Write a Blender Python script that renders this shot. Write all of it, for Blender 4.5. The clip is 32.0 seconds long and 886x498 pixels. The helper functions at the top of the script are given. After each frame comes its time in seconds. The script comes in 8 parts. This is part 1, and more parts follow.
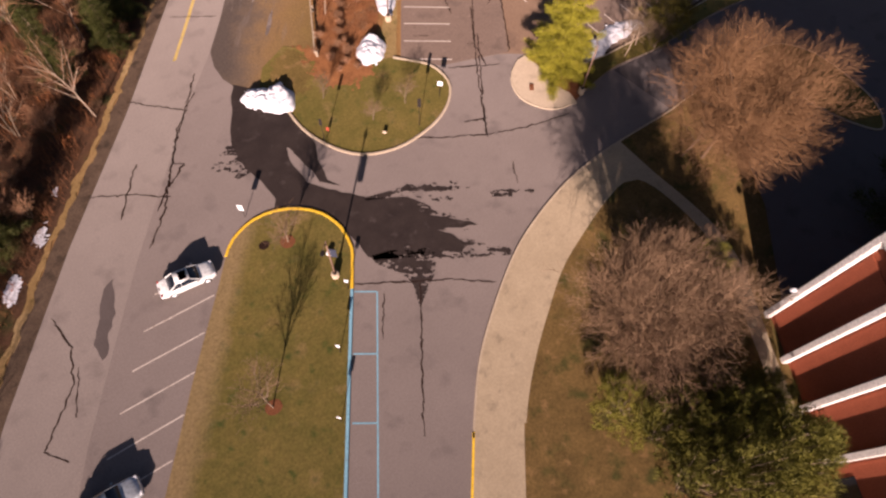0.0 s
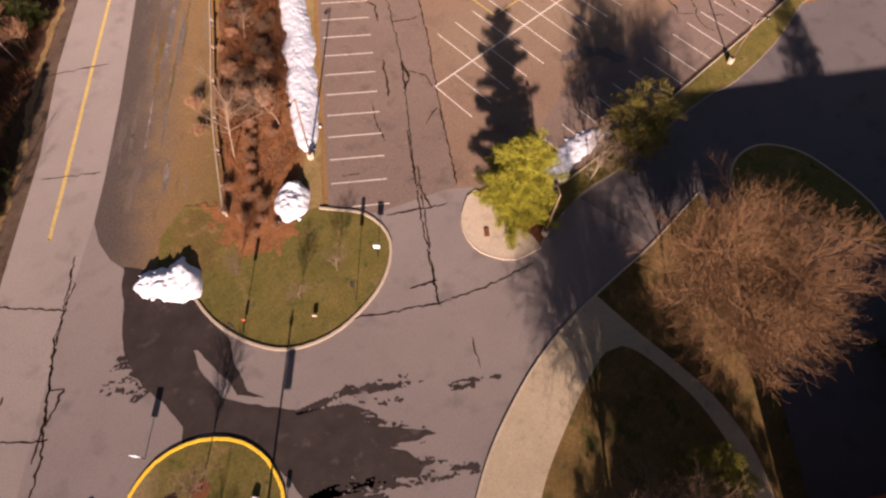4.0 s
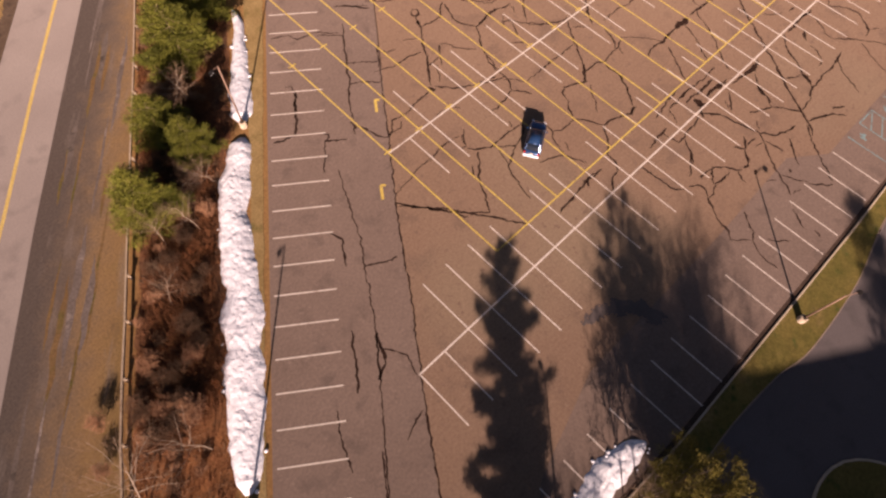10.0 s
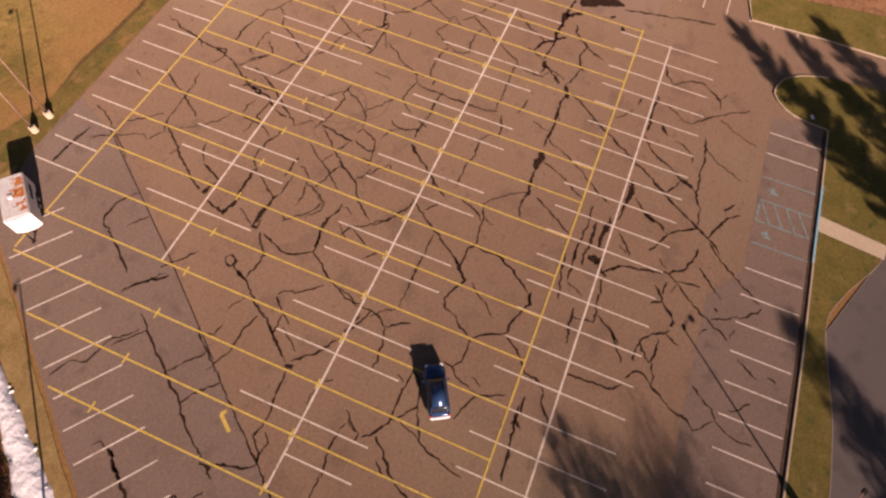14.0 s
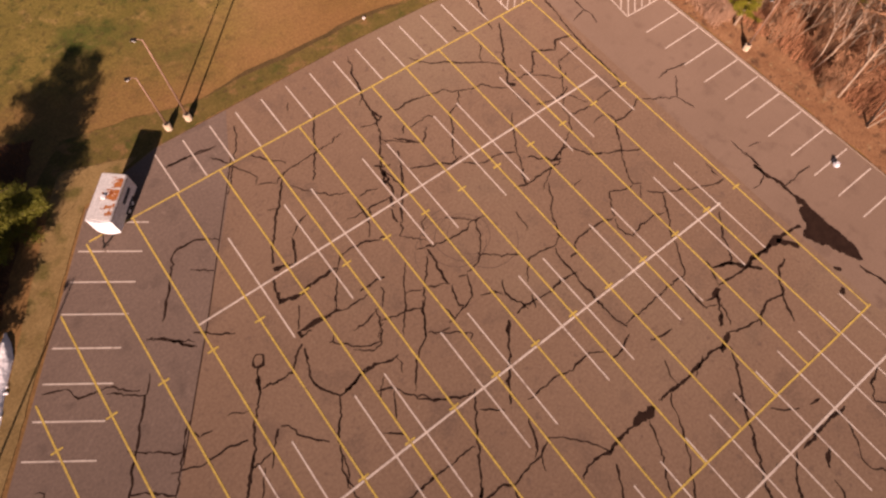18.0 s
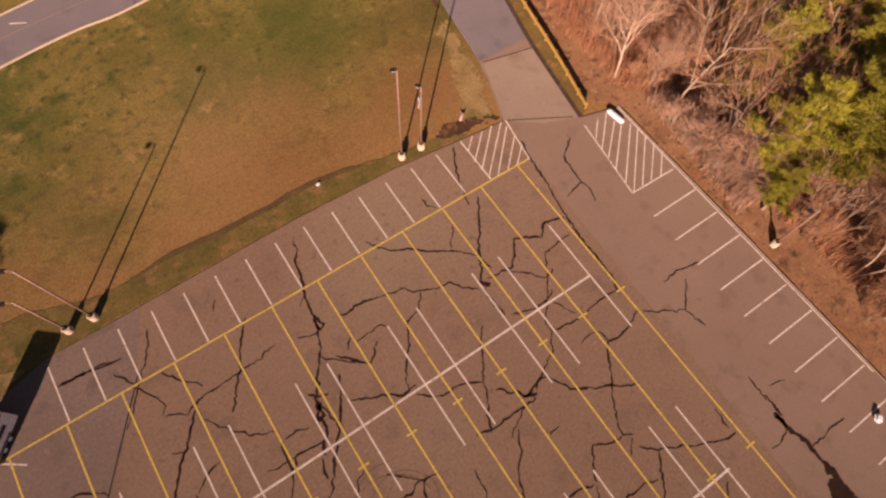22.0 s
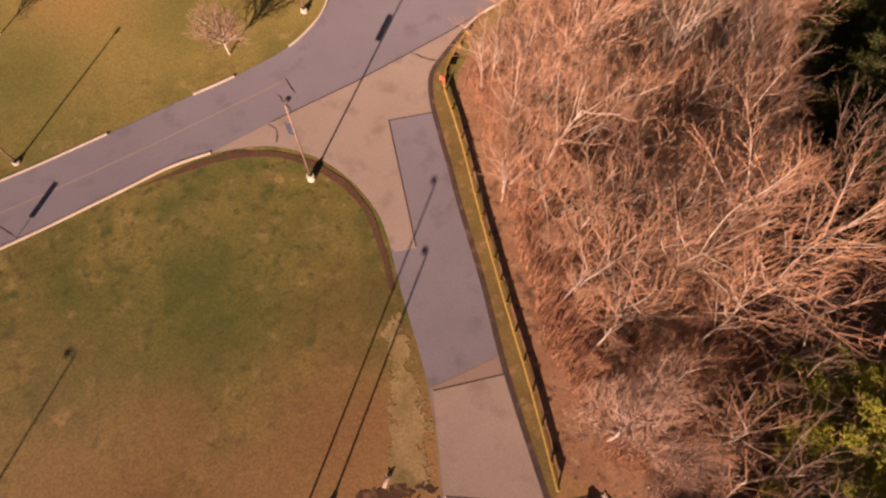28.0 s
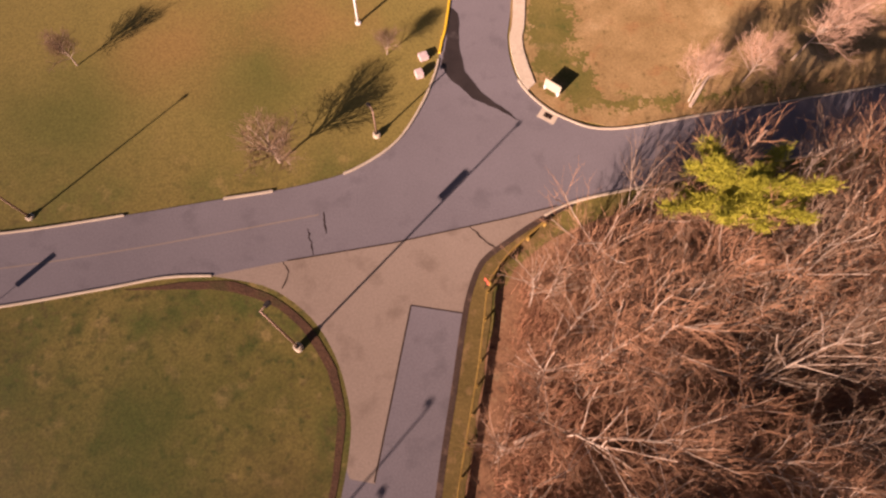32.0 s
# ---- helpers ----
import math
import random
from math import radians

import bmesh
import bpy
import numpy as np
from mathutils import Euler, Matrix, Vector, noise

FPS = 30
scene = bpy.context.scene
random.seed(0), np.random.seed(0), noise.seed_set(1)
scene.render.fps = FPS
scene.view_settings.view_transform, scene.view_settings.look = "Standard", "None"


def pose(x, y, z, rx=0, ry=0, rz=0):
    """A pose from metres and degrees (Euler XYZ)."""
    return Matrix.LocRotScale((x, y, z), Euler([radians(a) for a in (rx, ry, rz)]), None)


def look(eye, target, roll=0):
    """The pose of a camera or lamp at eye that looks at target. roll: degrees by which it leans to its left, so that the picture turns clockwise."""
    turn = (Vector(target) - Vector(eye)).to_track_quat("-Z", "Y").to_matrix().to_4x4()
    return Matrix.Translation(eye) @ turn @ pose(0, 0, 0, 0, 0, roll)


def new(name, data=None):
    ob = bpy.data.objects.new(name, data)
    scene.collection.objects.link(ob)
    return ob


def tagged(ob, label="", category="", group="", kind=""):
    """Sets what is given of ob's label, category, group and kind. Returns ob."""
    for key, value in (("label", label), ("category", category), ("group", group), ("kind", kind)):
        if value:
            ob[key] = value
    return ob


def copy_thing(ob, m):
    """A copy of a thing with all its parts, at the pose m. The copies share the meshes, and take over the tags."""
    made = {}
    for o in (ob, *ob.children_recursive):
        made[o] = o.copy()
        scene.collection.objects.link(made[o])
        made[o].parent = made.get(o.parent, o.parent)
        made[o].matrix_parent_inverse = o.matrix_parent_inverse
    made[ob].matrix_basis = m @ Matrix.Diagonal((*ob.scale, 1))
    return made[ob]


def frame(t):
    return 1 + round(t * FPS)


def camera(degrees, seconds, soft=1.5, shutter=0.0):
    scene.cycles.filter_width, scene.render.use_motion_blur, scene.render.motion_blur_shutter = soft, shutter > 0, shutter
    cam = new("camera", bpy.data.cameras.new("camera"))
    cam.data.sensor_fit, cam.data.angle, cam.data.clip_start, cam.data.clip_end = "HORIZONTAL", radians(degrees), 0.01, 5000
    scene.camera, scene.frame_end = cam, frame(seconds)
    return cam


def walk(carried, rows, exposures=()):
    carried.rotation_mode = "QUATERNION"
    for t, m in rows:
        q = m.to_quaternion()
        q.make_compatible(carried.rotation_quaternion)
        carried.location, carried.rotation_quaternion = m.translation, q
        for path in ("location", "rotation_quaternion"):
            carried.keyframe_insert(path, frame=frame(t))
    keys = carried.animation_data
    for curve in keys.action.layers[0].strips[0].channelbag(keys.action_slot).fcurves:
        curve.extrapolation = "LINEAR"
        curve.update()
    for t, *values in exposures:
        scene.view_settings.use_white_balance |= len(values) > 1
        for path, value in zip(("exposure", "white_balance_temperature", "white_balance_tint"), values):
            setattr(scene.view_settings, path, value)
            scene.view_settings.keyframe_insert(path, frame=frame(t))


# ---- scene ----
cam = camera(76.1, 32.0, 2.4)
METRES, EYE, TILT, LEAN, TURN = 175.11, 46.35, 0.0, 0.0, -42.3
ROWS = [
    (0.0, 0.0, 0.0, 0.0, 4.47, -62.68, -2.31),
    (0.5, 0.0008, 0.0099, -0.0013, 4.52, -62.49, -2.34),
    (1.0, 0.0012, 0.0215, -0.0033, 2.91, -62.41, -2.41),
    (1.5, 0.0018, 0.0347, -0.005, 0.41, -62.27, -2.44),
    (2.0, 0.0021, 0.0492, -0.0058, -1.21, -62.25, -2.48),
    (2.5, 0.0032, 0.0648, -0.0061, -2.67, -62.24, -2.44),
    (3.0, 0.0045, 0.0808, -0.0063, -3.04, -62.32, -2.42),
    (3.5, 0.0066, 0.0969, -0.0062, -3.07, -62.29, -2.35),
    (5.5, 0.016, 0.1468, -0.0019, 7.99, -64.05, -2.06),
    (6.0, 0.0173, 0.1578, -0.0023, 8.38, -64.01, -2.1),
    (6.5, 0.0185, 0.1707, -0.0027, 8.52, -63.97, -2.01),
    (7.0, 0.0189, 0.1848, -0.0032, 7.62, -64.01, -2.0),
    (7.5, 0.019, 0.2002, -0.0033, 6.45, -63.9, -2.03),
    (8.0, 0.0191, 0.2174, -0.0035, 6.43, -64.0, -2.03),
    (8.5, 0.0194, 0.2358, -0.0035, 7.32, -64.08, -1.96),
    (9.0, 0.0192, 0.2548, -0.0038, 5.5, -64.16, -2.0),
    (9.5, 0.019, 0.2742, -0.0041, 2.23, -64.05, -2.09),
    (10.0, 0.0194, 0.2945, -0.0036, -2.05, -64.11, -2.22),
    (10.5, 0.0201, 0.3142, -0.0039, -6.49, -63.91, -2.41),
    (11.0, 0.0226, 0.3336, -0.0044, -10.6, -63.83, -2.46),
    (11.5, 0.0253, 0.3527, -0.0055, -14.61, -63.66, -2.6),
    (12.0, 0.0289, 0.3712, -0.0062, -20.23, -63.45, -2.68),
    (12.5, 0.0341, 0.3897, -0.007, -25.28, -63.07, -2.69),
    (13.0, 0.0406, 0.4082, -0.0068, -27.52, -63.07, -2.73),
    (13.5, 0.0479, 0.4251, -0.0067, -26.86, -62.83, -2.71),
    (14.0, 0.0554, 0.439, -0.0049, -25.08, -63.24, -2.68),
    (14.5, 0.0632, 0.4523, -0.0054, -22.91, -63.15, -2.66),
    (15.0, 0.0711, 0.4656, -0.0061, -18.38, -63.37, -2.6),
    (15.5, 0.0785, 0.4774, -0.0058, -10.36, -63.48, -2.47),
    (17.5, 0.0975, 0.5203, -0.0083, 2.58, -64.91, -2.16),
    (18.0, 0.1007, 0.5351, -0.01, 4.94, -65.19, -2.07),
    (18.5, 0.1033, 0.5514, -0.0107, 6.48, -65.27, -1.94),
    (19.0, 0.105, 0.5683, -0.0115, 6.84, -65.34, -1.96),
    (19.5, 0.1068, 0.5861, -0.0118, 7.14, -65.44, -1.9),
    (20.0, 0.1084, 0.6038, -0.0122, 7.27, -65.53, -1.9),
    (20.5, 0.1103, 0.6209, -0.0126, 7.68, -65.32, -1.93),
    (21.0, 0.1118, 0.6358, -0.0106, 7.45, -65.95, -1.89),
    (21.5, 0.1136, 0.6491, -0.0104, 7.59, -65.92, -1.95),
    (22.0, 0.1153, 0.6628, -0.0109, 8.39, -65.91, -1.94),
    (22.5, 0.1163, 0.6774, -0.0118, 9.49, -65.78, -1.92),
    (23.0, 0.1172, 0.6936, -0.0124, 10.0, -65.88, -1.83),
    (23.5, 0.1173, 0.7105, -0.0131, 10.31, -65.85, -1.84),
    (24.0, 0.1175, 0.728, -0.0135, 8.54, -65.98, -1.82),
    (24.5, 0.1171, 0.7442, -0.0137, 5.57, -65.82, -2.07),
    (26.5, 0.1207, 0.8021, -0.0145, 4.9, -66.14, -2.17),
    (27.0, 0.1214, 0.8197, -0.015, 7.98, -66.18, -2.08),
    (27.5, 0.1217, 0.8378, -0.0157, 12.42, -66.2, -1.94),
    (28.0, 0.1227, 0.8561, -0.0157, 17.33, -66.37, -1.58),
    (28.5, 0.1231, 0.8744, -0.015, 21.35, -66.52, -1.34),
    (29.0, 0.1234, 0.888, -0.0133, 25.32, -66.88, -1.1),
    (29.5, 0.1236, 0.9013, -0.0141, 27.65, -66.7, -1.06),
    (30.0, 0.1227, 0.9151, -0.0161, 33.2, -66.77, -0.87),
    (30.5, 0.1201, 0.9297, -0.0182, 38.55, -66.89, -0.66),
    (31.0, 0.1155, 0.9449, -0.0183, 42.48, -67.25, -0.43),
    (31.5, 0.1096, 0.9605, -0.0181, 41.25, -67.5, -0.45),
    (32.0, 0.1031, 0.9759, -0.0181, 39.63, -67.79, -0.56),
]
walk(cam, [(t, pose(0, 0, EYE, TILT, LEAN, TURN) @ pose(METRES * x, METRES * y, METRES * z, 90 + pitch, roll, yaw)) for t, x, y, z, yaw, pitch, roll in ROWS],
     [(0.0, 1.14, 6400, 28), (6.0, 1.2, 6500, 28), (9.0, 1.16, 6700, 29), (13.0, 1.08, 7000, 32), (16.0, 0.99, 7200, 34), (19.0, 0.99, 7300, 36), (24.0, 0.98, 7400, 37), (28.0, 1.3, 7100, 37), (32.0, 1.38, 6900, 37)])

from mathutils import geometry

# ---- light ----
SUN_AZ, SUN_EL = 226.3, 21.2
world = bpy.data.worlds.new("world")
scene.world = world
world.use_nodes = True
sky = world.node_tree.nodes.new("ShaderNodeTexSky")
sky.sky_type, sky.sun_disc = "NISHITA", False
sky.sun_elevation, sky.sun_rotation = radians(SUN_EL), radians(90 - SUN_AZ)
world.node_tree.links.new(sky.outputs[0], world.node_tree.nodes["Background"].inputs[0])
world.node_tree.nodes["Background"].inputs[1].default_value = 0.027
sun_data = bpy.data.lights.new("sun", "SUN")
sun_data.energy, sun_data.angle, sun_data.color = 5.0, radians(0.55), (1.0, 0.86, 0.70)
sun = new("sun", sun_data)
sun.matrix_world = look((300 * math.cos(radians(SUN_AZ)), 300 * math.sin(radians(SUN_AZ)), 300 * math.tan(radians(SUN_EL))), (0, 0, 0))


# ---- materials ----
def material(name, dark, light, scale=0.4, fine=9.0, rough=0.85, bump=0.3, metal=0.0, mix=None, spread=0.25, vary=0.0, streak=None, coord="Object", gloss=0.15, zone=None, more=(), grain_by=0.28, spots=(), late=()):
    """Two tones in large patches, a fine grain over them, a third tone in blotches, and relief."""
    m = bpy.data.materials.new(name)
    m.use_nodes = True
    n, l = m.node_tree.nodes, m.node_tree.links
    b = n["Principled BSDF"]
    tex = n.new("ShaderNodeTexCoord")
    src = tex.outputs[coord]
    if streak:
        mp = n.new("ShaderNodeMapping")
        mp.inputs["Scale"].default_value = streak
        l.new(src, mp.inputs[0])
        src = mp.outputs[0]
    big = n.new("ShaderNodeTexNoise")
    big.inputs["Scale"].default_value, big.inputs["Detail"].default_value, big.inputs["Roughness"].default_value = scale, 9.0, 0.68
    l.new(src, big.inputs["Vector"])
    ramp = n.new("ShaderNodeValToRGB")
    ramp.color_ramp.elements[0].position, ramp.color_ramp.elements[1].position = 0.5 - spread, 0.5 + spread
    ramp.color_ramp.elements[0].color, ramp.color_ramp.elements[1].color = (*dark, 1), (*light, 1)
    l.new(big.outputs[0], ramp.inputs[0])
    out = ramp.outputs[0]
    for colour, mscale, cut in ([mix] if mix else []) + list(more):
        bl = n.new("ShaderNodeTexNoise")
        bl.inputs["Scale"].default_value, bl.inputs["Detail"].default_value = mscale, 5.0
        l.new(src, bl.inputs["Vector"])
        r2 = n.new("ShaderNodeValToRGB")
        r2.color_ramp.elements[0].position, r2.color_ramp.elements[1].position = cut, cut + 0.14
        l.new(bl.outputs[0], r2.inputs[0])
        mx = n.new("ShaderNodeMix")
        mx.data_type = "RGBA"
        l.new(r2.outputs[0], mx.inputs[0])
        l.new(out, mx.inputs[6])
        mx.inputs[7].default_value = (*colour, 1)
        out = mx.outputs[2]
    for colour, near, far, sway, way in zone or ():
        xyz = n.new("ShaderNodeVectorMath")
        xyz.operation = "DOT_PRODUCT"
        xyz.inputs[1].default_value = way
        l.new(src, xyz.inputs[0])
        add = n.new("ShaderNodeMath")
        add.operation, add.inputs[2].default_value = "MULTIPLY_ADD", 0.0
        l.new(big.outputs[0], add.inputs[0])
        add.inputs[1].default_value = sway
        l.new(xyz.outputs["Value"], add.inputs[2])
        zr = n.new("ShaderNodeMapRange")
        zr.inputs[1].default_value, zr.inputs[2].default_value = near + sway / 2, far + sway / 2
        zr.inputs[3].default_value, zr.inputs[4].default_value = 0.85, 0.0
        l.new(add.outputs[0], zr.inputs[0])
        mz = n.new("ShaderNodeMix")
        mz.data_type = "RGBA"
        l.new(zr.outputs[0], mz.inputs[0])
        l.new(out, mz.inputs[6])
        mz.inputs[7].default_value = (*colour, 1)
        out = mz.outputs[2]
    for colour, centre, near, far, sway, most in spots:
        gap = n.new("ShaderNodeVectorMath")
        gap.operation = "DISTANCE"
        gap.inputs[1].default_value = centre
        l.new(src, gap.inputs[0])
        add = n.new("ShaderNodeMath")
        add.operation, add.inputs[1].default_value = "MULTIPLY_ADD", sway
        l.new(big.outputs[0], add.inputs[0])
        l.new(gap.outputs["Value"], add.inputs[2])
        zr = n.new("ShaderNodeMapRange")
        zr.inputs[1].default_value, zr.inputs[2].default_value = near + sway / 2, far + sway / 2
        zr.inputs[3].default_value, zr.inputs[4].default_value = most, 0.0
        l.new(add.outputs[0], zr.inputs[0])
        mz = n.new("ShaderNodeMix")
        mz.data_type = "RGBA"
        l.new(zr.outputs[0], mz.inputs[0])
        l.new(out, mz.inputs[6])
        mz.inputs[7].default_value = (*colour, 1)
        out = mz.outputs[2]
    for colour, mscale, cut, most, stretch in late:
        mp = n.new("ShaderNodeMapping")
        mp.vector_type = "TEXTURE"
        mp.inputs["Rotation"].default_value, mp.inputs["Scale"].default_value = (0, 0, 0.91), (stretch, 1, 1)
        l.new(src, mp.inputs[0])
        bl = n.new("ShaderNodeTexNoise")
        bl.inputs["Scale"].default_value, bl.inputs["Detail"].default_value, bl.inputs["Roughness"].default_value = mscale, 8.0, 0.65
        l.new(mp.outputs[0], bl.inputs["Vector"])
        zr = n.new("ShaderNodeMapRange")
        zr.inputs[1].default_value, zr.inputs[2].default_value, zr.inputs[4].default_value = cut, cut + 0.16, most
        l.new(bl.outputs[0], zr.inputs[0])
        mz = n.new("ShaderNodeMix")
        mz.data_type = "RGBA"
        l.new(zr.outputs[0], mz.inputs[0])
        l.new(out, mz.inputs[6])
        mz.inputs[7].default_value = (*colour, 1)
        out = mz.outputs[2]
    small = n.new("ShaderNodeTexNoise")
    small.inputs["Scale"].default_value, small.inputs["Detail"].default_value = fine, 4.0
    l.new(src, small.inputs["Vector"])
    rng = n.new("ShaderNodeMapRange")
    rng.inputs[1].default_value, rng.inputs[2].default_value, rng.inputs[3].default_value, rng.inputs[4].default_value = 0.25, 0.75, 1 - grain_by, 1 + grain_by
    l.new(small.outputs[0], rng.inputs[0])
    val = rng.outputs[0]
    if vary:
        info = n.new("ShaderNodeObjectInfo")
        r3 = n.new("ShaderNodeMapRange")
        r3.inputs[3].default_value, r3.inputs[4].default_value = 1 - vary, 1 + vary
        l.new(info.outputs["Random"], r3.inputs[0])
        mul = n.new("ShaderNodeMath")
        mul.operation = "MULTIPLY"
        l.new(val, mul.inputs[0])
        l.new(r3.outputs[0], mul.inputs[1])
        val = mul.outputs[0]
    grain = n.new("ShaderNodeMix")
    grain.data_type, grain.blend_type = "RGBA", "MULTIPLY"
    grain.inputs[0].default_value = 1.0
    l.new(out, grain.inputs[6])
    l.new(val, grain.inputs[7])
    l.new(grain.outputs[2], b.inputs["Base Color"])
    b.inputs["Specular IOR Level"].default_value = gloss
    b.inputs["Diffuse Roughness"].default_value = 0.75 if rough > 0.75 else 0.0
    b.inputs["Roughness"].default_value, b.inputs["Metallic"].default_value = rough, metal
    if bump:
        bp = n.new("ShaderNodeBump")
        bp.inputs["Strength"].default_value, bp.inputs["Distance"].default_value = bump, 0.05
        l.new(small.outputs[0], bp.inputs["Height"])
        l.new(bp.outputs[0], b.inputs["Normal"])
    return m


M = {}
M["lawn"] = material("lawn", (0.072, 0.063, 0.013), (0.185, 0.130, 0.036), 0.11, 5.0, 0.95, 0.25, mix=((0.056, 0.066, 0.013), 0.12, 0.52), more=[((0.220, 0.145, 0.052), 0.5, 0.58), ((0.068, 0.050, 0.016), 0.75, 0.57), ((0.048, 0.054, 0.011), 0.32, 0.56), ((0.050, 0.050, 0.012), 1.1, 0.56), ((0.095, 0.066, 0.020), 2.4, 0.56)], zone=[((0.225, 0.116, 0.046), 99.0, 112.0, 24.0, (0, 1, 0)), ((0.180, 0.130, 0.035), -144.0, -131.0, 22.0, (0, -1, 0))],
                     spots=[((0.064, 0.066, 0.013), (106, 118.5, 0), 2.0, 12.0, 18.0, 0.75), ((0.062, 0.070, 0.013), (96, 146, 0), 2.0, 10.0, 14.0, 0.6), ((0.062, 0.070, 0.013), (113, 151, 0), 1.0, 9.0, 14.0, 0.6), ((0.150, 0.070, 0.026), (98, 104, 0), 1.0, 9.0, 12.0, 0.6), ((0.150, 0.072, 0.027), (112, 104.5, 0), 1.0, 7.0, 10.0, 0.55), ((0.090, 0.060, 0.018), (118, 112, 0), 1.0, 7.0, 10.0, 0.7), ((0.30, 0.170, 0.074), (93, 109, 0), 2.0, 12.0, 16.0, 0.35), ((0.225, 0.125, 0.040), (105, 154, 0), 1.0, 9.0, 16.0, 0.7), ((0.215, 0.118, 0.040), (118, 156, 0), 1.0, 7.0, 14.0, 0.7)])
M["turf"] = material("turf", (0.075, 0.068, 0.014), (0.165, 0.115, 0.033), 0.3, 5.0, 0.95, 0.3, mix=((0.19, 0.125, 0.048), 0.45, 0.57), more=[((0.055, 0.062, 0.013), 0.9, 0.58)])
M["straw"] = material("straw", (0.17, 0.108, 0.042), (0.265, 0.178, 0.078), 0.5, 5.0, 0.95, 0.3, mix=((0.11, 0.085, 0.026), 0.4, 0.54))
M["litter"] = material("litter", (0.150, 0.069, 0.034), (0.285, 0.150, 0.078), 0.35, 5.0, 0.95, 0.3, mix=((0.09, 0.045, 0.025), 0.8, 0.55), more=[((0.27, 0.172, 0.090), 1.1, 0.59), ((0.065, 0.036, 0.021), 1.9, 0.58)])
M["brush_litter"] = material("brush_litter", (0.125, 0.050, 0.020), (0.30, 0.125, 0.048), 0.5, 5.0, 0.95, 0.8, mix=((0.11, 0.048, 0.020), 0.7, 0.57), zone=[((0.085, 0.042, 0.024), -68.0, -55.0, 14.0, (-0.55, -0.8, 0))])
M["brush_twig"] = material("brush_twig", (0.070, 0.038, 0.022), (0.185, 0.105, 0.062), 0.5, 5.0, 0.9, 0.0, vary=0.3)
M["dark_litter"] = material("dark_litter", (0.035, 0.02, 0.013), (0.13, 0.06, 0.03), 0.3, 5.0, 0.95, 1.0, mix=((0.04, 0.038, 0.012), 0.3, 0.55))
M["dirt"] = material("dirt", (0.075, 0.055, 0.045), (0.155, 0.12, 0.105), 0.35, 4.0, 0.9, 0.6, mix=((0.21, 0.165, 0.145), 0.5, 0.56))
M["bare_earth"] = material("bare_earth", (0.10, 0.055, 0.022), (0.17, 0.10, 0.045), 0.3, 4.0, 0.95, 0.6, mix=((0.085, 0.066, 0.02), 0.35, 0.5))
M["lot"] = material("lot", (0.172, 0.107, 0.072), (0.214, 0.137, 0.093), 0.05, 4.5, 0.9, 0.3, mix=((0.155, 0.099, 0.070), 0.3, 0.55), more=[((0.205, 0.140, 0.094), 0.035, 0.52), ((0.148, 0.094, 0.068), 1.3, 0.60), ((0.225, 0.150, 0.105), 2.2, 0.62)], grain_by=0.17)
M["lane"] = material("lane", (0.146, 0.101, 0.080), (0.180, 0.126, 0.101), 0.12, 4.5, 0.9, 0.3, mix=((0.128, 0.090, 0.073), 0.5, 0.56), more=[((0.195, 0.138, 0.112), 1.5, 0.61)], grain_by=0.16)
M["drive"] = material("drive", (0.185, 0.147, 0.132), (0.225, 0.180, 0.162), 0.12, 7.0, 0.9, 0.25, mix=((0.165, 0.132, 0.12), 0.4, 0.56), grain_by=0.14)
M["road"] = material("road", (0.225, 0.18, 0.16), (0.27, 0.22, 0.195), 0.15, 7.0, 0.9, 0.25, mix=((0.20, 0.16, 0.143), 0.4, 0.56), grain_by=0.14)
M["new_road"] = material("new_road", (0.135, 0.112, 0.115), (0.165, 0.138, 0.142), 0.12, 7.0, 0.9, 0.25, mix=((0.12, 0.10, 0.103), 0.4, 0.56), grain_by=0.14)
M["apron"] = material("apron", (0.215, 0.155, 0.115), (0.26, 0.19, 0.145), 0.15, 6.0, 0.9, 0.25, mix=((0.19, 0.135, 0.10), 0.4, 0.56), grain_by=0.14)
M["concrete"] = material("concrete", (0.40, 0.31, 0.225), (0.48, 0.375, 0.275), 0.3, 6.0, 0.85, 0.2, mix=((0.33, 0.26, 0.19), 0.8, 0.6), grain_by=0.14)
M["path_concrete"] = material("path_concrete", (0.335, 0.255, 0.168), (0.42, 0.325, 0.22), 0.3, 6.0, 0.85, 0.2, mix=((0.28, 0.215, 0.145), 0.8, 0.58), grain_by=0.14)
M["kerbstone"] = material("kerbstone", (0.36, 0.275, 0.195), (0.46, 0.365, 0.27), 0.6, 6.0, 0.85, 0.2, grain_by=0.12)
M["white_paint"] = material("white_paint", (0.44, 0.365, 0.315), (0.64, 0.55, 0.48), 0.8, 6.0, 0.8, 0.1, mix=((0.31, 0.235, 0.195), 1.6, 0.57))
M["yellow_paint"] = material("yellow_paint", (0.42, 0.29, 0.065), (0.55, 0.395, 0.10), 0.8, 6.0, 0.8, 0.1, mix=((0.30, 0.205, 0.075), 1.6, 0.58))
M["road_yellow"] = material("road_yellow", (0.40, 0.275, 0.085), (0.50, 0.36, 0.125), 0.8, 6.0, 0.8, 0.1, mix=((0.32, 0.235, 0.12), 1.6, 0.56))
M["kerb_yellow"] = material("kerb_yellow", (0.70, 0.40, 0.02), (0.82, 0.50, 0.04), 0.8, 6.0, 0.7, 0.1)
M["blue_paint"] = material("blue_paint", (0.16, 0.33, 0.42), (0.22, 0.42, 0.52), 0.8, 6.0, 0.8, 0.1, mix=((0.17, 0.22, 0.24), 1.6, 0.6))
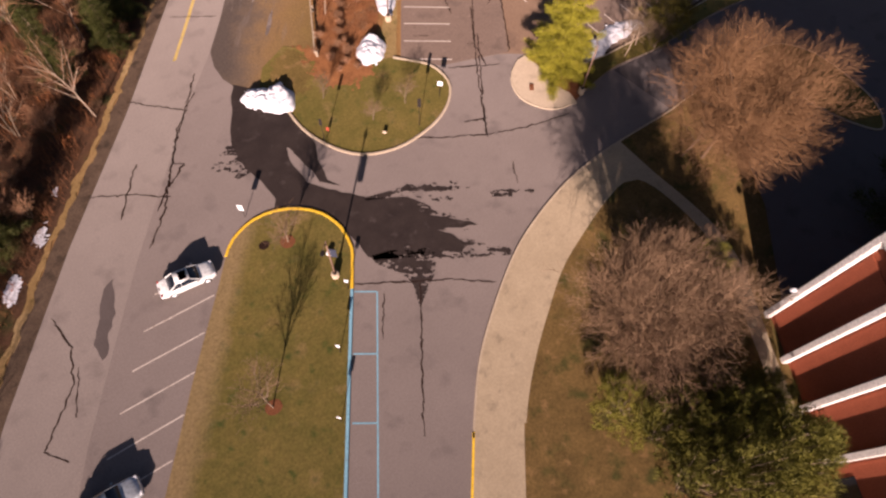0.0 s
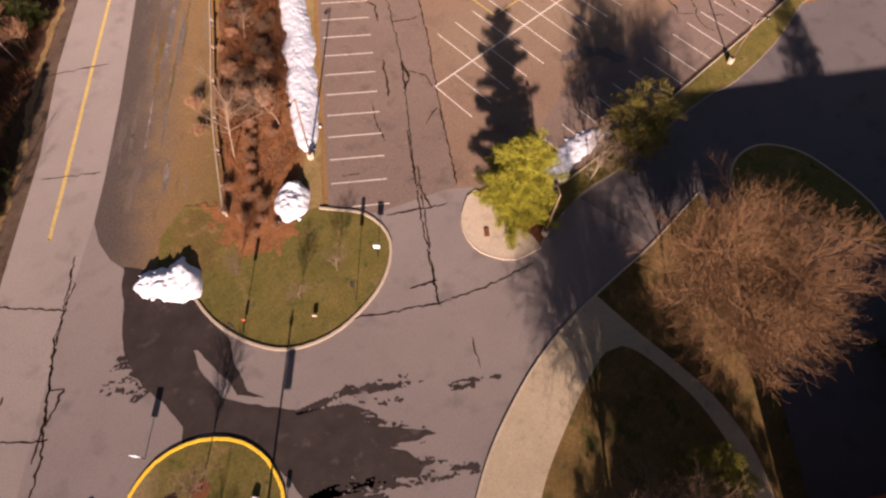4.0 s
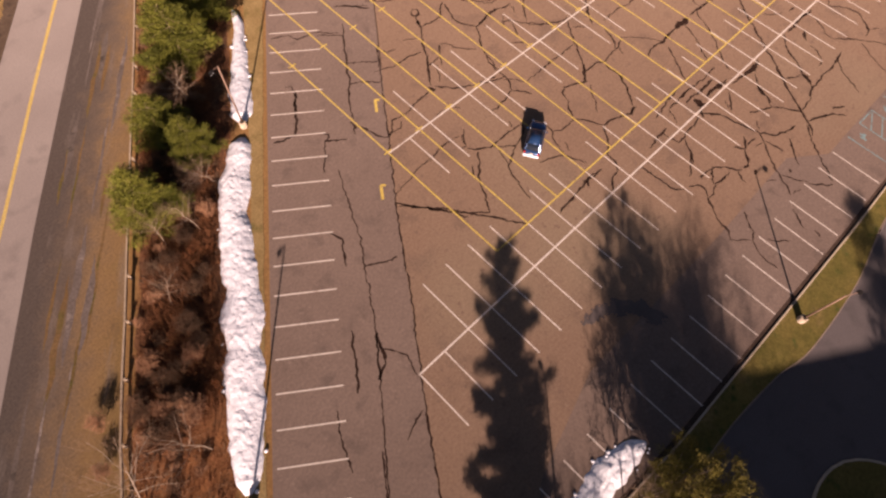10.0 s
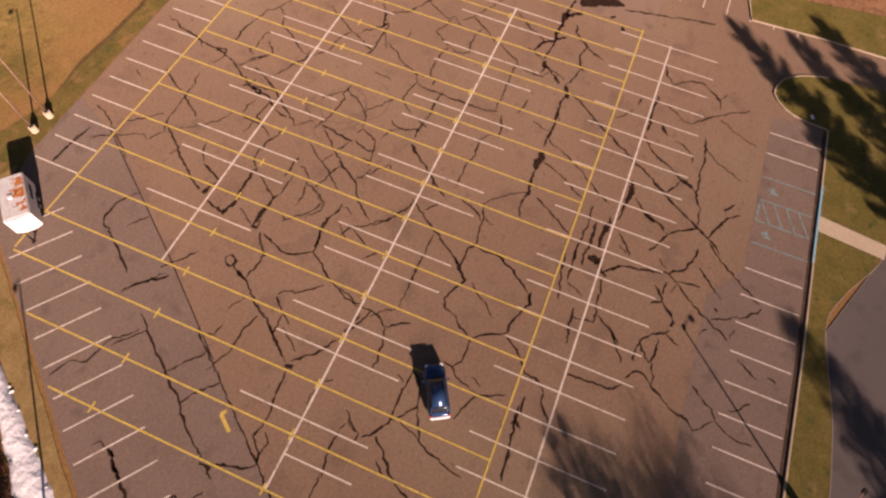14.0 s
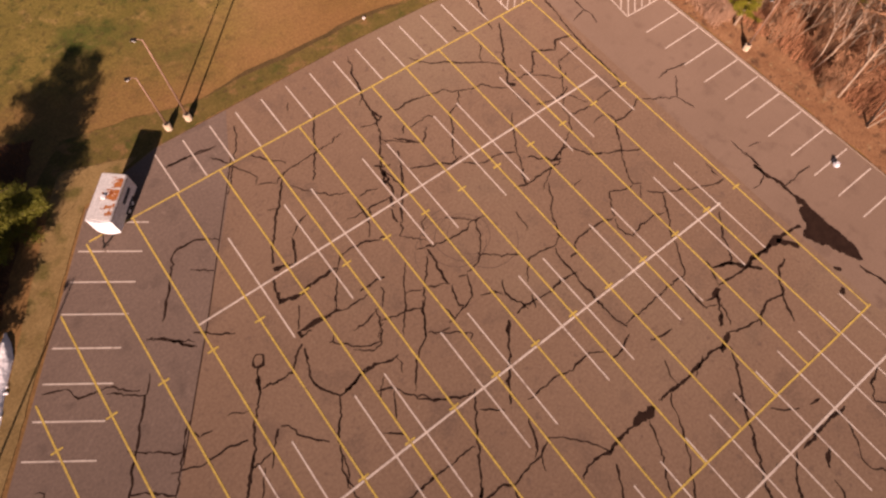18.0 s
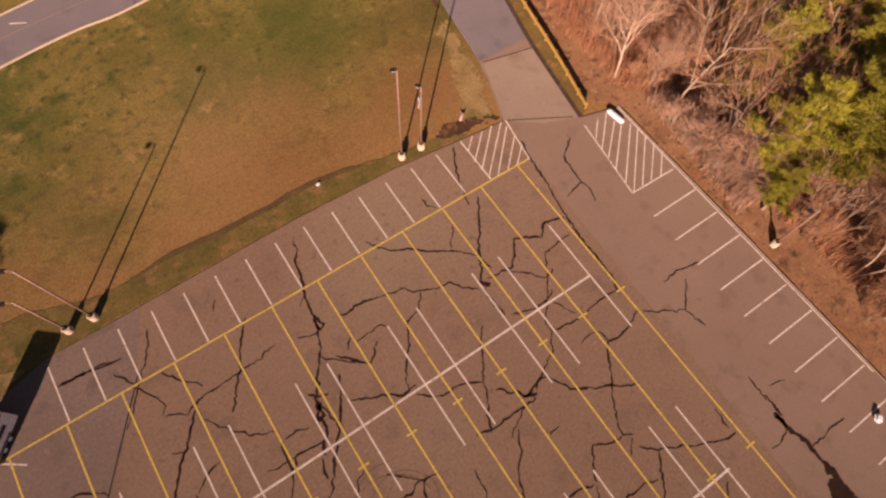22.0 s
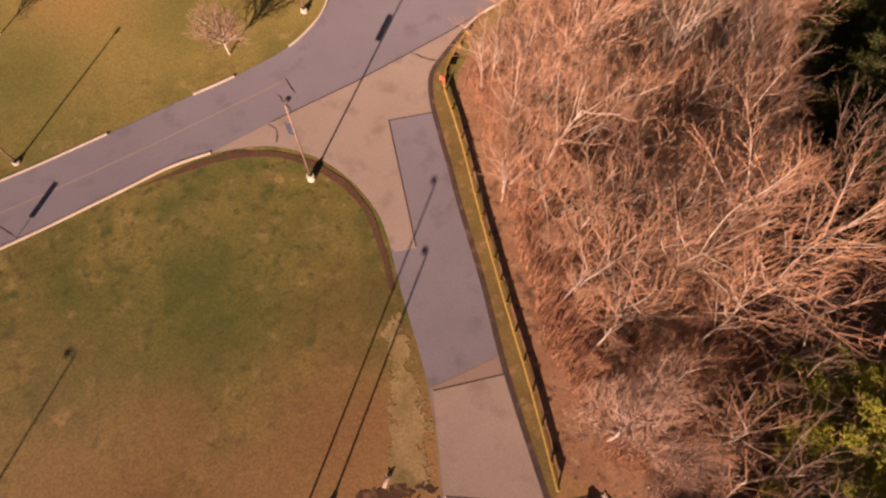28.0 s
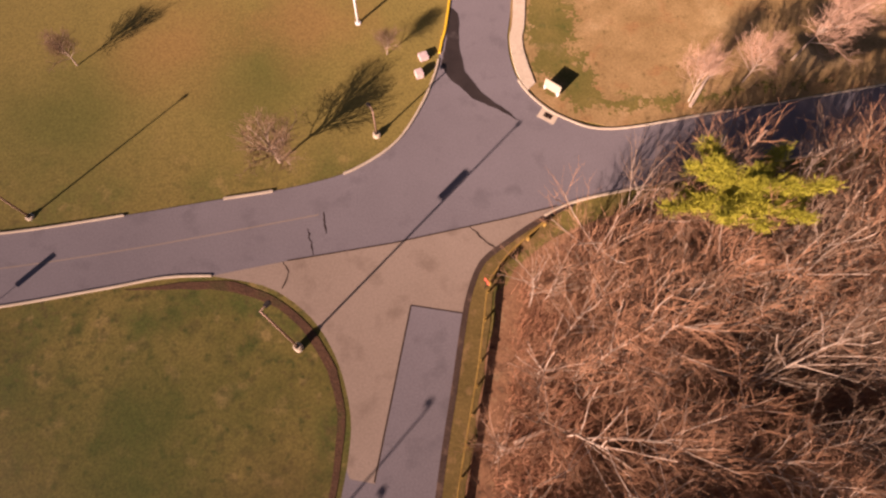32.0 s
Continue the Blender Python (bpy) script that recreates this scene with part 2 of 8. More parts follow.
M["faded_blue"] = material("faded_blue", (0.14, 0.20, 0.20), (0.18, 0.25, 0.25), 0.8, 6.0, 0.8, 0.1, mix=((0.13, 0.12, 0.11), 1.6, 0.52))
M["crack"] = material("crack", (0.017, 0.0095, 0.0075), (0.040, 0.022, 0.016), 1.2, 9.0, 0.95, 0.3, gloss=0.02)
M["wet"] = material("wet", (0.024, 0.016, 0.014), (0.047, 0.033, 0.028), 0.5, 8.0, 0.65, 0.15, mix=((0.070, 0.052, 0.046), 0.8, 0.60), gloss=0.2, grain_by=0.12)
M["damp"] = material("damp", (0.085, 0.066, 0.061), (0.11, 0.086, 0.08), 0.4, 8.0, 0.8, 0.15, grain_by=0.14)
M["tyre_rubber"] = material("tyre_rubber", (0.095, 0.06, 0.046), (0.14, 0.09, 0.066), 1.0, 7.0, 0.9, 0.1, mix=((0.17, 0.108, 0.076), 0.9, 0.52))
M["snow"] = material("snow", (0.58, 0.56, 0.60), (0.80, 0.78, 0.81), 1.8, 5.0, 0.6, 1.0, mix=((0.50, 0.46, 0.46), 1.6, 0.62), more=[((0.40, 0.33, 0.29), 3.2, 0.66)], grain_by=0.09)
M["bark"] = material("bark", (0.16, 0.11, 0.075), (0.27, 0.195, 0.14), 0.8, 8.0, 0.9, 0.5, vary=0.25)
M["pale_bark"] = material("pale_bark", (0.30, 0.215, 0.155), (0.43, 0.32, 0.24), 0.8, 8.0, 0.9, 0.4, vary=0.2)
M["brown_bark"] = material("brown_bark", (0.095, 0.058, 0.038), (0.17, 0.108, 0.072), 0.8, 8.0, 0.9, 0.4, vary=0.15)
M["twig"] = material("twig", (0.19, 0.122, 0.074), (0.34, 0.232, 0.150), 0.6, 5.0, 0.9, 0.0, vary=0.3)
M["red_twig"] = material("red_twig", (0.220, 0.104, 0.055), (0.395, 0.212, 0.120), 0.5, 5.0, 0.9, 0.0, vary=0.3)
M["gold_twig"] = material("gold_twig", (0.118, 0.059, 0.028), (0.212, 0.114, 0.055), 0.3, 5.0, 0.9, 0.0, vary=0.15)
M["tan_twig"] = material("tan_twig", (0.15, 0.088, 0.050), (0.28, 0.170, 0.100), 0.5, 5.0, 0.9, 0.0, vary=0.2)
M["grey_twig"] = material("grey_twig", (0.125, 0.075, 0.046), (0.225, 0.142, 0.09), 0.5, 5.0, 0.9, 0.0, vary=0.2)
M["grey_haze"] = material("grey_haze", (0.255, 0.142, 0.090), (0.43, 0.265, 0.180), 0.5, 5.0, 0.9, 0.0, vary=0.2)
M["needle"] = material("needle", (0.12, 0.118, 0.012), (0.33, 0.285, 0.034), 0.5, 3.0, 0.7, 0.0, vary=0.2)
M["bright_needle"] = material("bright_needle", (0.15, 0.145, 0.012), (0.37, 0.315, 0.034), 0.5, 3.0, 0.7, 0.0, vary=0.15)
M["dark_leaf"] = material("dark_leaf", (0.045, 0.045, 0.008), (0.145, 0.125, 0.020), 0.5, 3.0, 0.6, 0.0, vary=0.2)
M["leaf"] = material("leaf", (0.11, 0.105, 0.014), (0.25, 0.21, 0.033), 0.5, 3.0, 0.6, 0.0, vary=0.2)
M["brick"] = material("brick", (0.25, 0.064, 0.031), (0.32, 0.086, 0.044), 0.5, 10.0, 0.85, 0.2)
M["white_wall"] = material("white_wall", (0.66, 0.60, 0.56), (0.78, 0.72, 0.68), 0.4, 5.0, 0.7, 0.1)
M["roof"] = material("roof", (0.16, 0.14, 0.13), (0.22, 0.20, 0.18), 0.3, 5.0, 0.9, 0.2)
M["wood_rail"] = material("wood_rail", (0.26, 0.19, 0.13), (0.38, 0.29, 0.21), 0.8, 6.0, 0.85, 0.3)
M["yellow_rail"] = material("yellow_rail", (0.20, 0.115, 0.025), (0.30, 0.18, 0.045), 0.8, 6.0, 0.85, 0.3)
M["pole"] = material("pole", (0.22, 0.13, 0.09), (0.30, 0.19, 0.14), 0.8, 6.0, 0.6, 0.1, metal=0.3)
M["dark_metal"] = material("dark_metal", (0.025, 0.02, 0.018), (0.05, 0.04, 0.036), 0.8, 6.0, 0.5, 0.1, metal=0.4)
M["white_metal"] = material("white_metal", (0.66, 0.65, 0.68), (0.78, 0.77, 0.79), 0.8, 6.0, 0.4, 0.05, gloss=0.5)
M["rubber"] = material("rubber", (0.015, 0.015, 0.015), (0.03, 0.03, 0.03), 2.0, 9.0, 0.8, 0.1)
M["navy_car"] = material("navy_car", (0.016, 0.045, 0.115), (0.022, 0.055, 0.135), 0.5, 5.0, 0.22, 0.0, metal=0.3, gloss=0.5)
M["white_car"] = material("white_car", (0.62, 0.60, 0.58), (0.68, 0.66, 0.64), 0.5, 5.0, 0.25, 0.0, gloss=0.5)
M["silver_car"] = material("silver_car", (0.42, 0.44, 0.46), (0.50, 0.52, 0.54), 0.5, 5.0, 0.25, 0.0, metal=0.5, gloss=0.5)
M["glass"] = material("glass", (0.010, 0.014, 0.022), (0.014, 0.018, 0.028), 0.5, 5.0, 0.06, 0.0, gloss=0.5)
M["lamp_lens"] = material("lamp_lens", (0.70, 0.68, 0.70), (0.85, 0.83, 0.85), 0.5, 5.0, 0.3, 0.0, gloss=0.5)
M["tail_red"] = material("tail_red", (0.30, 0.02, 0.015), (0.36, 0.03, 0.02), 0.5, 5.0, 0.3, 0.0)
M["banner"] = material("banner", (0.030, 0.034, 0.055), (0.045, 0.048, 0.07), 0.5, 5.0, 0.7, 0.0)
M["sign_red"] = material("sign_red", (0.55, 0.09, 0.05), (0.62, 0.12, 0.07), 0.5, 5.0, 0.6, 0.0)
M["gutter_dirt"] = material("gutter_dirt", (0.038, 0.023, 0.017), (0.075, 0.045, 0.032), 0.8, 7.0, 0.95, 0.4, mix=((0.11, 0.066, 0.045), 0.9, 0.56))
M["mulch"] = material("mulch", (0.13, 0.045, 0.02), (0.20, 0.075, 0.032), 0.6, 7.0, 0.95, 0.9)
M["box_pink"] = material("box_pink", (0.50, 0.35, 0.32), (0.60, 0.44, 0.40), 0.6, 7.0, 0.7, 0.1)
M["turf_worn"] = material("turf_worn", (0.075, 0.068, 0.014), (0.165, 0.115, 0.033), 0.3, 5.0, 0.95, 0.3, mix=((0.19, 0.125, 0.048), 0.45, 0.57), more=[((0.055, 0.062, 0.013), 0.9, 0.58)], zone=[((0.23, 0.155, 0.075), -17.9, -16.3, 3.0, (0.757, -0.653, 0))])
M["shoulder"] = material("shoulder", (0.098, 0.062, 0.020), (0.185, 0.115, 0.042), 0.3, 5.0, 0.95, 0.3, mix=((0.215, 0.135, 0.055), 0.45, 0.57), more=[((0.075, 0.062, 0.016), 0.7, 0.60)], zone=[((0.190, 0.112, 0.052), -17.0, -12.4, 8.0, (0.79, -0.613, 0)), ((0.130, 0.090, 0.064), -20.6, -17.0, 8.0, (0.79, -0.613, 0)), ((0.066, 0.051, 0.045), -22.4, -19.0, 7.0, (0.79, -0.613, 0))], grain_by=0.22, late=[((0.165, 0.128, 0.108), 0.6, 0.56, 0.6, 6.0), ((0.055, 0.037, 0.028), 0.9, 0.58, 0.5, 3.0)])
M["lane_tan"] = material("lane_tan", (0.185, 0.123, 0.090), (0.220, 0.148, 0.110), 0.12, 7.0, 0.9, 0.25, mix=((0.168, 0.111, 0.082), 0.5, 0.56), grain_by=0.12)
M["gravel"] = material("gravel", (0.075, 0.055, 0.045), (0.13, 0.10, 0.085), 0.6, 6.0, 0.95, 0.5, mix=((0.05, 0.038, 0.03), 0.8, 0.55))
M["west_gravel"] = material("west_gravel", (0.058, 0.036, 0.024), (0.115, 0.076, 0.052), 0.6, 6.0, 0.95, 0.5, mix=((0.040, 0.027, 0.019), 0.8, 0.55))
# the drive's asphalt in a darker tone, with the building's shade in the colour
M["shaded_road"] = material("shaded_road", (0.100, 0.081, 0.078), (0.124, 0.101, 0.098), 0.12, 7.0, 0.9, 0.2, mix=((0.09, 0.074, 0.071), 0.4, 0.56), grain_by=0.1)
M["shade_lawn"] = material("shade_lawn", (0.080, 0.050, 0.016), (0.175, 0.105, 0.036), 0.3, 5.0, 0.95, 0.3, mix=((0.060, 0.052, 0.014), 0.5, 0.54), more=[((0.20, 0.115, 0.045), 0.9, 0.58)])
M["green_turf"] = material("green_turf", (0.070, 0.058, 0.014), (0.160, 0.106, 0.034), 0.4, 5.0, 0.95, 0.3, mix=((0.185, 0.105, 0.042), 0.7, 0.53), more=[((0.050, 0.056, 0.012), 0.5, 0.58), ((0.085, 0.055, 0.022), 1.8, 0.56)])
M["west_needle"] = material("west_needle", (0.022, 0.026, 0.007), (0.085, 0.085, 0.018), 0.5, 3.0, 0.7, 0.0, vary=0.25)
M["west_cane"] = material("west_cane", (0.085, 0.036, 0.018), (0.24, 0.095, 0.038), 0.25, 4.0, 0.9, 0.0, mix=((0.36, 0.125, 0.042), 0.35, 0.54))
M["tan_lawn"] = material("tan_lawn", (0.165, 0.098, 0.036), (0.285, 0.178, 0.078), 0.3, 5.0, 0.95, 0.3, mix=((0.225, 0.120, 0.048), 0.5, 0.53), more=[((0.31, 0.205, 0.098), 0.25, 0.55), ((0.12, 0.078, 0.026), 1.3, 0.6)])
M["rail_grass"] = material("rail_grass", (0.085, 0.058, 0.016), (0.165, 0.105, 0.034), 0.4, 5.0, 0.95, 0.3, mix=((0.20, 0.118, 0.048), 0.7, 0.55))
M["dug_earth"] = material("dug_earth", (0.034, 0.017, 0.010), (0.085, 0.042, 0.022), 0.6, 6.0, 0.95, 0.5, mix=((0.17, 0.085, 0.04), 0.8, 0.56))
M["verge_needle"] = material("verge_needle", (0.085, 0.072, 0.013), (0.215, 0.160, 0.034), 0.5, 3.0, 0.7, 0.0, vary=0.15)
M["trailer_roof"] = material("trailer_roof", (0.50, 0.47, 0.46), (0.62, 0.59, 0.58), 0.8, 6.0, 0.6, 0.1)
M["rust"] = material("rust", (0.27, 0.075, 0.018), (0.42, 0.17, 0.06), 1.6, 6.0, 0.9, 0.1, mix=((0.20, 0.045, 0.014), 2.0, 0.55))
M["brush_needle"] = material("brush_needle", (0.055, 0.064, 0.010), (0.180, 0.165, 0.024), 0.5, 3.0, 0.7, 0.0, vary=0.2)
M["shaded_bank"] = material("shaded_bank", (0.060, 0.040, 0.017), (0.115, 0.070, 0.028), 0.5, 5.0, 0.95, 0.3)
M["undergrowth"] = material("undergrowth", (0.24, 0.098, 0.050), (0.47, 0.228, 0.125), 0.25, 4.0, 0.9, 0.0, mix=((0.14, 0.064, 0.038), 0.5, 0.56))
M["russet_brush"] = material("russet_brush", (0.16, 0.06, 0.026), (0.30, 0.125, 0.055), 0.3, 4.0, 0.9, 0.0, mix=((0.16, 0.11, 0.07), 0.35, 0.52))


# ---- helpers of this scene ----
def mesh_from(name, verts, faces, mat, smooth=False):
    me = bpy.data.meshes.new(name)
    me.from_pydata(verts, [], faces)
    me.materials.append(M[mat])
    if smooth:
        me.polygons.foreach_set("use_smooth", [True] * len(me.polygons))
    me.update()
    return me


def part(name, me, parent, label=""):
    ob = new(name, me)
    ob.parent = parent
    return tagged(ob, label=label)


def curve_through(pts, step=0.8, closed=False):
    """A smooth line through a few plan points."""
    P = [Vector((*p, 0)) for p in pts]
    n = len(P)
    out = []
    for i in range(n if closed else n - 1):
        a, b, c, d = (P[(i + k) % n] if closed else P[min(max(i + k, 0), n - 1)] for k in (-1, 0, 1, 2))
        m = max(1, int((c - b).length / step))
        for j in range(m):
            t = j / m
            out.append(0.5 * (2 * b + (c - a) * t + (2 * a - 5 * b + 4 * c - d) * t * t + (3 * b - a - 3 * c + d) * t ** 3))
    if not closed:
        out.append(P[-1])
    return [(v.x, v.y) for v in out]


def ragged(pts, amount, step=0.7, seed=0.0):
    """A closed outline with an uneven edge."""
    n = len(pts)
    out = []
    for i in range(n):
        (ax, ay), (bx, by) = pts[i], pts[(i + 1) % n]
        m = max(1, int(math.hypot(bx - ax, by - ay) / step))
        for j in range(m):
            x, y = ax + (bx - ax) * j / m, ay + (by - ay) * j / m
            q = Vector((x * 0.45, y * 0.45, seed))
            r = Vector((x * 1.7, y * 1.7, seed + 9))
            out.append((x + amount * (noise.noise(q) + 0.5 * noise.noise(r)), y + amount * (noise.noise(q + Vector((7, 3, 1))) + 0.5 * noise.noise(r + Vector((2, 8, 5))))))
    return out


def sheet_mesh(name, outline, z, mat, thick=0.06):
    """A flat slab: its top in well-shaped triangles, its rim down to the underside."""
    n = len(outline)
    flat, _, tris, *_ = geometry.delaunay_2d_cdt([Vector(p[:2]) for p in outline], [], [list(range(n))], 1, 1e-4)
    verts = [(p.x, p.y, z) for p in flat]
    faces = [tuple(f) for f in tris]
    turn = sum(a[0] * b[1] - b[0] * a[1] for a, b in zip(outline, list(outline[1:]) + [outline[0]]))
    ring = list(outline) if turn > 0 else list(reversed(outline))
    k = len(verts)
    verts += [(p[0], p[1], z) for p in ring] + [(p[0], p[1], z - thick) for p in ring]
    faces += [(k + q, k + n + q, k + n + (q + 1) % n, k + (q + 1) % n) for q in range(n)]
    return mesh_from(name, verts, faces, mat)


def sheet(name, outline, z, mat, thick=0.06, label="", kind="structure", category="", parent=None):
    ob = new(name, sheet_mesh(name, outline, z, mat, thick))
    if parent:
        ob.parent = parent
        return tagged(ob, label=label)
    return tagged(ob, label=label, kind=kind, category=category)


def sweep_mesh(name, path, width, z0, z1, mat, closed=False, chamfer=0.02):
    """A low bar with chamfered top edges along a plan line."""
    prof = [(-width / 2, z0), (-width / 2, z1 - chamfer), (-width / 2 + chamfer, z1), (width / 2 - chamfer, z1), (width / 2, z1 - chamfer), (width / 2, z0)]
    n, verts, faces = len(path), [], []
    for i, (x, y) in enumerate(path):
        a = path[(i - 1) % n] if closed or i else path[i]
        b = path[(i + 1) % n] if closed or i < n - 1 else path[i]
        dx, dy = b[0] - a[0], b[1] - a[1]
        k = math.hypot(dx, dy) or 1.0
        nx, ny = -dy / k, dx / k
        verts += [(x + nx * u, y + ny * u, z) for u, z in prof]
    m = len(prof)
    for i in range(n if closed else n - 1):
        j = (i + 1) % n
        for k in range(m - 1):
            faces.append((i * m + k, j * m + k, j * m + k + 1, i * m + k + 1))
    if not closed:
        faces += [tuple(range(m)), tuple(reversed(range((n - 1) * m, n * m)))]
    return mesh_from(name, verts, faces, mat)


def kerb(name, path, width=0.18, high=0.14, mat="kerbstone", label="", closed=False):
    return tagged(new(name, sweep_mesh(name, path, width, -0.05, high, mat, closed)), label=label, kind="structure")


def box(cx, cy, cz, sx, sy, sz, bevel=0.0, segments=2):
    bm = bmesh.new()
    bmesh.ops.create_cube(bm, size=1.0)
    bmesh.ops.scale(bm, vec=(sx, sy, sz), verts=bm.verts)
    if bevel:
        bmesh.ops.bevel(bm, geom=bm.edges[:], offset=bevel, segments=segments, affect="EDGES")
    bmesh.ops.translate(bm, vec=(cx, cy, cz), verts=bm.verts)
    return bm


def tube(points, radii, sides=8):
    """A tapered tube along points, as a bmesh."""
    bm = bmesh.new()
    rings = []
    for i, p in enumerate(points):
        p = Vector(p)
        d = (Vector(points[min(i + 1, len(points) - 1)]) - Vector(points[max(i - 1, 0)])).normalized()
        u = d.orthogonal().normalized()
        v = d.cross(u)
        rings.append([bm.verts.new(p + radii[i] * (math.cos(a) * u + math.sin(a) * v)) for a in (2 * math.pi * k / sides for k in range(sides))])
    for a, b in zip(rings, rings[1:]):
        for k in range(sides):
            bm.faces.new((a[k], a[(k + 1) % sides], b[(k + 1) % sides], b[k]))
    bm.faces.new(list(reversed(rings[0])))
    bm.faces.new(rings[-1])
    return bm


def done(bm, name, mat, smooth=False):
    bmesh.ops.recalc_face_normals(bm, faces=bm.faces[:])
    me = bpy.data.meshes.new(name)
    bm.to_mesh(me)
    bm.free()
    me.materials.append(M[mat])
    if smooth:
        me.polygons.foreach_set("use_smooth", [True] * len(me.polygons))
    return me


def thing(name, m, label, category, group=""):
    ob = new(name)
    ob.empty_display_size = 0.2
    ob.matrix_basis = m
    return tagged(ob, label=label, category=category, group=group)


def inside(x, y, poly):
    hit, n = False, len(poly)
    for i in range(n):
        (ax, ay), (bx, by) = poly[i], poly[i - 1]
        if (ay > y) != (by > y) and x < (bx - ax) * (y - ay) / (by - ay) + ax:
            hit = not hit
    return hit


def patchy(name, outline, z, mat, label, step=0.2, feather=1.2, seed=0.0, kind="structure", category=""):
    """A patch of ground whose edge breaks up into flecks."""
    x0, x1 = min(p[0] for p in outline), max(p[0] for p in outline)
    y0, y1 = min(p[1] for p in outline), max(p[1] for p in outline)
    edges = list(zip(outline, outline[1:] + outline[:1]))
    verts, faces = [], []
    for j in range(int((y1 - y0) / step)):
        for i in range(int((x1 - x0) / step)):
            x, y = x0 + i * step, y0 + j * step
            if not inside(x, y, outline):
                continue
            d = 9.0
            for (ax, ay), (bx, by) in edges:
                ex, ey = bx - ax, by - ay
                t = max(0.0, min(1.0, ((x - ax) * ex + (y - ay) * ey) / (ex * ex + ey * ey)))
                d = min(d, math.hypot(x - ax - ex * t, y - ay - ey * t))
            f = 0.5 * noise.noise(Vector((x * 0.6, y * 0.6, seed))) + 0.4 * noise.noise(Vector((x * 1.7, y * 1.7, seed + 3))) + 0.35 * noise.noise(Vector((x * 4.1, y * 4.1, seed + 5)))
            if f > 0.42 - 0.95 * min(1.0, d / feather):
                k = len(verts)
                verts += [(x, y, z), (x + step, y, z), (x + step, y + step, z), (x, y + step, z)]
                faces.append((k, k + 1, k + 2, k + 3))
    tagged(new(name, mesh_from(name, verts, faces, mat)), label=label, category=category, kind=kind)


# ---- the ground and the paved surfaces ----
def ground_sheet():
    xs = sorted(set([-3500, -1200, -400, -150] + list(range(-60, 221, 5)) + [320, 600, 1400, 3600]))
    ys = sorted(set([-3500, -1200, -400, -150] + list(range(-60, 221, 5)) + [320, 600, 1400, 3600]))
    verts = [(x, y, -0.05 + 0.015 * noise.noise(Vector((x * 0.1, y * 0.1, 0)))) for y in ys for x in xs]
    n = len(xs)
    faces = [(j * n + i, j * n + i + 1, (j + 1) * n + i + 1, (j + 1) * n + i) for j in range(len(ys) - 1) for i in range(n - 1)]
    tagged(new("ground", mesh_from("ground", verts, faces, "lawn", True)), label="mottled winter lawn of green and straw-brown grass", kind="structure")


ground_sheet()

WEST_L = [(-60, -27), (-20, 26.4), (-10.7, 37.8), (-0.2, 49.5), (10.5, 62.5), (17.1, 72.0), (25.0, 81.8), (34, 94.7), (47, 111.5), (53, 123.5)]
WEST_R = [(60, 125), (53, 108.5), (39.5, 90.7), (29, 76.8), (19.7, 63.9), (13.6, 56), (10.6, 52.4)]
entry = [(-60, -29), (-21.7, 22.9), (-14.1, 33.2), (-3.1, 48.2), (5, 57.8), (10.6, 52.4), (9.9, 50.2), (9.8, 48), (10.4, 45.8), (14, 41), (16, 36), (24, 36), (26.6, 39.6), (38, 34), (46, 26),
         (60, 24.4), (66, 23.3), (70.1, 22.4), (78.8, 22.6), (87, 23.7), (95.1, 20.1), (99, 19), (116.5, 15.4), (119, 15), (119, -40), (45, -40), (33.8, -9), (37, -5), (41, 0.5), (45, 5.4), (46.4, 10), (46.4, 16.4),
         (42.2, 16.7), (35.6, 16.8), (30.4, 16.3), (25.5, 15.1), (21.7, 13.7), (17.9, 11.6), (14.1, 9.1), (11.4, 6.9), (8, 3.3), (5, -0.2), (-20, -30)]
sheet("road_entry", entry, 0.0, "drive", label="worn grey asphalt drive and kerbside parking")
sheet("road_west", WEST_L + WEST_R + [(5.0, 46.6), (-6.5, 33.0), (-16, 20.5), (-50, -32)], 0.006, "road", label="sun-bleached grey asphalt road with a yellow centre line")
COL0, COLU, COLN = Vector((27.2, 39.2)), Vector((0.5878, 0.8090)), Vector((0.809, -0.5878))
lot_outline = [(27.0, 39.4), (67.0, 94.4), (70.9, 95.9), (74.6, 96.9), (96.2, 97.3), (106.3, 97), (112.4, 96.4), (117.7, 95.9), (119.3, 100.3), (120.2, 103.2), (126.2, 103.2), (125.8, 101.7), (124.3, 92.3), (128.4, 91.2), (128.8, 40),
               (128.5, 30), (123.3, 15.4), (118.8, 15.4), (116.5, 15.4), (117.7, 26.2), (116.6, 29.4), (115.1, 31.1), (112.9, 31.6), (110.4, 28.5), (110.2, 25.8), (83.3, 25.6), (56.6, 25.9), (46, 26.4), (41, 30), (37.4, 33)]
lot = sheet("parking_lot", lot_outline, 0.010, "lot", label="cracked brown-grey asphalt parking lot with white and yellow lines")
sheet("lane_west", [(27.1, 39.5), (67.0, 94.3), (70.9, 95.8), (74.6, 96.8), (82, 97), (78.5, 89.6), (67.9, 75.2), (53.2, 55.6), (46, 45.2), (37.5, 33.2), (30, 36)], 0.014, "lane", label="greyer resurfaced asphalt lane along the parking bays")
sheet("lane_east", [(43, 29.5), (46, 31.6), (55, 34.2), (73.4, 33.9), (86.2, 34.1), (89.9, 31.4), (109.7, 31.3), (110.1, 25.9), (83.3, 25.7), (46, 26.5)], 0.014, "lane", label="greyer asphalt band of parking bays beside the grass verge")
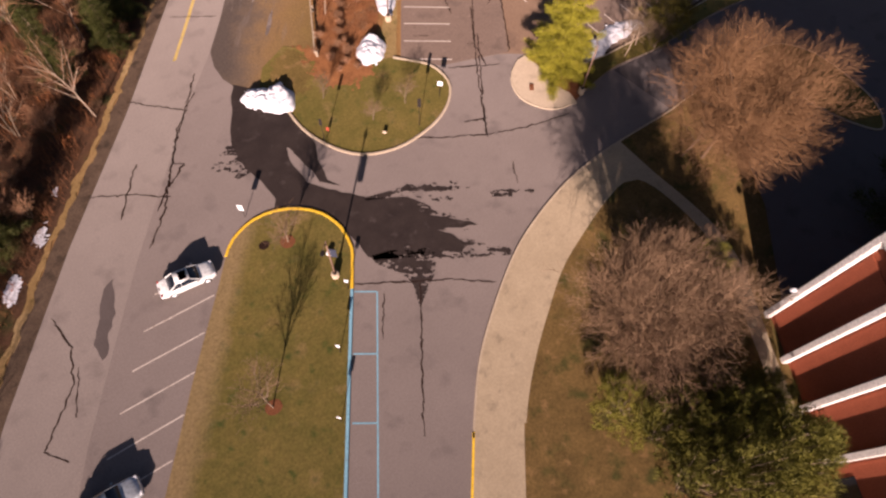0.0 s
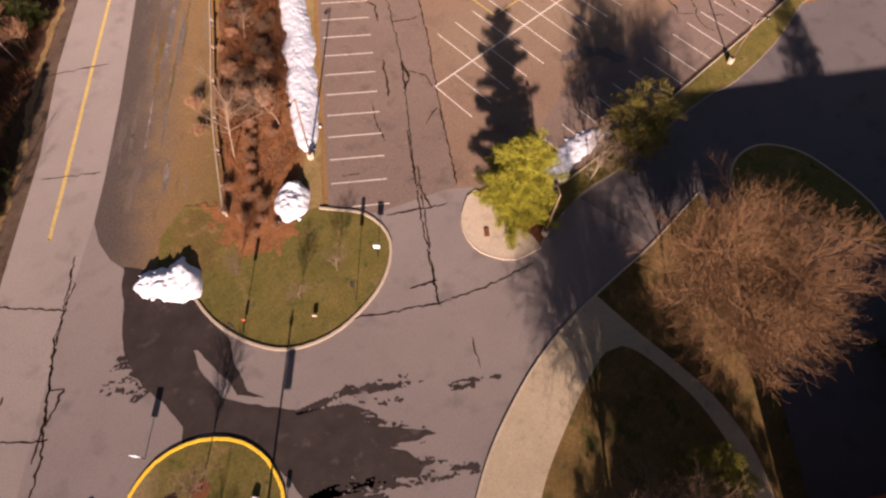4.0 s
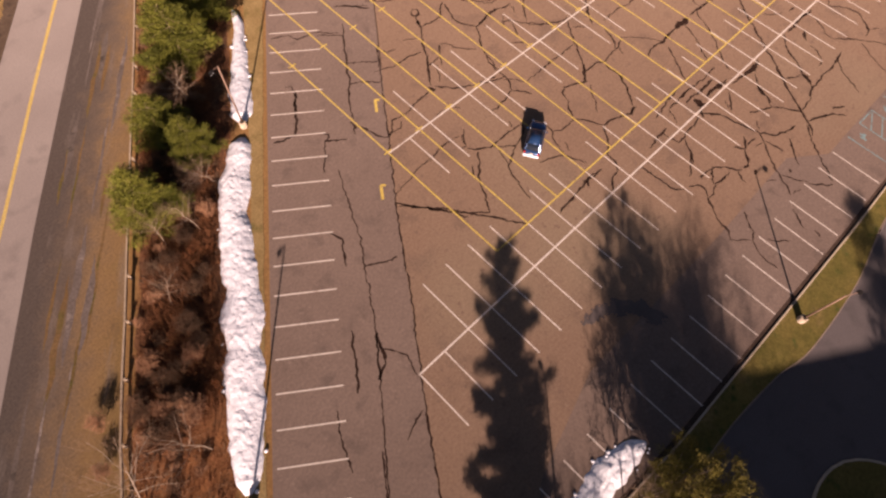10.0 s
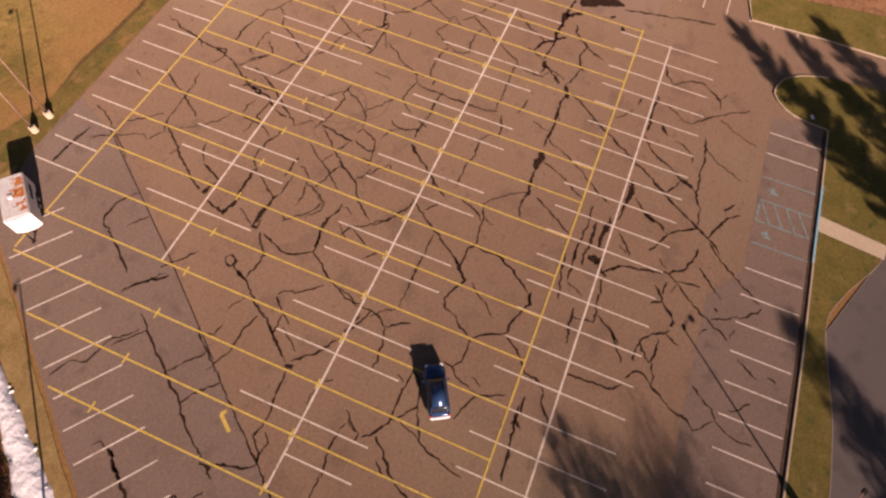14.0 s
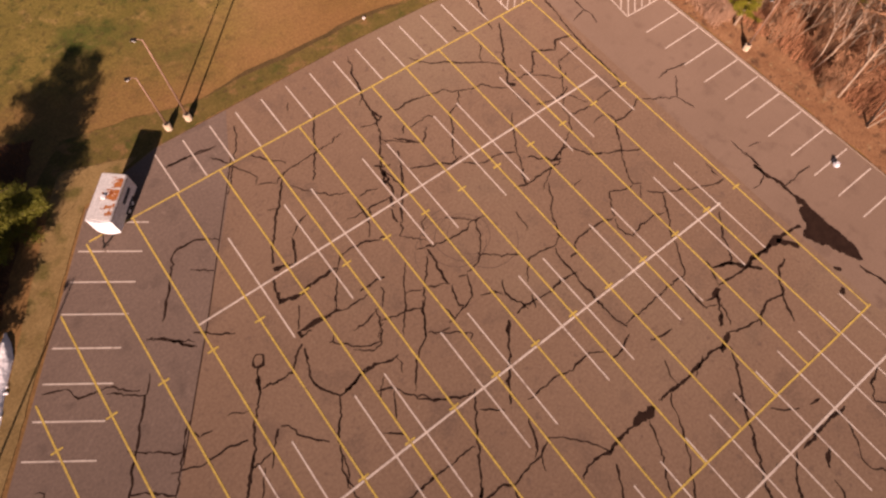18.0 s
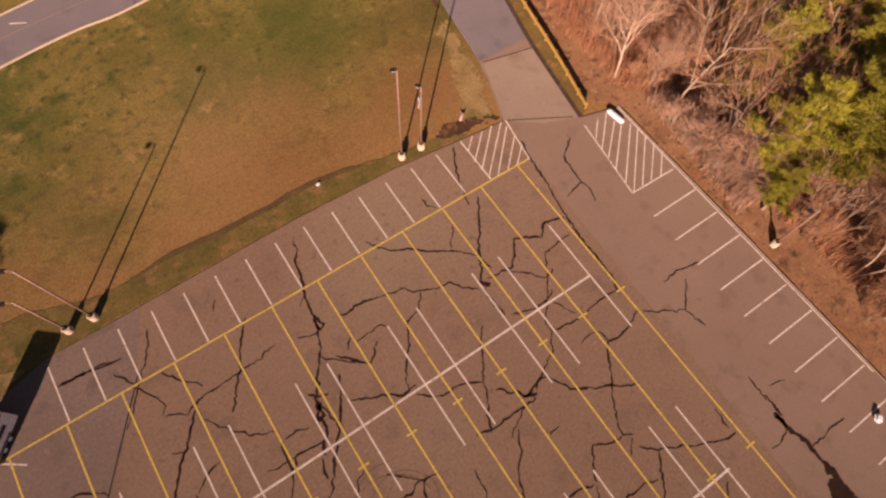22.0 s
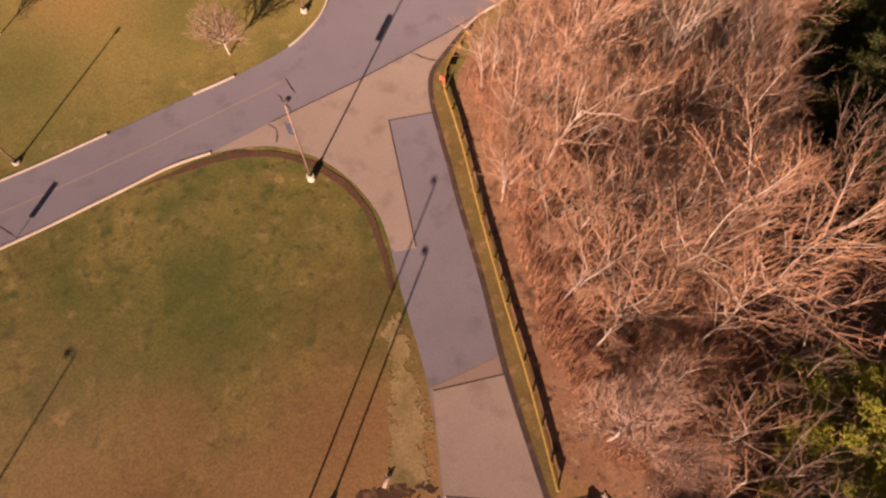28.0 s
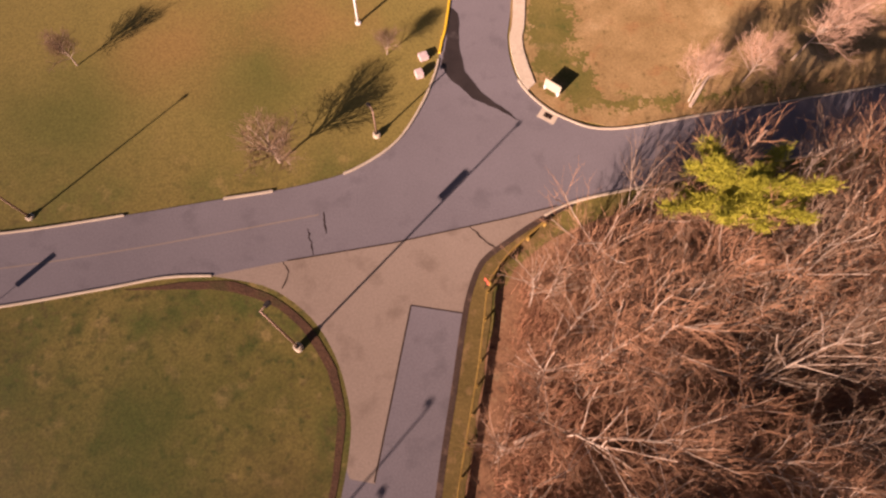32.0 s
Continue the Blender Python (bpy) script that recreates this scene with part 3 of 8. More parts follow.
sheet("lane_north", [(116.4, 46), (117.4, 90.8), (118.2, 95.6), (119.4, 100.3), (120.2, 103.1), (126, 103.1), (125.6, 101.6), (124.2, 92.2), (128.3, 91.1), (128.7, 46)], 0.014, "lane_tan", label="tan-brown asphalt exit lane")

north_s = curve_through([(40, 121), (81.6, 127.6), (92.7, 128.2), (102.1, 129.5), (107.1, 130.3), (110.9, 130.3)])
corner_w = curve_through([(110.9, 130.3), (115.1, 129.3), (117.7, 127.7), (119.7, 125.6), (121.3, 122.6), (122.2, 119), (122.1, 116), (121.3, 111.5), (120.4, 105), (119.3, 100.3), (117.7, 95.9)])
corner_e = curve_through([(124.3, 92.4), (125.8, 101.7), (127.5, 109.2), (128.8, 116), (129.8, 120.7), (130.7, 125.2), (131.4, 128.0), (132.6, 130.6), (134.8, 132.3), (137.6, 134.1), (140.7, 135.6), (144.8, 136.5), (151.4, 137.6), (165, 139.8), (260, 155)])
far_n = curve_through([(40, 127.8), (83.3, 134.3), (93.6, 134.8), (103, 136), (110.2, 137.1), (115.3, 137.8), (120.2, 138.9), (123, 140.1), (126, 142.4), (128.2, 146), (129.7, 149.8), (130.4, 153.1), (131.5, 158.8), (135, 185), (139, 230)])
far_e = curve_through([(144, 230), (140.5, 180), (137.7, 158.6), (136.9, 153.6), (137.2, 149.5), (138.7, 146.5), (141.3, 144.2), (145.5, 142.9), (155.4, 144.3), (172.2, 146.8), (260, 161)])
sheet("road_exit", north_s[:-1] + corner_w[:-1] + corner_e + list(reversed(far_e)) + list(reversed(far_n)), 0.003, "new_road", label="smooth grey asphalt road meeting the exit drive")
sheet("exit_apron", [p for p in corner_w if p[1] > 114.7] + [(122.2, 114.6), (124, 114.2), (126.9, 127.1), (131.1, 126.3)] + curve_through([(131.4, 128), (132.6, 130.6), (134.8, 132.3), (137.6, 134.1), (140.7, 135.6)]) + [(135.3, 134.4), (125.5, 132.5), (116.7, 131.3)], 0.012, "apron", label="pale tan concrete-coloured apron of the exit drive")

# soil, brush and woodland floors
brush_strip = [(19.8, 43.5), (24, 40.2), (29, 46.5), (36, 56), (46, 71), (56, 86), (62, 96), (66, 104), (58, 108), (49, 93), (36, 71), (26, 55.5), (20.4, 46.5)]
sheet("brush_floor", ragged(brush_strip, 0.7), -0.028, "brush_litter", 0.03, label="russet leaf litter under the roadside brush")
sheet("dirt_shoulder", ragged([(9.8, 52.8), (13.4, 57.4), (19.4, 64.3), (28.6, 77.1), (39.0, 90.9), (51.7, 108.0), (58, 106), (52, 98), (45.2, 87.2), (35, 71.3), (25, 55.6), (20.2, 46), (16, 44), (9.4, 45.2)], 0.2), -0.005, "shoulder", 0.03, label="grey dirt shoulder fading into thin worn grass")
def shifted(line, d):
    """A plan line moved sideways, to its left."""
    out = []
    for k, (x, y) in enumerate(line):
        (ax, ay), (bx, by) = line[max(k - 1, 0)], line[min(k + 1, len(line) - 1)]
        n = math.hypot(bx - ax, by - ay)
        out.append((x - (by - ay) / n * d, y + (bx - ax) / n * d))
    return out


# litter under the trees, its dark tone holding the wood's shade
sheet("west_wood_floor", ragged(shifted(WEST_L, 1.9) + [(70, 146), (40, 190), (-150, 160), (-150, -20)], 0.5, 1.2), -0.01, "dark_litter", 0.03, label="brown leaf litter of the roadside wood, darkened in colour for shade")
sheet("west_gravel", ragged(shifted(WEST_L, -0.15) + list(reversed(shifted(WEST_L, 1.5))), 0.2, seed=6), 0.004, "west_gravel", 0.04, label="dark gravel margin along the road")
sheet("west_verge", ragged(shifted(WEST_L, 1.5) + list(reversed(shifted(WEST_L, 2.1))), 0.5, 0.35, seed=5), 0.007, "tan_lawn", 0.04, label="narrow strip of dry golden grass along the road")
north_wood = [(128.9, 30), (128.9, 60), (128.9, 80), (128.7, 91), (126.2, 94), (127.5, 101), (129.2, 108), (131, 116), (132.7, 123), (133.8, 128), (138, 132), (146, 135.2), (160, 137), (260, 153), (300, 120), (300, 10), (160, 0), (133, 15)]
sheet("north_wood_floor", ragged(north_wood, 0.5, 1.0), 0.0, "litter", 0.03, label="red-brown leaf litter of the bare winter wood")
sheet("rail_verge", ragged(corner_e[:corner_e.index(min(corner_e, key=lambda q: abs(q[0] - 141)))] + [(139.2, 133.4), (134.6, 130.2), (133.4, 127.9), (132.4, 122.4), (130.5, 114.3), (128.8, 106.5), (127.4, 99.5), (125.6, 92.6)], 0.08), 0.006, "rail_grass", 0.03, label="narrow olive-brown grass strip below the guard rail")
tagged(new("drive_gutter", sweep_mesh("drive_gutter", [(q[0] + 0.16, q[1] - 0.08) for q in corner_e if q[0] < 141], 0.5, -0.02, 0.0186, "gutter_dirt")), label="dark dirt-filled gutter along the exit drive", kind="structure")
patchy("straw_bank", [(113.6, 97.0), (117.4, 96.4), (119.4, 101), (120.4, 106), (120.6, 110), (118.4, 110.5), (117, 105), (115.4, 101)], -0.024, "straw", "patch of dead straw-coloured grass beside the drive", 0.16, 1.4, 6.0)
sheet("east_far_lawn", [(137.6, 158), (137.1, 153.6), (137.4, 149.5), (139, 146.6), (141.3, 144.4), (145.5, 143.1), (155.4, 144.5), (172.2, 147.0), (260, 161.2), (250, 230), (160, 230), (141, 175)], 0.01, "tan_lawn", 0.05, label="tan winter lawn beside the far road")
patchy("green_rim", [(138.2, 166), (138, 158.6), (137.8, 150.4), (139.4, 146.8), (141.6, 144.7), (145.6, 143.5), (156, 145), (168, 146.8), (167, 148.6), (155, 147.2), (146, 147.6), (144.4, 152), (144.6, 158), (144.6, 166)], 0.014, "turf", "greener grass along the corner lawn's kerb", 0.12, 2.6, 12.0)

sheet("verge_north", ragged([(66.4, 95.4), (70.2, 95.9), (74.6, 97.0), (85, 97.2), (96.2, 97.4), (106.3, 97.1), (114, 96.4), (112.6, 97.6), (106.5, 98.5), (102.7, 99.2), (98.9, 99.7), (94.5, 99.5), (90, 99.6), (85.5, 99.9), (80, 99.6), (74, 101.4), (68, 102.6), (64.5, 99.4)], 0.22, 0.4, 8.0), -0.020, "green_turf", 0.03, label="greener mottled grass strip along the lot's edge")
# flat dark strip that paints the shadow of a low bank
sheet("bank_shade_strip", ragged([(81, 99.5), (85.5, 99.75), (90, 99.4), (94.5, 99.3), (98.9, 99.5), (102.7, 99.0), (104.6, 98.7), (102.7, 99.45), (98.9, 100.05), (94.5, 99.85), (90, 99.95), (85.5, 100.2)], 0.16, 0.3, 2.0), -0.016, "shaded_bank", 0.03, label="dark strip painted for a low bank's shadow along the lawn's edge")
sheet("drive_throat", [(117.9, 95.9), (119.4, 100.3), (120.3, 102.9), (125.9, 101.7), (124.4, 92.4), (121, 93.6)], 0.0165, "apron", 0.02, label="pale tan asphalt at the throat of the exit drive")
# darker sheet laid over the shaded drive to deepen the building's shadow
sheet("road_east", [(46.4, 16.4), (45.4, 24.2), (52, 23.5), (60, 23.5), (66, 23.0), (70.1, 22.3), (78.8, 22.5), (87, 23.6), (95.1, 20.0), (99, 18.9), (116.5, 15.3), (118.9, 15), (118.9, -40), (45.1, -40), (33.9, -9), (37.1, -5), (41.1, 0.5), (45.1, 5.4), (46.5, 10)], 0.008, "shaded_road", 0.02, label="asphalt drive beside the building with its shade deepened in the colour")

gutter_path = [(109.9, 25.86), (96, 25.76), (83.3, 25.68), (70, 25.85), (56.6, 25.95), (46.5, 26.5)]
tagged(new("gutter", sweep_mesh("gutter", gutter_path, 0.5, 0.0, 0.0186, "gutter_dirt")), label="dark leaf-filled gutter along the verge kerb", kind="structure")
corner_edge = [(126.7, 36.4), (123.4, 35.6), (123.9, 27.8), (123.9, 20.3), (124.1, 14.3)]
sheet("lawn_corner", corner_edge + [(131.9, 16.1), (128.6, 36.8)], 0.09, "turf", 0.14, label="raised grass corner at the end of the lot")
kerb("kerb_corner", corner_edge, 0.16, 0.13, label="pale concrete kerb round the grass corner")
# ruts and streaks of loose grit along the shoulder
rut_rng = random.Random(77)
for k in range(26):
    u0, off, long = rut_rng.uniform(0, 58), rut_rng.uniform(0.4, 5.2), rut_rng.uniform(4, 14)
    c0 = Vector((12.2, 53.4)) + Vector((0.613, 0.79)) * u0 + Vector((0.79, -0.613)) * off
    d = Vector((0.613, 0.79)).normalized()
    w = rut_rng.uniform(0.08, 0.34)
    nrm = Vector((d.y, -d.x))
    ring = [c0 + d * long * f + nrm * w * s for f, s in ((0, 0), (0.15, 0.7), (0.4, 1), (0.7, 0.9), (1, 0), (0.75, -0.8), (0.35, -1), (0.1, -0.6))]
    sheet("wheel_rut", ragged([tuple(q) for q in ring], 0.16, 0.4, k), -0.003 + k * 0.0001, rut_rng.choice(("gravel", "dirt", "dirt", "bare_earth") if off < 3.4 else ("bare_earth", "dirt")), 0.01, label="streak of loose grit and dirt along the shoulder")

# raised lawns and kerbs
isl1 = curve_through([(-0.0, 28.8), (1.4, 30.0), (3.8, 30.7), (6.1, 30.3), (7.9, 29.2), (9.3, 27.5), (9.9, 25.1), (9.5, 22.8)])
isl1_all = isl1 + [(7.2, 19.3), (2.4, 12.5), (-2.5, 5.6), (-22, -22), (-34, -12), (-12.2, 14.6), (-7.1, 20.7), (-1.6, 26.9)]
sheet("lawn_island", isl1_all, 0.12, "turf_worn", 0.16, label="long grass island with green and dead brown turf")
kerb("kerb_yellow", isl1, 0.26, 0.16, "kerb_yellow", "bright yellow painted kerb round the island's end")
kerb("kerb_blue", [(9.5, 22.8), (9.1, 22.1)], 0.26, 0.16, "kerb_yellow", "bright yellow painted kerb")
kerb("kerb_accessible", [(7.25, 19.4), (2.4, 12.55), (-2.5, 5.6), (-8, -2.2)], 0.26, 0.16, "blue_paint", "light blue painted kerb along the accessible bays")
kerb("kerb_yellow_end", [(9.1, 22.1), (7.25, 19.4)], 0.26, 0.16, "kerb_yellow", "bright yellow painted kerb")
isl2_edge = curve_through([(26.4, 40.0), (27.7, 38.5), (29.0, 36.9), (29.4, 34.7), (28.9, 32.9), (27.5, 31.4), (25.6, 30.3), (23.4, 29.7), (20.4, 29.5), (18.1, 30.0), (16.2, 31.0), (14.8, 32.6), (13.7, 34.9), (13.1, 37.4), (13.1, 39.6), (13.3, 40.9)])
sheet("lawn_rounded", isl2_edge + [(12.2, 44.5), (14, 47), (17.5, 48.5), (20.5, 45.5), (24.5, 41)], 0.03, "turf", 0.10, label="rounded grass island with green turf")
patchy("worn_turf", [(12.4, 44.0), (14, 46.9), (17.5, 48.4), (20.4, 45.4), (18.6, 42.6), (16.4, 40.8), (13.6, 41.0)], 0.0325, "rail_grass", "olive-tan worn grass at the back of the island", 0.1, 1.5, 8.0)
patchy("leaf_litter", [(18.2, 48.0), (17.4, 43.6), (17.8, 40.4), (20.2, 38.2), (23.4, 38.6), (25.4, 40.4), (24.6, 42.4), (21.4, 46.2)], 0.034, "brush_litter", "orange-brown leaf litter blown over the grass island", 0.08, 1.7, 4.0)
kerb("kerb_rounded", isl2_edge, 0.24, 0.14, label="pale concrete kerb round the grass island")
sheet("verge_strip", ragged([(24.5, 41), (26.6, 39.7), (36, 52.6), (46, 66.3), (58, 82.6), (67, 94.8), (73, 97), (66.5, 99.5), (57, 84.4), (47.4, 70.3), (37.5, 56.3), (29.6, 46)], 0.12), -0.002, "straw", 0.04, label="thin strip of tan grass beside the parking bays")
isl3_edge = curve_through([(37.6, 31.6), (35.8, 30.6), (34.6, 29.2), (34.1, 27.3), (34.6, 25.6), (36.0, 23.9), (38.6, 23.2)])
sheet("concrete_island", isl3_edge + [(38.9, 24.6), (38.2, 26.7), (38.8, 29.5), (38.6, 31.6)], 0.13, "concrete", 0.18, label="pale concrete half-round traffic island")
kerb("kerb_concrete_island", isl3_edge, 0.16, 0.145, label="concrete kerb round the island")
sheet("mulch_bed", ragged([(38.4, 31.4), (38.6, 29.5), (38.0, 26.7), (38.7, 24.6), (38.8, 23.4), (41.5, 24.4), (43, 26.4), (42, 30)], 0.08), 0.125, "mulch", 0.15, label="rust-brown mulch bed under the pine")
strip_s = curve_through([(40.5, 23.9), (46, 24.4), (52, 23.6), (60, 23.6), (66, 23.1), (70.1, 22.3), (78.8, 22.5), (87, 23.8), (91, 22.6), (95.1, 20.1), (97.5, 19.2), (102, 18.6), (110, 16.8), (117, 15)])
strip_n = curve_through([(117.9, 26.2), (116.7, 29.4), (115.1, 31.1), (112.9, 31.6), (111.2, 30.2), (110.4, 28.2), (110.2, 25.6)]) + [(83.3, 25.4), (56.6, 25.7), (46, 26.3), (42.5, 27)]
sheet("verge_east", strip_s + [(119, 15), (118.2, 22)] + strip_n, 0.10, "turf", 0.16, label="green and straw grass verge between lot and drive")
kerb("kerb_verge_east", strip_n, 0.16, 0.13, label="dark-edged concrete kerb along the verge")
kerb("kerb_verge_drive", strip_s, 0.10, 0.11, "apron", label="low concrete kerb along the verge")
kerb("kerb_access_ramp", [(93.4, 25.52), (102.6, 25.5)], 0.2, 0.135, "blue_paint", "light blue painted kerb beside the accessible bays")
ei = curve_through([(59.2, 10.6), (57.0, 12.8), (57.4, 14.8), (60, 16.3), (62.8, 16.3), (64.8, 15.2), (66.3, 13), (66.8, 10), (66, 4), (63, 1), (60.5, 5)], closed=True)
sheet("lawn_east", ei, 0.10, "turf", 0.16, label="rounded grass island in the building's shade")
kerb("kerb_lawn_east", ei, 0.2, 0.14, label="pale concrete kerb", closed=True)
walk_l = curve_through([(-25, -35), (5.0, -0.2), (8.0, 3.3), (11.4, 6.9), (14.1, 9.1), (17.9, 11.6), (21.7, 13.7), (25.5, 15.1), (30.4, 16.3), (35.6, 16.8), (42.2, 16.6), (46.4, 16.4), (54.5, 16.7)])
walk_r = curve_through([(-21, -38), (8.2, -2.7), (12.2, 1.7), (15.8, 4.7), (19.9, 7.4), (24.1, 9.8), (29.6, 11.7), (33.0, 12.6), (35.2, 12.9), (36.6, 12.3), (37.3, 10.6), (37.5, 7.6), (37.3, 4.6), (36.0, 0.6), (33.6, -3.4), (31.4, -7.0), (28.4, -12)])
spur = curve_through([(29.8, -12.4), (32.8, -7.4), (35.1, -3.8), (37.6, 0.2), (38.7, 4.4), (38.8, 8.0), (38.6, 12.0), (38.6, 16.6)])
k_end = max(i for i, p in enumerate(walk_l) if p[0] < 39.4) + 1
sheet("lawn_building", walk_l + [(52, 12), (48.2, 8), (44.6, 2.6), (37.2, -5.0), (33.6, -9.4), (28, -20), (10, -50), (-10, -50)], 0.085, "shade_lawn", 0.14, label="shaded grass between the walk and the building")
sheet("footpath", walk_l[:k_end] + list(reversed(spur)) + list(reversed(walk_r)), 0.10, "path_concrete", 0.04, label="curving pale concrete footpath")
kerb("kerb_footpath", [p for p in walk_l if p[0] > 7.8], 0.18, 0.125, label="concrete kerb along the footpath")
kerb("kerb_footpath_yellow", [p for p in walk_l if p[0] < 8.2], 0.2, 0.13, "kerb_yellow", "yellow painted kerb along the footpath")
sheet("path_link", [(97.1, 25.4), (98.9, 25.5), (98.1, 19.0), (96.5, 19.3)], 0.125, "concrete", 0.05, label="short concrete path across the verge")
kerb("kerb_road_north", [p for p in far_n if p[0] < 103.2], 0.17, 0.12, label="pale concrete kerb along the road")
kerb("kerb_road_north_short", [p for p in far_n if 110.2 < p[0] < 115.5], 0.22, 0.12, label="short length of pale concrete kerb")
kerb("kerb_road_bend", [p for p in far_n if p[0] > 120.2 and p[1] < 152], 0.2, 0.12, label="pale concrete kerb round the bend")
kerb("kerb_bend_yellow", [p for p in far_n if p[1] > 151.5], 0.22, 0.13, "kerb_yellow", "yellow painted kerb round the bend")
kerb("kerb_road_south", north_s, 0.17, 0.12, label="pale concrete kerb along the lawn")
kerb("kerb_far_east", [p for p in far_e if p[1] < 149], 0.17, 0.12, label="pale concrete kerb round the corner lawn")
kerb("kerb_wood", [p for p in corner_e if p[0] > 138], 0.2, 0.12, label="concrete kerb along the wood")
sheet("footpath_corner", curve_through([(140, 185), (137.9, 158.6), (137.1, 153.6), (137.4, 149.5), (138.2, 147.4)]) + curve_through([(139.0, 148.2), (138.5, 150.8), (138.3, 153.5), (139.1, 158.6), (141.4, 185)]), 0.12, "concrete", 0.15, label="pale concrete strip along the far road")
kerb("kerb_north_lot", [(128.62, 40), (128.56, 77), (128.42, 91.3)], 0.10, 0.10, "apron", label="pale concrete kerb at the wood's edge")
sheet("corner_soil", ragged(curve_through([(104, 129.4), (110.9, 129.9), (114.9, 128.9), (117.5, 127.2), (119.4, 125.2), (121, 122.4), (121.8, 119), (121.6, 116), (120.9, 111.5), (120.5, 111.5), (121.1, 116), (121.2, 119), (120.4, 122.2), (118.9, 124.8), (117.1, 126.7), (114.7, 128.3), (110.9, 129.2)]), 0.12, 0.6), -0.012, "dark_litter", 0.03, label="bare brown soil edging the lawn")


# ---- paint on the asphalt ----
def stripe(name, a, b, width, mat, parent=lot, z=0.020):
    """One painted line from a to b."""
    (ax, ay), (bx, by) = a, b
    k = math.hypot(bx - ax, by - ay)
    nx, ny = -(by - ay) / k * width / 2, (bx - ax) / k * width / 2
    n = max(1, int(k / 1.5))
    verts, faces = [], []
    for i in range(n + 1):
        x, y, w = ax + (bx - ax) * i / n, ay + (by - ay) * i / n, 1 + 0.12 * noise.noise(Vector((ax + i * 1.3, ay, 2)))
        verts += [(x + nx * w, y + ny * w, z), (x - nx * w, y - ny * w, z)]
    for i in range(n):
        faces.append((2 * i, 2 * i + 1, 2 * i + 3, 2 * i + 2))
    return part(name, mesh_from(name, verts, faces, mat), parent)


W, Y = 0.125, 0.15
for k in range(25):
    a = COL0 + COLU * (2.785 * k) + COLN * 0.1
    b = COL0 + COLU * (2.785 * k) + COLN * 5.4
    if k == 24:
        a = COL0 + COLU * (2.785 * k) + COLN * 3.4
    if k == 0:
        a = COL0 + COLN * 1.9
    stripe("bay_line", a, b, W, "white_paint")
for k in range(15):
    x = 57.4 + 4.178 * k
    top_y = {0: 80.7, 1: 86.3}.get(k, 91.2)
    stripe("yellow_line", (x, 47.0), (x, top_y), Y, "yellow_paint", z=0.024)
    for y in (61.7, 76.65):
        stripe("yellow_tick", (x - 0.45, y), (x + 0.45, y), 0.16, "yellow_paint", z=0.028)
stripe("yellow_line", (57.4, 47.0), (116.2, 47.0), Y, "yellow_paint", z=0.0245)
stripe("yellow_line", (66, 91.3), (117.1, 91.2), Y, "yellow_paint", z=0.0245)
stripe("row_line", (70.0, 79.15), (114.5, 79.05), 0.17, "white_paint", z=0.021)
stripe("row_line", (57.4, 61.52), (113.3, 61.4), 0.17, "white_paint", z=0.021)
stripe("row_line", (44.7, 43.7), (115.0, 43.5), 0.17, "white_paint", z=0.021)
for k in range(17):
    x = 72.82 + 2.778 * k
    if k % 3 != 2 and 74 < x < 116:
        stripe("bay_line", (x, 73.7), (x, 84.7), W, "white_paint")
for k in range(21):
    x = 60.15 + 2.785 * k
    if k % 3 != 2 and x < 114:
        stripe("bay_line", (x, 55.9), (x, 61.5 if k == 0 else 67.0), W, "white_paint")
for k in range(26):
    x = 44.75 + 2.802 * k
    stripe("bay_line", (x, 38.15), (x, 49.25 if k > 1 else 43.6), W, "white_paint")
for k in range(23):
    x = 45.35 + 2.815 * k
    if x < 92 or x > 103:
        stripe("bay_line", (x, 28.9 if k < 4 else 26.1), (x, 31.25), W, "white_paint")
for x in (93.35, 95.9, 98.5, 101.35):
    stripe("accessible_line", (x, 26.0), (x, 31.1), 0.14, "faded_blue")
stripe("accessible_line", (95.9, 31.1), (98.5, 31.0), 0.14, "faded_blue")
for k in range(4):
    stripe("accessible_hatch", (95.95, 26.2 + 1.2 * k), (98.4, 27.3 + 1.2 * k), 0.14, "faded_blue")
for x, y in ((94.6, 30.0), (99.9, 30.0)):
    stripe("accessible_mark", (x - 0.4, y), (x + 0.4, y), 0.35, "faded_blue", z=0.021)
    stripe("accessible_mark", (x - 0.3, y - 0.5), (x + 0.1, y + 0.4), 0.25, "faded_blue", z=0.0215)
for k in range(15):
    x = 74.35 + 2.757 * k
    stripe("bay_line", (x, 91.4), (x, 96.2), W, "white_paint")
for k in range(19):
    y = 80.25 - 2.78 * k
    stripe("bay_line", (123.0, y), (128.2, y), W, "white_paint")
for a, b in (((112.94, 96.12), (112.95, 91.25)), ((117.99, 95.87), (117.28, 91.20)), ((112.95, 91.25), (117.28, 91.20)), ((124.11, 91.33), (122.99, 83.12)), ((122.99, 83.12), (127.95, 82.97)), ((128.25, 91.2), (128.4, 60.0))):
    stripe("hatch_border", a, b, 0.12, "white_paint", z=0.021)
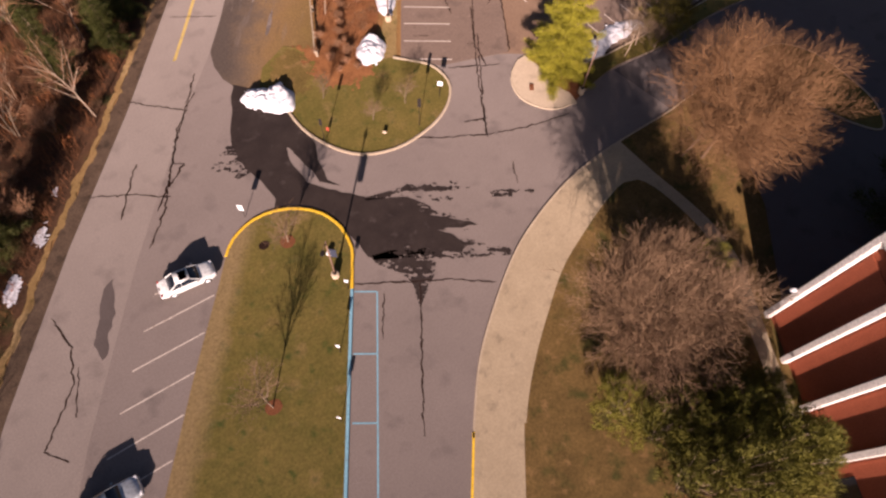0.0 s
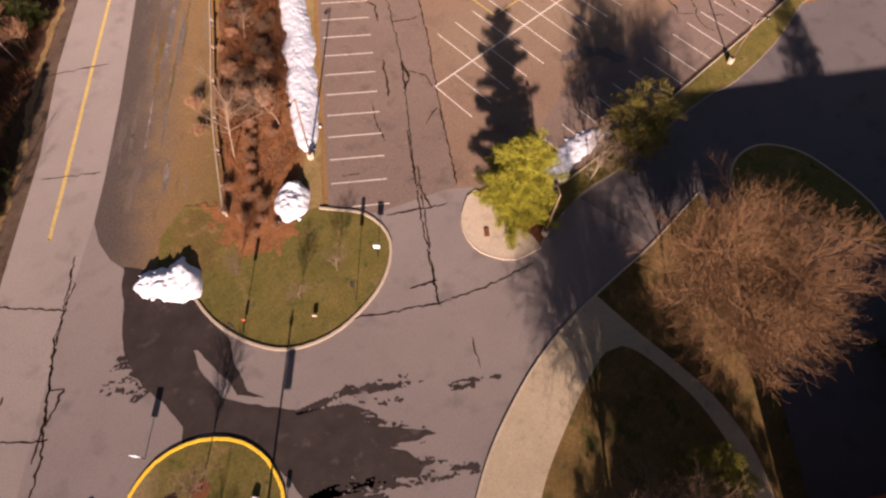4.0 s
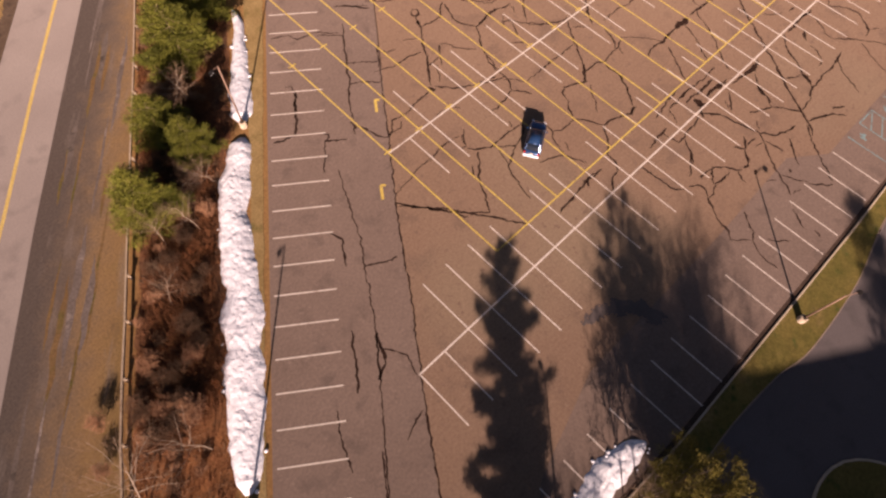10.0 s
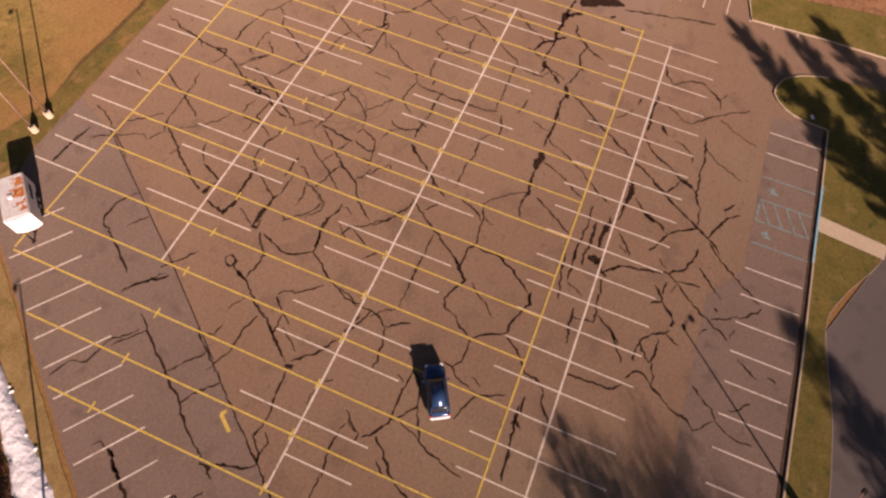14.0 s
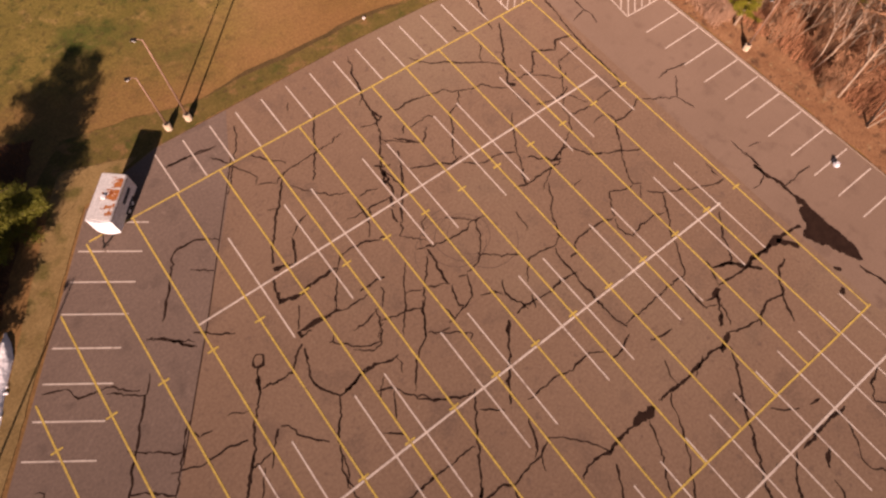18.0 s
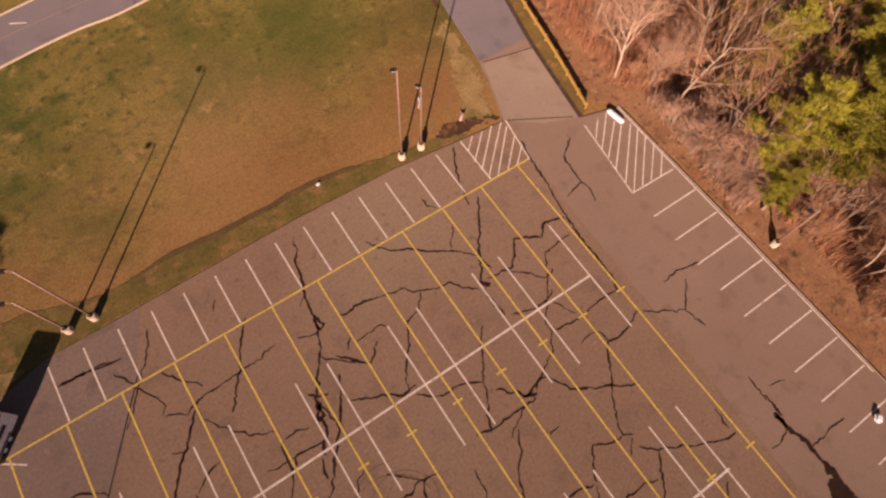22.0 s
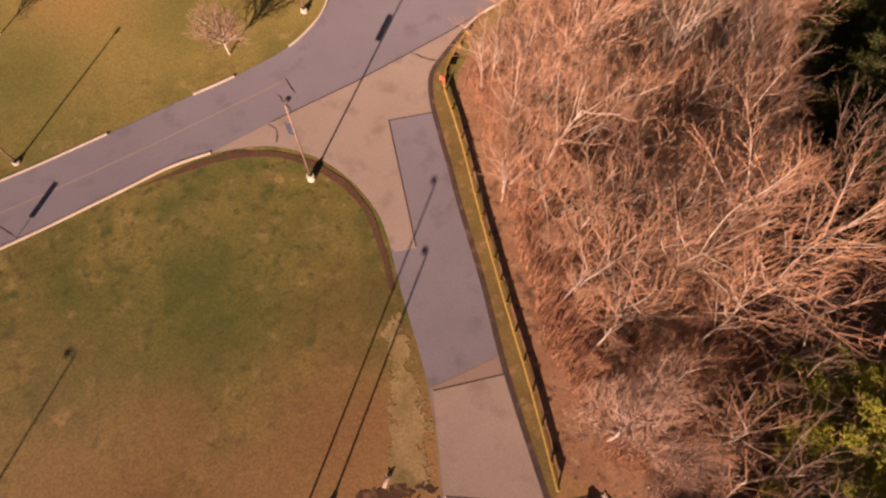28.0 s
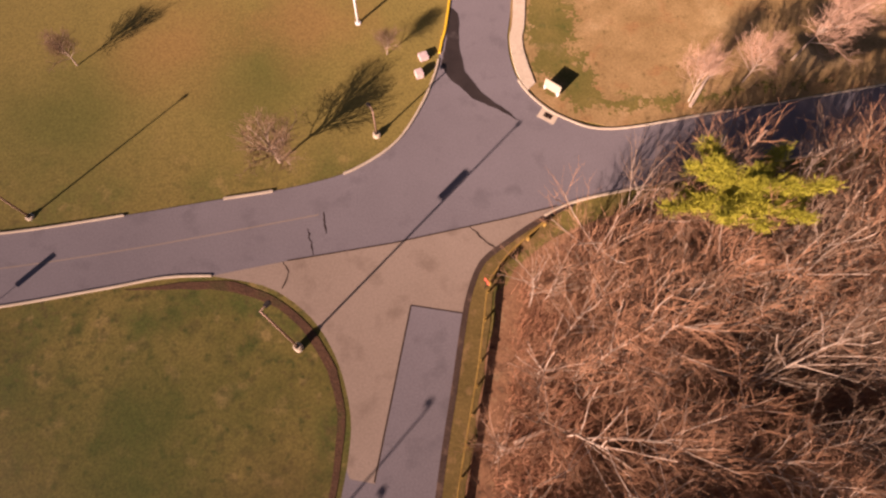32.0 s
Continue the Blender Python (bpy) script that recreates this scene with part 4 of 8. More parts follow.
for a, b in (((114.22, 96.11), (112.98, 94.97)), ((115.37, 96.07), (112.74, 93.60)), ((116.45, 96.08), (112.81, 92.53)), ((117.52, 95.98), (113.02, 91.68)), ((117.69, 95.28), (113.69, 91.24)), ((117.67, 94.00), (114.82, 91.22)), ((117.61, 92.78), (115.83, 91.16)), ((125.67, 91.18), (123.98, 89.47)), ((126.82, 91.23), (123.72, 88.25)), ((126.95, 90.15), (123.46, 87.05)), ((127.17, 89.42), (123.36, 85.84)), ((128.04, 89.05), (123.19, 84.27)), ((128.18, 88.17), (123.20, 83.15)), ((128.33, 87.23), (124.30, 83.20)), ((128.49, 86.17), (125.38, 83.20)), ((128.57, 85.11), (126.45, 83.04))):
    stripe("hatch_line", a, b, 0.105, "white_paint")
for x, y in ((60.4, 66.9), (54.0, 58.8)):
    stripe("arrow", (x - 0.5, y - 0.8), (x + 0.4, y + 0.5), 0.28, "yellow_paint", z=0.022)
    stripe("arrow", (x + 0.4, y + 0.5), (x + 0.75, y + 0.2), 0.26, "yellow_paint", z=0.0225)
for k in range(3):
    stripe("crossing_line", (97.0 + 0.5 * k, 18.7 - 1.1 * k), (98.4 + 0.4 * k, 18.1 - 1.1 * k), 0.4, "white_paint", z=0.012)
road_paint = tagged(new("road_paint", sheet_mesh("road_paint", [(6.7, 53.4), (6.9, 53.3), (7.0, 53.5), (6.8, 53.6)], 0.012, "yellow_paint", 0.004)), label="faded wide yellow centre line on asphalt", kind="structure")
for d in (0.0,):
    line = [(6.9 + d, 53.4 - d), (11.0 + d, 58.5 - d), (18.9 + d, 68.6 - d), (27.3 + d, 79.2 - d), (37.2 + d, 92.4 - d), (65 + d, 128.5 - d)]
    for a, b in zip(line, line[1:]):
        stripe("centre_line", a, b, 0.34, "road_yellow", road_paint, 0.012)
far_line = curve_through([(45, 125), (82.6, 131.2), (93.3, 131.6), (106, 133.2), (119.3, 135.4)], 4)
for a, b in zip(far_line, far_line[1:]):
    stripe("centre_line", a, b, 0.10, "apron", road_paint, 0.009)
stripe("road_mark", (82.5, 132.6), (84.0, 131.8), 0.16, "white_paint", road_paint, 0.0095)
for k in range(6):
    a, b = Vector((-2.6 - 2.2 * k, 26.1 - 2.58 * k)), Vector((-8.8 - 2.15 * k, 26.6 - 2.6 * k))
    stripe("angled_bay_line", a, b, 0.12, "white_paint", road_paint, 0.012)
stripe("angled_bay_line", (-5.2, 28.8), (-6.6, 29.2), 0.12, "white_paint", road_paint, 0.012)
bay = [Vector((7.3, 19.1)), Vector((8.9, 17.9))]
for k in range(5):
    d = Vector((-3.2, -4.65)) * k
    stripe("accessible_bay_line", bay[0] + d, bay[1] + d, 0.13, "blue_paint", road_paint, 0.006)
    if k < 4:
        stripe("accessible_bay_line", bay[1] + d, bay[1] + d + Vector((-3.2, -4.65)), 0.13, "blue_paint", road_paint, 0.0065)


# ---- cracks and stains ----
crack_rng = random.Random(3)
HAIR_V, HAIR_F = [], []


def crack(width, *pts):
    """One dark, jagged, tar-filled crack through a few plan points."""
    line = []
    for i, ((ax, ay), (bx, by)) in enumerate(zip(pts, pts[1:])):
        m = max(1, int(math.hypot(bx - ax, by - ay) / 0.25))
        for j in range(m):
            line.append((ax + (bx - ax) * j / m, ay + (by - ay) * j / m))
    line.append(pts[-1])
    verts, faces, n = [], [], len(line)
    for i, (x, y) in enumerate(line):
        (ax, ay), (bx, by) = line[max(i - 1, 0)], line[min(i + 1, n - 1)]
        k = math.hypot(bx - ax, by - ay) or 1.0
        nx, ny = -(by - ay) / k, (bx - ax) / k
        sx = 0.12 * noise.noise(Vector((x * 0.8, y * 0.8, 4))) + 0.15 * noise.noise(Vector((x * 2.3, y * 2.3, 7))) + 0.12 * noise.noise(Vector((x * 5, y * 5, 8)))
        sy = 0.12 * noise.noise(Vector((x * 0.8, y * 0.8, 14))) + 0.15 * noise.noise(Vector((x * 2.3, y * 2.3, 17))) + 0.12 * noise.noise(Vector((x * 5, y * 5, 18)))
        w = (0.034 + width * 0.60) * max(0.3, 0.7 + 1.1 * abs(noise.noise(Vector((x * 0.6, y * 0.6, 1)))) + 0.8 * noise.noise(Vector((x * 2.6, y * 2.6, 5)))) * min(1.0, 0.55 + 0.2 * min(i, n - 1 - i))
        verts += [(x + sx + nx * w, y + sy + ny * w, 0.0182), (x + sx - nx * w, y + sy - ny * w, 0.0182)]
    for i in range(n - 1):
        faces.append((2 * i, 2 * i + 1, 2 * i + 3, 2 * i + 2))
    if width < 0.06:
        base = len(HAIR_V)
        HAIR_V.extend(verts)
        HAIR_F.extend(tuple(base + q for q in f) for f in faces)
    else:
        part("crack", mesh_from("crack", verts, faces, "crack"), lot)
    if width >= 0.12 and lot_side(pts[0]):
        for k in range(int(n * 0.25 / 7)):
            x, y = line[crack_rng.randrange(n)]
            a = crack_rng.uniform(0, 6.28)
            way = [(x, y)]
            for j in range(crack_rng.randint(1, 3)):
                a += crack_rng.gauss(0, 0.5)
                d = crack_rng.uniform(0.6, 1.3)
                way.append((way[-1][0] + d * math.cos(a), way[-1][1] + d * math.sin(a)))
            crack(crack_rng.uniform(0.03, 0.06), *way)


def lot_side(p):
    return 64 < p[0] < 113 and 34 < p[1] < 84


# seams of the resurfaced lane, the exit apron and the darker patch
for seam in ([(79.8, 91.9), (70.7, 79.0), (64.2, 70.3)], [(116.9, 131.35), (125.5, 132.55), (135.3, 134.45), (139.5, 135.4)], [(123.95, 114.3), (126.85, 127.15), (131.0, 126.3)], [(120.3, 102.9), (125.8, 101.75)], [(117.95, 95.9), (123.8, 92.7)]):
    for a, b in zip(seam, seam[1:]):
        stripe("seam", a, b, 0.10, "crack", z=0.0182)
crack(0.10, (66.4, 80.5), (69.1, 78.1))
crack(0.06, (66.0, 72.9), (62.8, 68.7), (58.8, 63.1), (53.3, 55.8), (48.0, 47.9), (43.7, 42.1), (40.0, 36.6), (37.6, 33.1))
crack(0.08, (64.0, 55.7), (61.6, 53.2), (59.8, 50.2), (57.1, 52.8), (54.1, 56.9))
crack(0.09, (54.2, 56.5), (57.2, 53.1), (59.6, 49.9), (61.4, 47.0))
crack(0.05, (52.6, 63.4), (49.3, 56.4), (44.5, 48.7), (35.2, 36.4), (34.2, 33.1))
crack(0.15, (44.5, 48.7), (43.7, 46.6), (42.0, 45.6))
crack(0.09, (43.2, 50.3), (40.2, 45.9))
crack(0.04, (38.1, 46.2), (37.1, 44.5), (36.0, 41.8))
crack(0.04, (42.9, 41.5), (40.6, 40.7))
crack(0.08, (47.7, 54.0), (50.6, 52.7))
crack(0.04, (30.2, 41.4), (31.7, 40.5))
crack(0.09, (47.7, 58.7), (48.0, 57.3), (46.6, 55.2))
crack(0.04, (34.5, 36.9), (36.0, 35.9))
crack(0.06, (7.8, 50.5), (1.8, 42.7), (-2.5, 36.2), (-5.0, 33.6))
crack(0.05, (12.5, 16.3), (8.0, 10.1), (4.9, 5.6))
crack(0.05, (7.4, 19.8), (10.7, 17.7), (14.9, 14.9), (18.0, 12.2))
crack(0.05, (36.5, 37.5), (30.5, 29.2), (27.9, 25.5))
crack(0.04, (27.1, 28.4), (29.4, 27.2))
crack(0.04, (-7.1, 41.9), (-4.3, 40.2), (-1.2, 37.6))
crack(0.05, (-14.4, 32.3), (-14.0, 29.1), (-15.0, 25.8), (-18.7, 22.1), (-17.6, 20.3))
crack(0.07, (-2.1, 43.1), (-5.8, 37.9))
crack(0.03, (-14.2, 26.9), (-15.9, 23.1))
crack(0.04, (9.3, 17.4), (6.8, 14.1))
crack(0.07, (0.5, 41.1), (1.6, 40.4), (-0.7, 38.7))
crack(0.06, (38.7, 41.4), (33.3, 33.8), (27.9, 25.4))
crack(0.04, (27.2, 28.4), (28.3, 27.7))
crack(0.05, (20.8, 30.2), (24.1, 27.9), (28.4, 25.4), (32.8, 23.6), (36.8, 22.6))
crack(0.08, (44.2, 48.4), (42.2, 45.5))
crack(0.04, (43.8, 47.8), (45.1, 45.7), (44.6, 44.0))
crack(0.04, (30.4, 35.3), (35.6, 32.3))
crack(0.06, (6.5, 48.1), (3.0, 44.6), (-0.8, 38.9), (-2.7, 36.9))
crack(0.04, (0.4, 50.9), (2.5, 48.6), (4.9, 46.2))
crack(0.03, (9.4, 59.8), (13.7, 57.0))
crack(0.03, (15.6, 71.6), (21.2, 69.0))
crack(0.03, (27.9, 21.5), (26.6, 19.2))
crack(0.04, (116.6, 129.0), (117.0, 130.4), (116.5, 131.3))
crack(0.05, (131.9, 133.8), (132.8, 132.8), (134.1, 131.4))
crack(0.04, (118.4, 134.2), (119.0, 131.8))
crack(0.04, (119.6, 135.7), (120.0, 133.6))
crack(0.12, (118.5, 49.7), (119.4, 45.7), (120.3, 42.3), (120.8, 39.4))
crack(0.12, (67.5, 79.5), (69.1, 77.5))
crack(0.15, (55.6, 65.5), (54.9, 66.0), (53.8, 66.9))
crack(0.05, (53.8, 66.9), (54.4, 66.9), (54.5, 67.2), (54.1, 67.9))
crack(0.05, (53.8, 66.9), (52.9, 65.7), (51.4, 64.0))
crack(0.20, (55.4, 73.7), (54.2, 72.1), (53.2, 70.6), (52.0, 69.2))
crack(0.20, (51.9, 69.4), (49.9, 70.0))
crack(0.05, (55.4, 73.7), (55.6, 74.4), (55.1, 74.9))
crack(0.05, (58.0, 81.2), (59.6, 80.6), (60.1, 79.3), (62.1, 78.9), (64.0, 77.1))
crack(0.10, (54.4, 56.1), (55.6, 54.9), (56.7, 53.5), (58.0, 51.3))
crack(0.02, (60.1, 58.4), (57.5, 58.1), (54.6, 57.6))
crack(0.06, (74.3, 94.4), (76.9, 94.2), (79.3, 93.8))
crack(0.11, (72.6, 86.2), (71.7, 86.3), (70.9, 85.8), (70.1, 84.3), (68.7, 82.4), (67.8, 81.1))
crack(0.06, (71.9, 86.2), (73.3, 86.2), (74.9, 85.1))
crack(0.06, (71.6, 83.8), (73.2, 82.7))
crack(0.41, (110.5, 55.8), (112.2, 55.9), (113.7, 55.7))
crack(0.56, (113.5, 55.8), (115.1, 55.8))
crack(0.36, (115.1, 55.8), (117.5, 55.5))
crack(0.16, (107.9, 57.3), (109.4, 56.9), (110.1, 55.8), (111.2, 54.8))
crack(0.16, (113.6, 54.2), (112.5, 53.9), (111.3, 52.7), (110.3, 51.5), (109.6, 50.1))
crack(0.11, (110.7, 52.1), (109.2, 52.5), (107.6, 52.1), (107.0, 51.4))
crack(0.31, (119.2, 62.3), (119.2, 61.0), (119.6, 59.5), (119.6, 57.8))
crack(0.56, (119.6, 57.8), (119.6, 56.3), (119.4, 55.3))
crack(0.06, (119.6, 58.9), (121.2, 59.0), (123.4, 59.0))
crack(0.06, (119.0, 60.9), (117.8, 60.5), (117.0, 60.6))
crack(0.41, (114.4, 55.7), (115.3, 54.8), (115.7, 54.2))
crack(0.36, (115.0, 49.1), (115.7, 49.4))
crack(0.26, (116.5, 51.1), (116.8, 50.4))
crack(0.09, (75.76, 72.89), (74.91, 72.27), (73.96, 71.36), (72.69, 71.51), (71.49, 71.57))
crack(0.08, (71.94, 76.72), (71.09, 77.42), (70.05, 78.43), (69.31, 78.77))
crack(0.12, (72.47, 74.32), (72.85, 73.87), (72.53, 73.22), (71.87, 73.37), (71.95, 73.99), (72.47, 74.32))
crack(0.18, (72.06, 73.21), (71.56, 72.34), (71.07, 71.48), (70.71, 70.98))
crack(0.09, (75.71, 72.57), (75.52, 71.60), (75.02, 70.62), (74.79, 69.76), (75.29, 68.63), (75.99, 67.60))
crack(0.05, (77.59, 71.64), (78.74, 70.54), (80.00, 69.48), (81.13, 69.21))
crack(0.04, (81.91, 70.51), (81.13, 69.97), (80.86, 69.06), (80.11, 68.96), (78.79, 69.99))
crack(0.08, (85.66, 70.08), (84.82, 68.74), (84.00, 67.43), (82.91, 66.77), (81.71, 65.70), (80.83, 64.41))
crack(0.15, (75.99, 67.60), (77.19, 67.85), (78.37, 68.03), (79.47, 68.04), (80.75, 67.54), (81.39, 67.58))
crack(0.09, (78.89, 68.31), (77.50, 67.85), (76.35, 67.63))
crack(0.07, (75.90, 67.55), (75.22, 66.35), (74.26, 65.29))
crack(0.06, (78.32, 66.29), (79.41, 65.71), (80.41, 64.49), (81.47, 63.28), (82.22, 62.49))
crack(0.05, (79.56, 66.82), (78.84, 66.27), (78.21, 65.55))
crack(0.06, (81.23, 67.50), (81.17, 66.89), (80.78, 66.28))
crack(0.06, (77.01, 63.38), (77.82, 62.67), (78.43, 61.85))
crack(0.05, (79.52, 65.47), (78.80, 64.38), (78.22, 63.42))
crack(0.13, (90.42, 64.55), (89.45, 63.39), (88.26, 61.97), (87.10, 60.59), (86.15, 59.14))
crack(0.08, (97.57, 57.57), (96.15, 57.18), (94.71, 56.90))
crack(0.06, (95.09, 57.77), (93.75, 58.48), (91.76, 58.33), (90.35, 58.67), (88.71, 58.61), (87.29, 58.62))
crack(0.10, (100.89, 55.80), (99.41, 55.92), (98.59, 56.26))
crack(0.42, (104.28, 52.78), (102.67, 51.97))
crack(0.07, (104.28, 52.78), (105.59, 52.22), (107.52, 51.95))
crack(0.18, (103.37, 52.31), (101.60, 52.46), (99.98, 52.39), (98.84, 52.21), (97.63, 52.25), (96.77, 52.40))
crack(0.12, (101.06, 52.72), (99.39, 51.89))
crack(0.10, (96.77, 52.40), (95.44, 52.45))
crack(0.45, (95.09, 52.22), (93.37, 52.36), (92.64, 52.36))
crack(0.15, (92.64, 52.36), (91.24, 52.24), (90.02, 52.12))
crack(0.24, (90.27, 52.03), (89.19, 52.12))
crack(0.10, (89.49, 52.22), (87.73, 52.30), (86.95, 51.80))
crack(0.05, (98.28, 54.30), (97.75, 53.20), (97.76, 52.48))
crack(0.07, (96.82, 52.30), (96.04, 51.15), (95.45, 49.78), (94.48, 48.32), (93.34, 46.83), (92.42, 45.72), (91.94, 44.47))
crack(0.06, (93.93, 51.96), (93.43, 50.62), (92.42, 48.86), (91.43, 47.14))
crack(0.13, (103.55, 51.93), (102.57, 50.38), (101.01, 48.40), (99.85, 46.57), (98.51, 44.74), (97.71, 43.66))
crack(0.05, (89.90, 52.08), (88.93, 53.46), (88.07, 54.59), (86.81, 55.55))
crack(0.08, (89.63, 51.13), (88.76, 49.71), (87.85, 48.31), (86.85, 46.90))
crack(0.07, (86.63, 57.78), (86.03, 56.39), (85.10, 55.18))
crack(0.09, (86.81, 55.55), (85.49, 55.05), (83.94, 54.85), (82.46, 54.61))
crack(0.06, (85.49, 55.05), (85.08, 54.05))
crack(0.12, (82.46, 54.61), (82.00, 55.20), (80.98, 55.13), (79.74, 55.18))
crack(0.08, (82.52, 54.47), (82.14, 53.50), (82.44, 52.52), (81.64, 50.88), (80.65, 49.73))
crack(0.10, (84.65, 61.86), (83.68, 60.57), (82.62, 58.97), (81.69, 57.74), (80.79, 56.26), (80.00, 55.28), (78.67, 54.21))
crack(0.07, (84.42, 61.47), (83.20, 62.08), (81.79, 62.86), (80.51, 63.97))
crack(0.04, (83.96, 60.40), (85.51, 59.05))
crack(0.05, (82.02, 58.43), (80.38, 58.57), (78.53, 58.59), (77.08, 58.49))
crack(0.10, (90.96, 45.88), (88.95, 45.86), (86.60, 46.01), (84.08, 46.06))
crack(0.20, (89.28, 45.13), (87.32, 45.12), (86.08, 45.04))
crack(0.28, (89.72, 44.15), (88.04, 44.24), (86.79, 44.16))
crack(0.18, (90.42, 44.06), (88.83, 43.91))
crack(0.45, (85.52, 44.88), (85.56, 43.82), (86.44, 43.53))
crack(0.10, (86.60, 46.01), (84.72, 45.99), (82.64, 45.89))
crack(0.14, (86.25, 45.36), (84.49, 45.12))
crack(0.10, (89.27, 42.93), (88.32, 42.15), (87.28, 41.35))
crack(0.38, (95.39, 43.09), (93.68, 42.94), (92.58, 43.06))
crack(0.14, (92.58, 43.06), (91.17, 43.15), (90.39, 43.39))
crack(0.10, (112.24, 43.51), (110.44, 42.86), (109.49, 42.02))
crack(0.07, (109.49, 42.02), (110.65, 40.51), (111.08, 39.03), (110.15, 37.80), (109.45, 36.88))
crack(0.06, (109.45, 36.88), (110.49, 36.13))
crack(0.22, (109.59, 37.33), (109.16, 36.76))
crack(0.06, (109.30, 36.85), (108.12, 36.64))
crack(0.18, (105.13, 44.88), (106.02, 44.79))
crack(0.05, (102.25, 46.60), (104.12, 45.25))
crack(0.18, (107.19, 43.20), (105.47, 43.24), (103.39, 43.25), (101.81, 43.18))
crack(0.07, (106.52, 42.43), (105.66, 41.02), (104.91, 39.96), (104.92, 39.06), (106.72, 37.30), (107.96, 35.71), (109.31, 33.51))
crack(0.28, (103.43, 41.93), (102.32, 41.20))
crack(0.04, (106.80, 36.41), (105.70, 34.74), (104.70, 32.24))
crack(0.07, (102.12, 40.27), (101.77, 39.32), (100.94, 38.27))
crack(0.10, (100.94, 38.27), (99.89, 38.07))
crack(0.07, (103.70, 37.34), (102.42, 37.22), (101.49, 36.23), (100.66, 35.05), (99.87, 33.22))
crack(0.11, (102.42, 37.22), (100.38, 37.01), (99.22, 37.08))
crack(0.11, (101.33, 43.36), (100.02, 42.46), (98.91, 41.04), (98.37, 39.76), (97.38, 38.70), (96.86, 37.47), (96.37, 36.98))
crack(0.28, (97.52, 38.73), (97.06, 37.50))
crack(0.12, (99.22, 37.08), (97.43, 37.01), (96.05, 36.91), (94.90, 36.36), (92.96, 36.15))
crack(0.13, (97.71, 43.66), (97.18, 42.37), (96.21, 41.29), (95.25, 39.94), (94.24, 38.60), (93.44, 37.34), (92.66, 36.09), (91.89, 34.87), (90.84, 33.62))
crack(0.08, (95.25, 39.94), (96.49, 39.08), (97.38, 38.70))
crack(0.12, (93.59, 42.36), (92.57, 41.55), (91.98, 40.59), (91.52, 39.38), (90.84, 38.69))
crack(0.45, (92.19, 41.19), (91.60, 39.95))
crack(0.10, (90.84, 38.69), (91.70, 37.79), (92.66, 36.09))
crack(0.12, (90.84, 38.69), (89.62, 39.23), (88.43, 39.76))
crack(0.10, (92.00, 35.05), (93.14, 34.56), (94.71, 33.76), (95.78, 32.57))
crack(0.14, (95.59, 34.07), (96.84, 33.29))
crack(0.10, (90.56, 35.69), (89.57, 35.76))
crack(0.08, (73.71, 63.91), (73.49, 62.71), (72.95, 61.37), (73.10, 60.39), (72.78, 59.60), (72.16, 58.78))
crack(0.05, (78.98, 58.67), (77.33, 58.60), (75.57, 58.62), (74.20, 58.52))
crack(0.05, (72.55, 60.38), (73.52, 59.42), (73.96, 58.68))
crack(0.07, (72.16, 58.78), (72.82, 57.89), (73.48, 56.99))
crack(0.06, (72.07, 58.74), (70.98, 58.43), (69.23, 58.26), (68.22, 58.28))
crack(0.09, (80.63, 55.92), (79.48, 55.07), (78.98, 54.18))
crack(0.09, (78.98, 54.18), (77.49, 54.91), (76.56, 55.32), (75.80, 54.85), (75.33, 53.77), (74.68, 52.99), (74.08, 51.88))
crack(0.06, (78.93, 53.62), (78.14, 52.78), (77.45, 51.73), (76.59, 50.89))
crack(0.09, (74.08, 51.88), (74.98, 50.80), (75.74, 49.30))
crack(0.07, (74.08, 51.88), (72.83, 51.74), (71.89, 51.87), (71.27, 52.37))
crack(0.10, (75.74, 49.30), (76.88, 49.20), (78.08, 48.74), (78.93, 48.36), (80.03, 48.47))
crack(0.08, (82.28, 52.19), (81.64, 50.88), (80.69, 49.64), (80.12, 48.92))
crack(0.18, (80.03, 48.73), (78.99, 48.22))
crack(0.10, (75.65, 49.27), (75.01, 48.53), (74.28, 47.53), (73.22, 46.67), (73.05, 45.88), (72.71, 45.28), (72.27, 44.80), (71.13, 44.62), (70.30, 43.78))
crack(0.09, (69.78, 55.23), (68.55, 55.18), (67.52, 55.31), (66.58, 55.27), (65.54, 55.27), (64.51, 55.75), (63.44, 56.67))
crack(0.08, (68.55, 55.43), (68.91, 56.09))
crack(0.07, (69.78, 55.23), (68.95, 54.27), (68.12, 53.91), (67.24, 53.72), (66.25, 54.39), (65.58, 55.19))
crack(0.07, (67.24, 53.72), (66.14, 53.23), (64.97, 52.52), (64.44, 51.68), (64.21, 50.65), (63.91, 49.83), (63.77, 48.62))
crack(0.05, (65.69, 54.61), (65.37, 53.51), (64.97, 52.52))
crack(0.07, (71.43, 53.19), (71.27, 52.37), (70.64, 51.72), (70.35, 50.77), (69.96, 49.63), (70.32, 48.56), (70.85, 47.55))
crack(0.05, (69.96, 49.63), (68.69, 50.35), (67.48, 50.73))
crack(0.06, (71.13, 50.58), (70.64, 49.75))
crack(0.10, (70.42, 46.29), (69.69, 46.32), (68.64, 46.05), (67.28, 46.03), (66.03, 45.82), (64.74, 45.80))
crack(0.08, (71.48, 46.08), (70.04, 46.06), (68.96, 46.39))
crack(0.14, (69.66, 46.40), (68.81, 45.64))
crack(0.10, (84.96, 46.86), (83.49, 46.68), (82.07, 46.51), (80.49, 46.12))
crack(0.08, (82.38, 45.81), (81.58, 44.27))
crack(0.14, (80.27, 44.66), (78.64, 44.53), (76.85, 44.28))
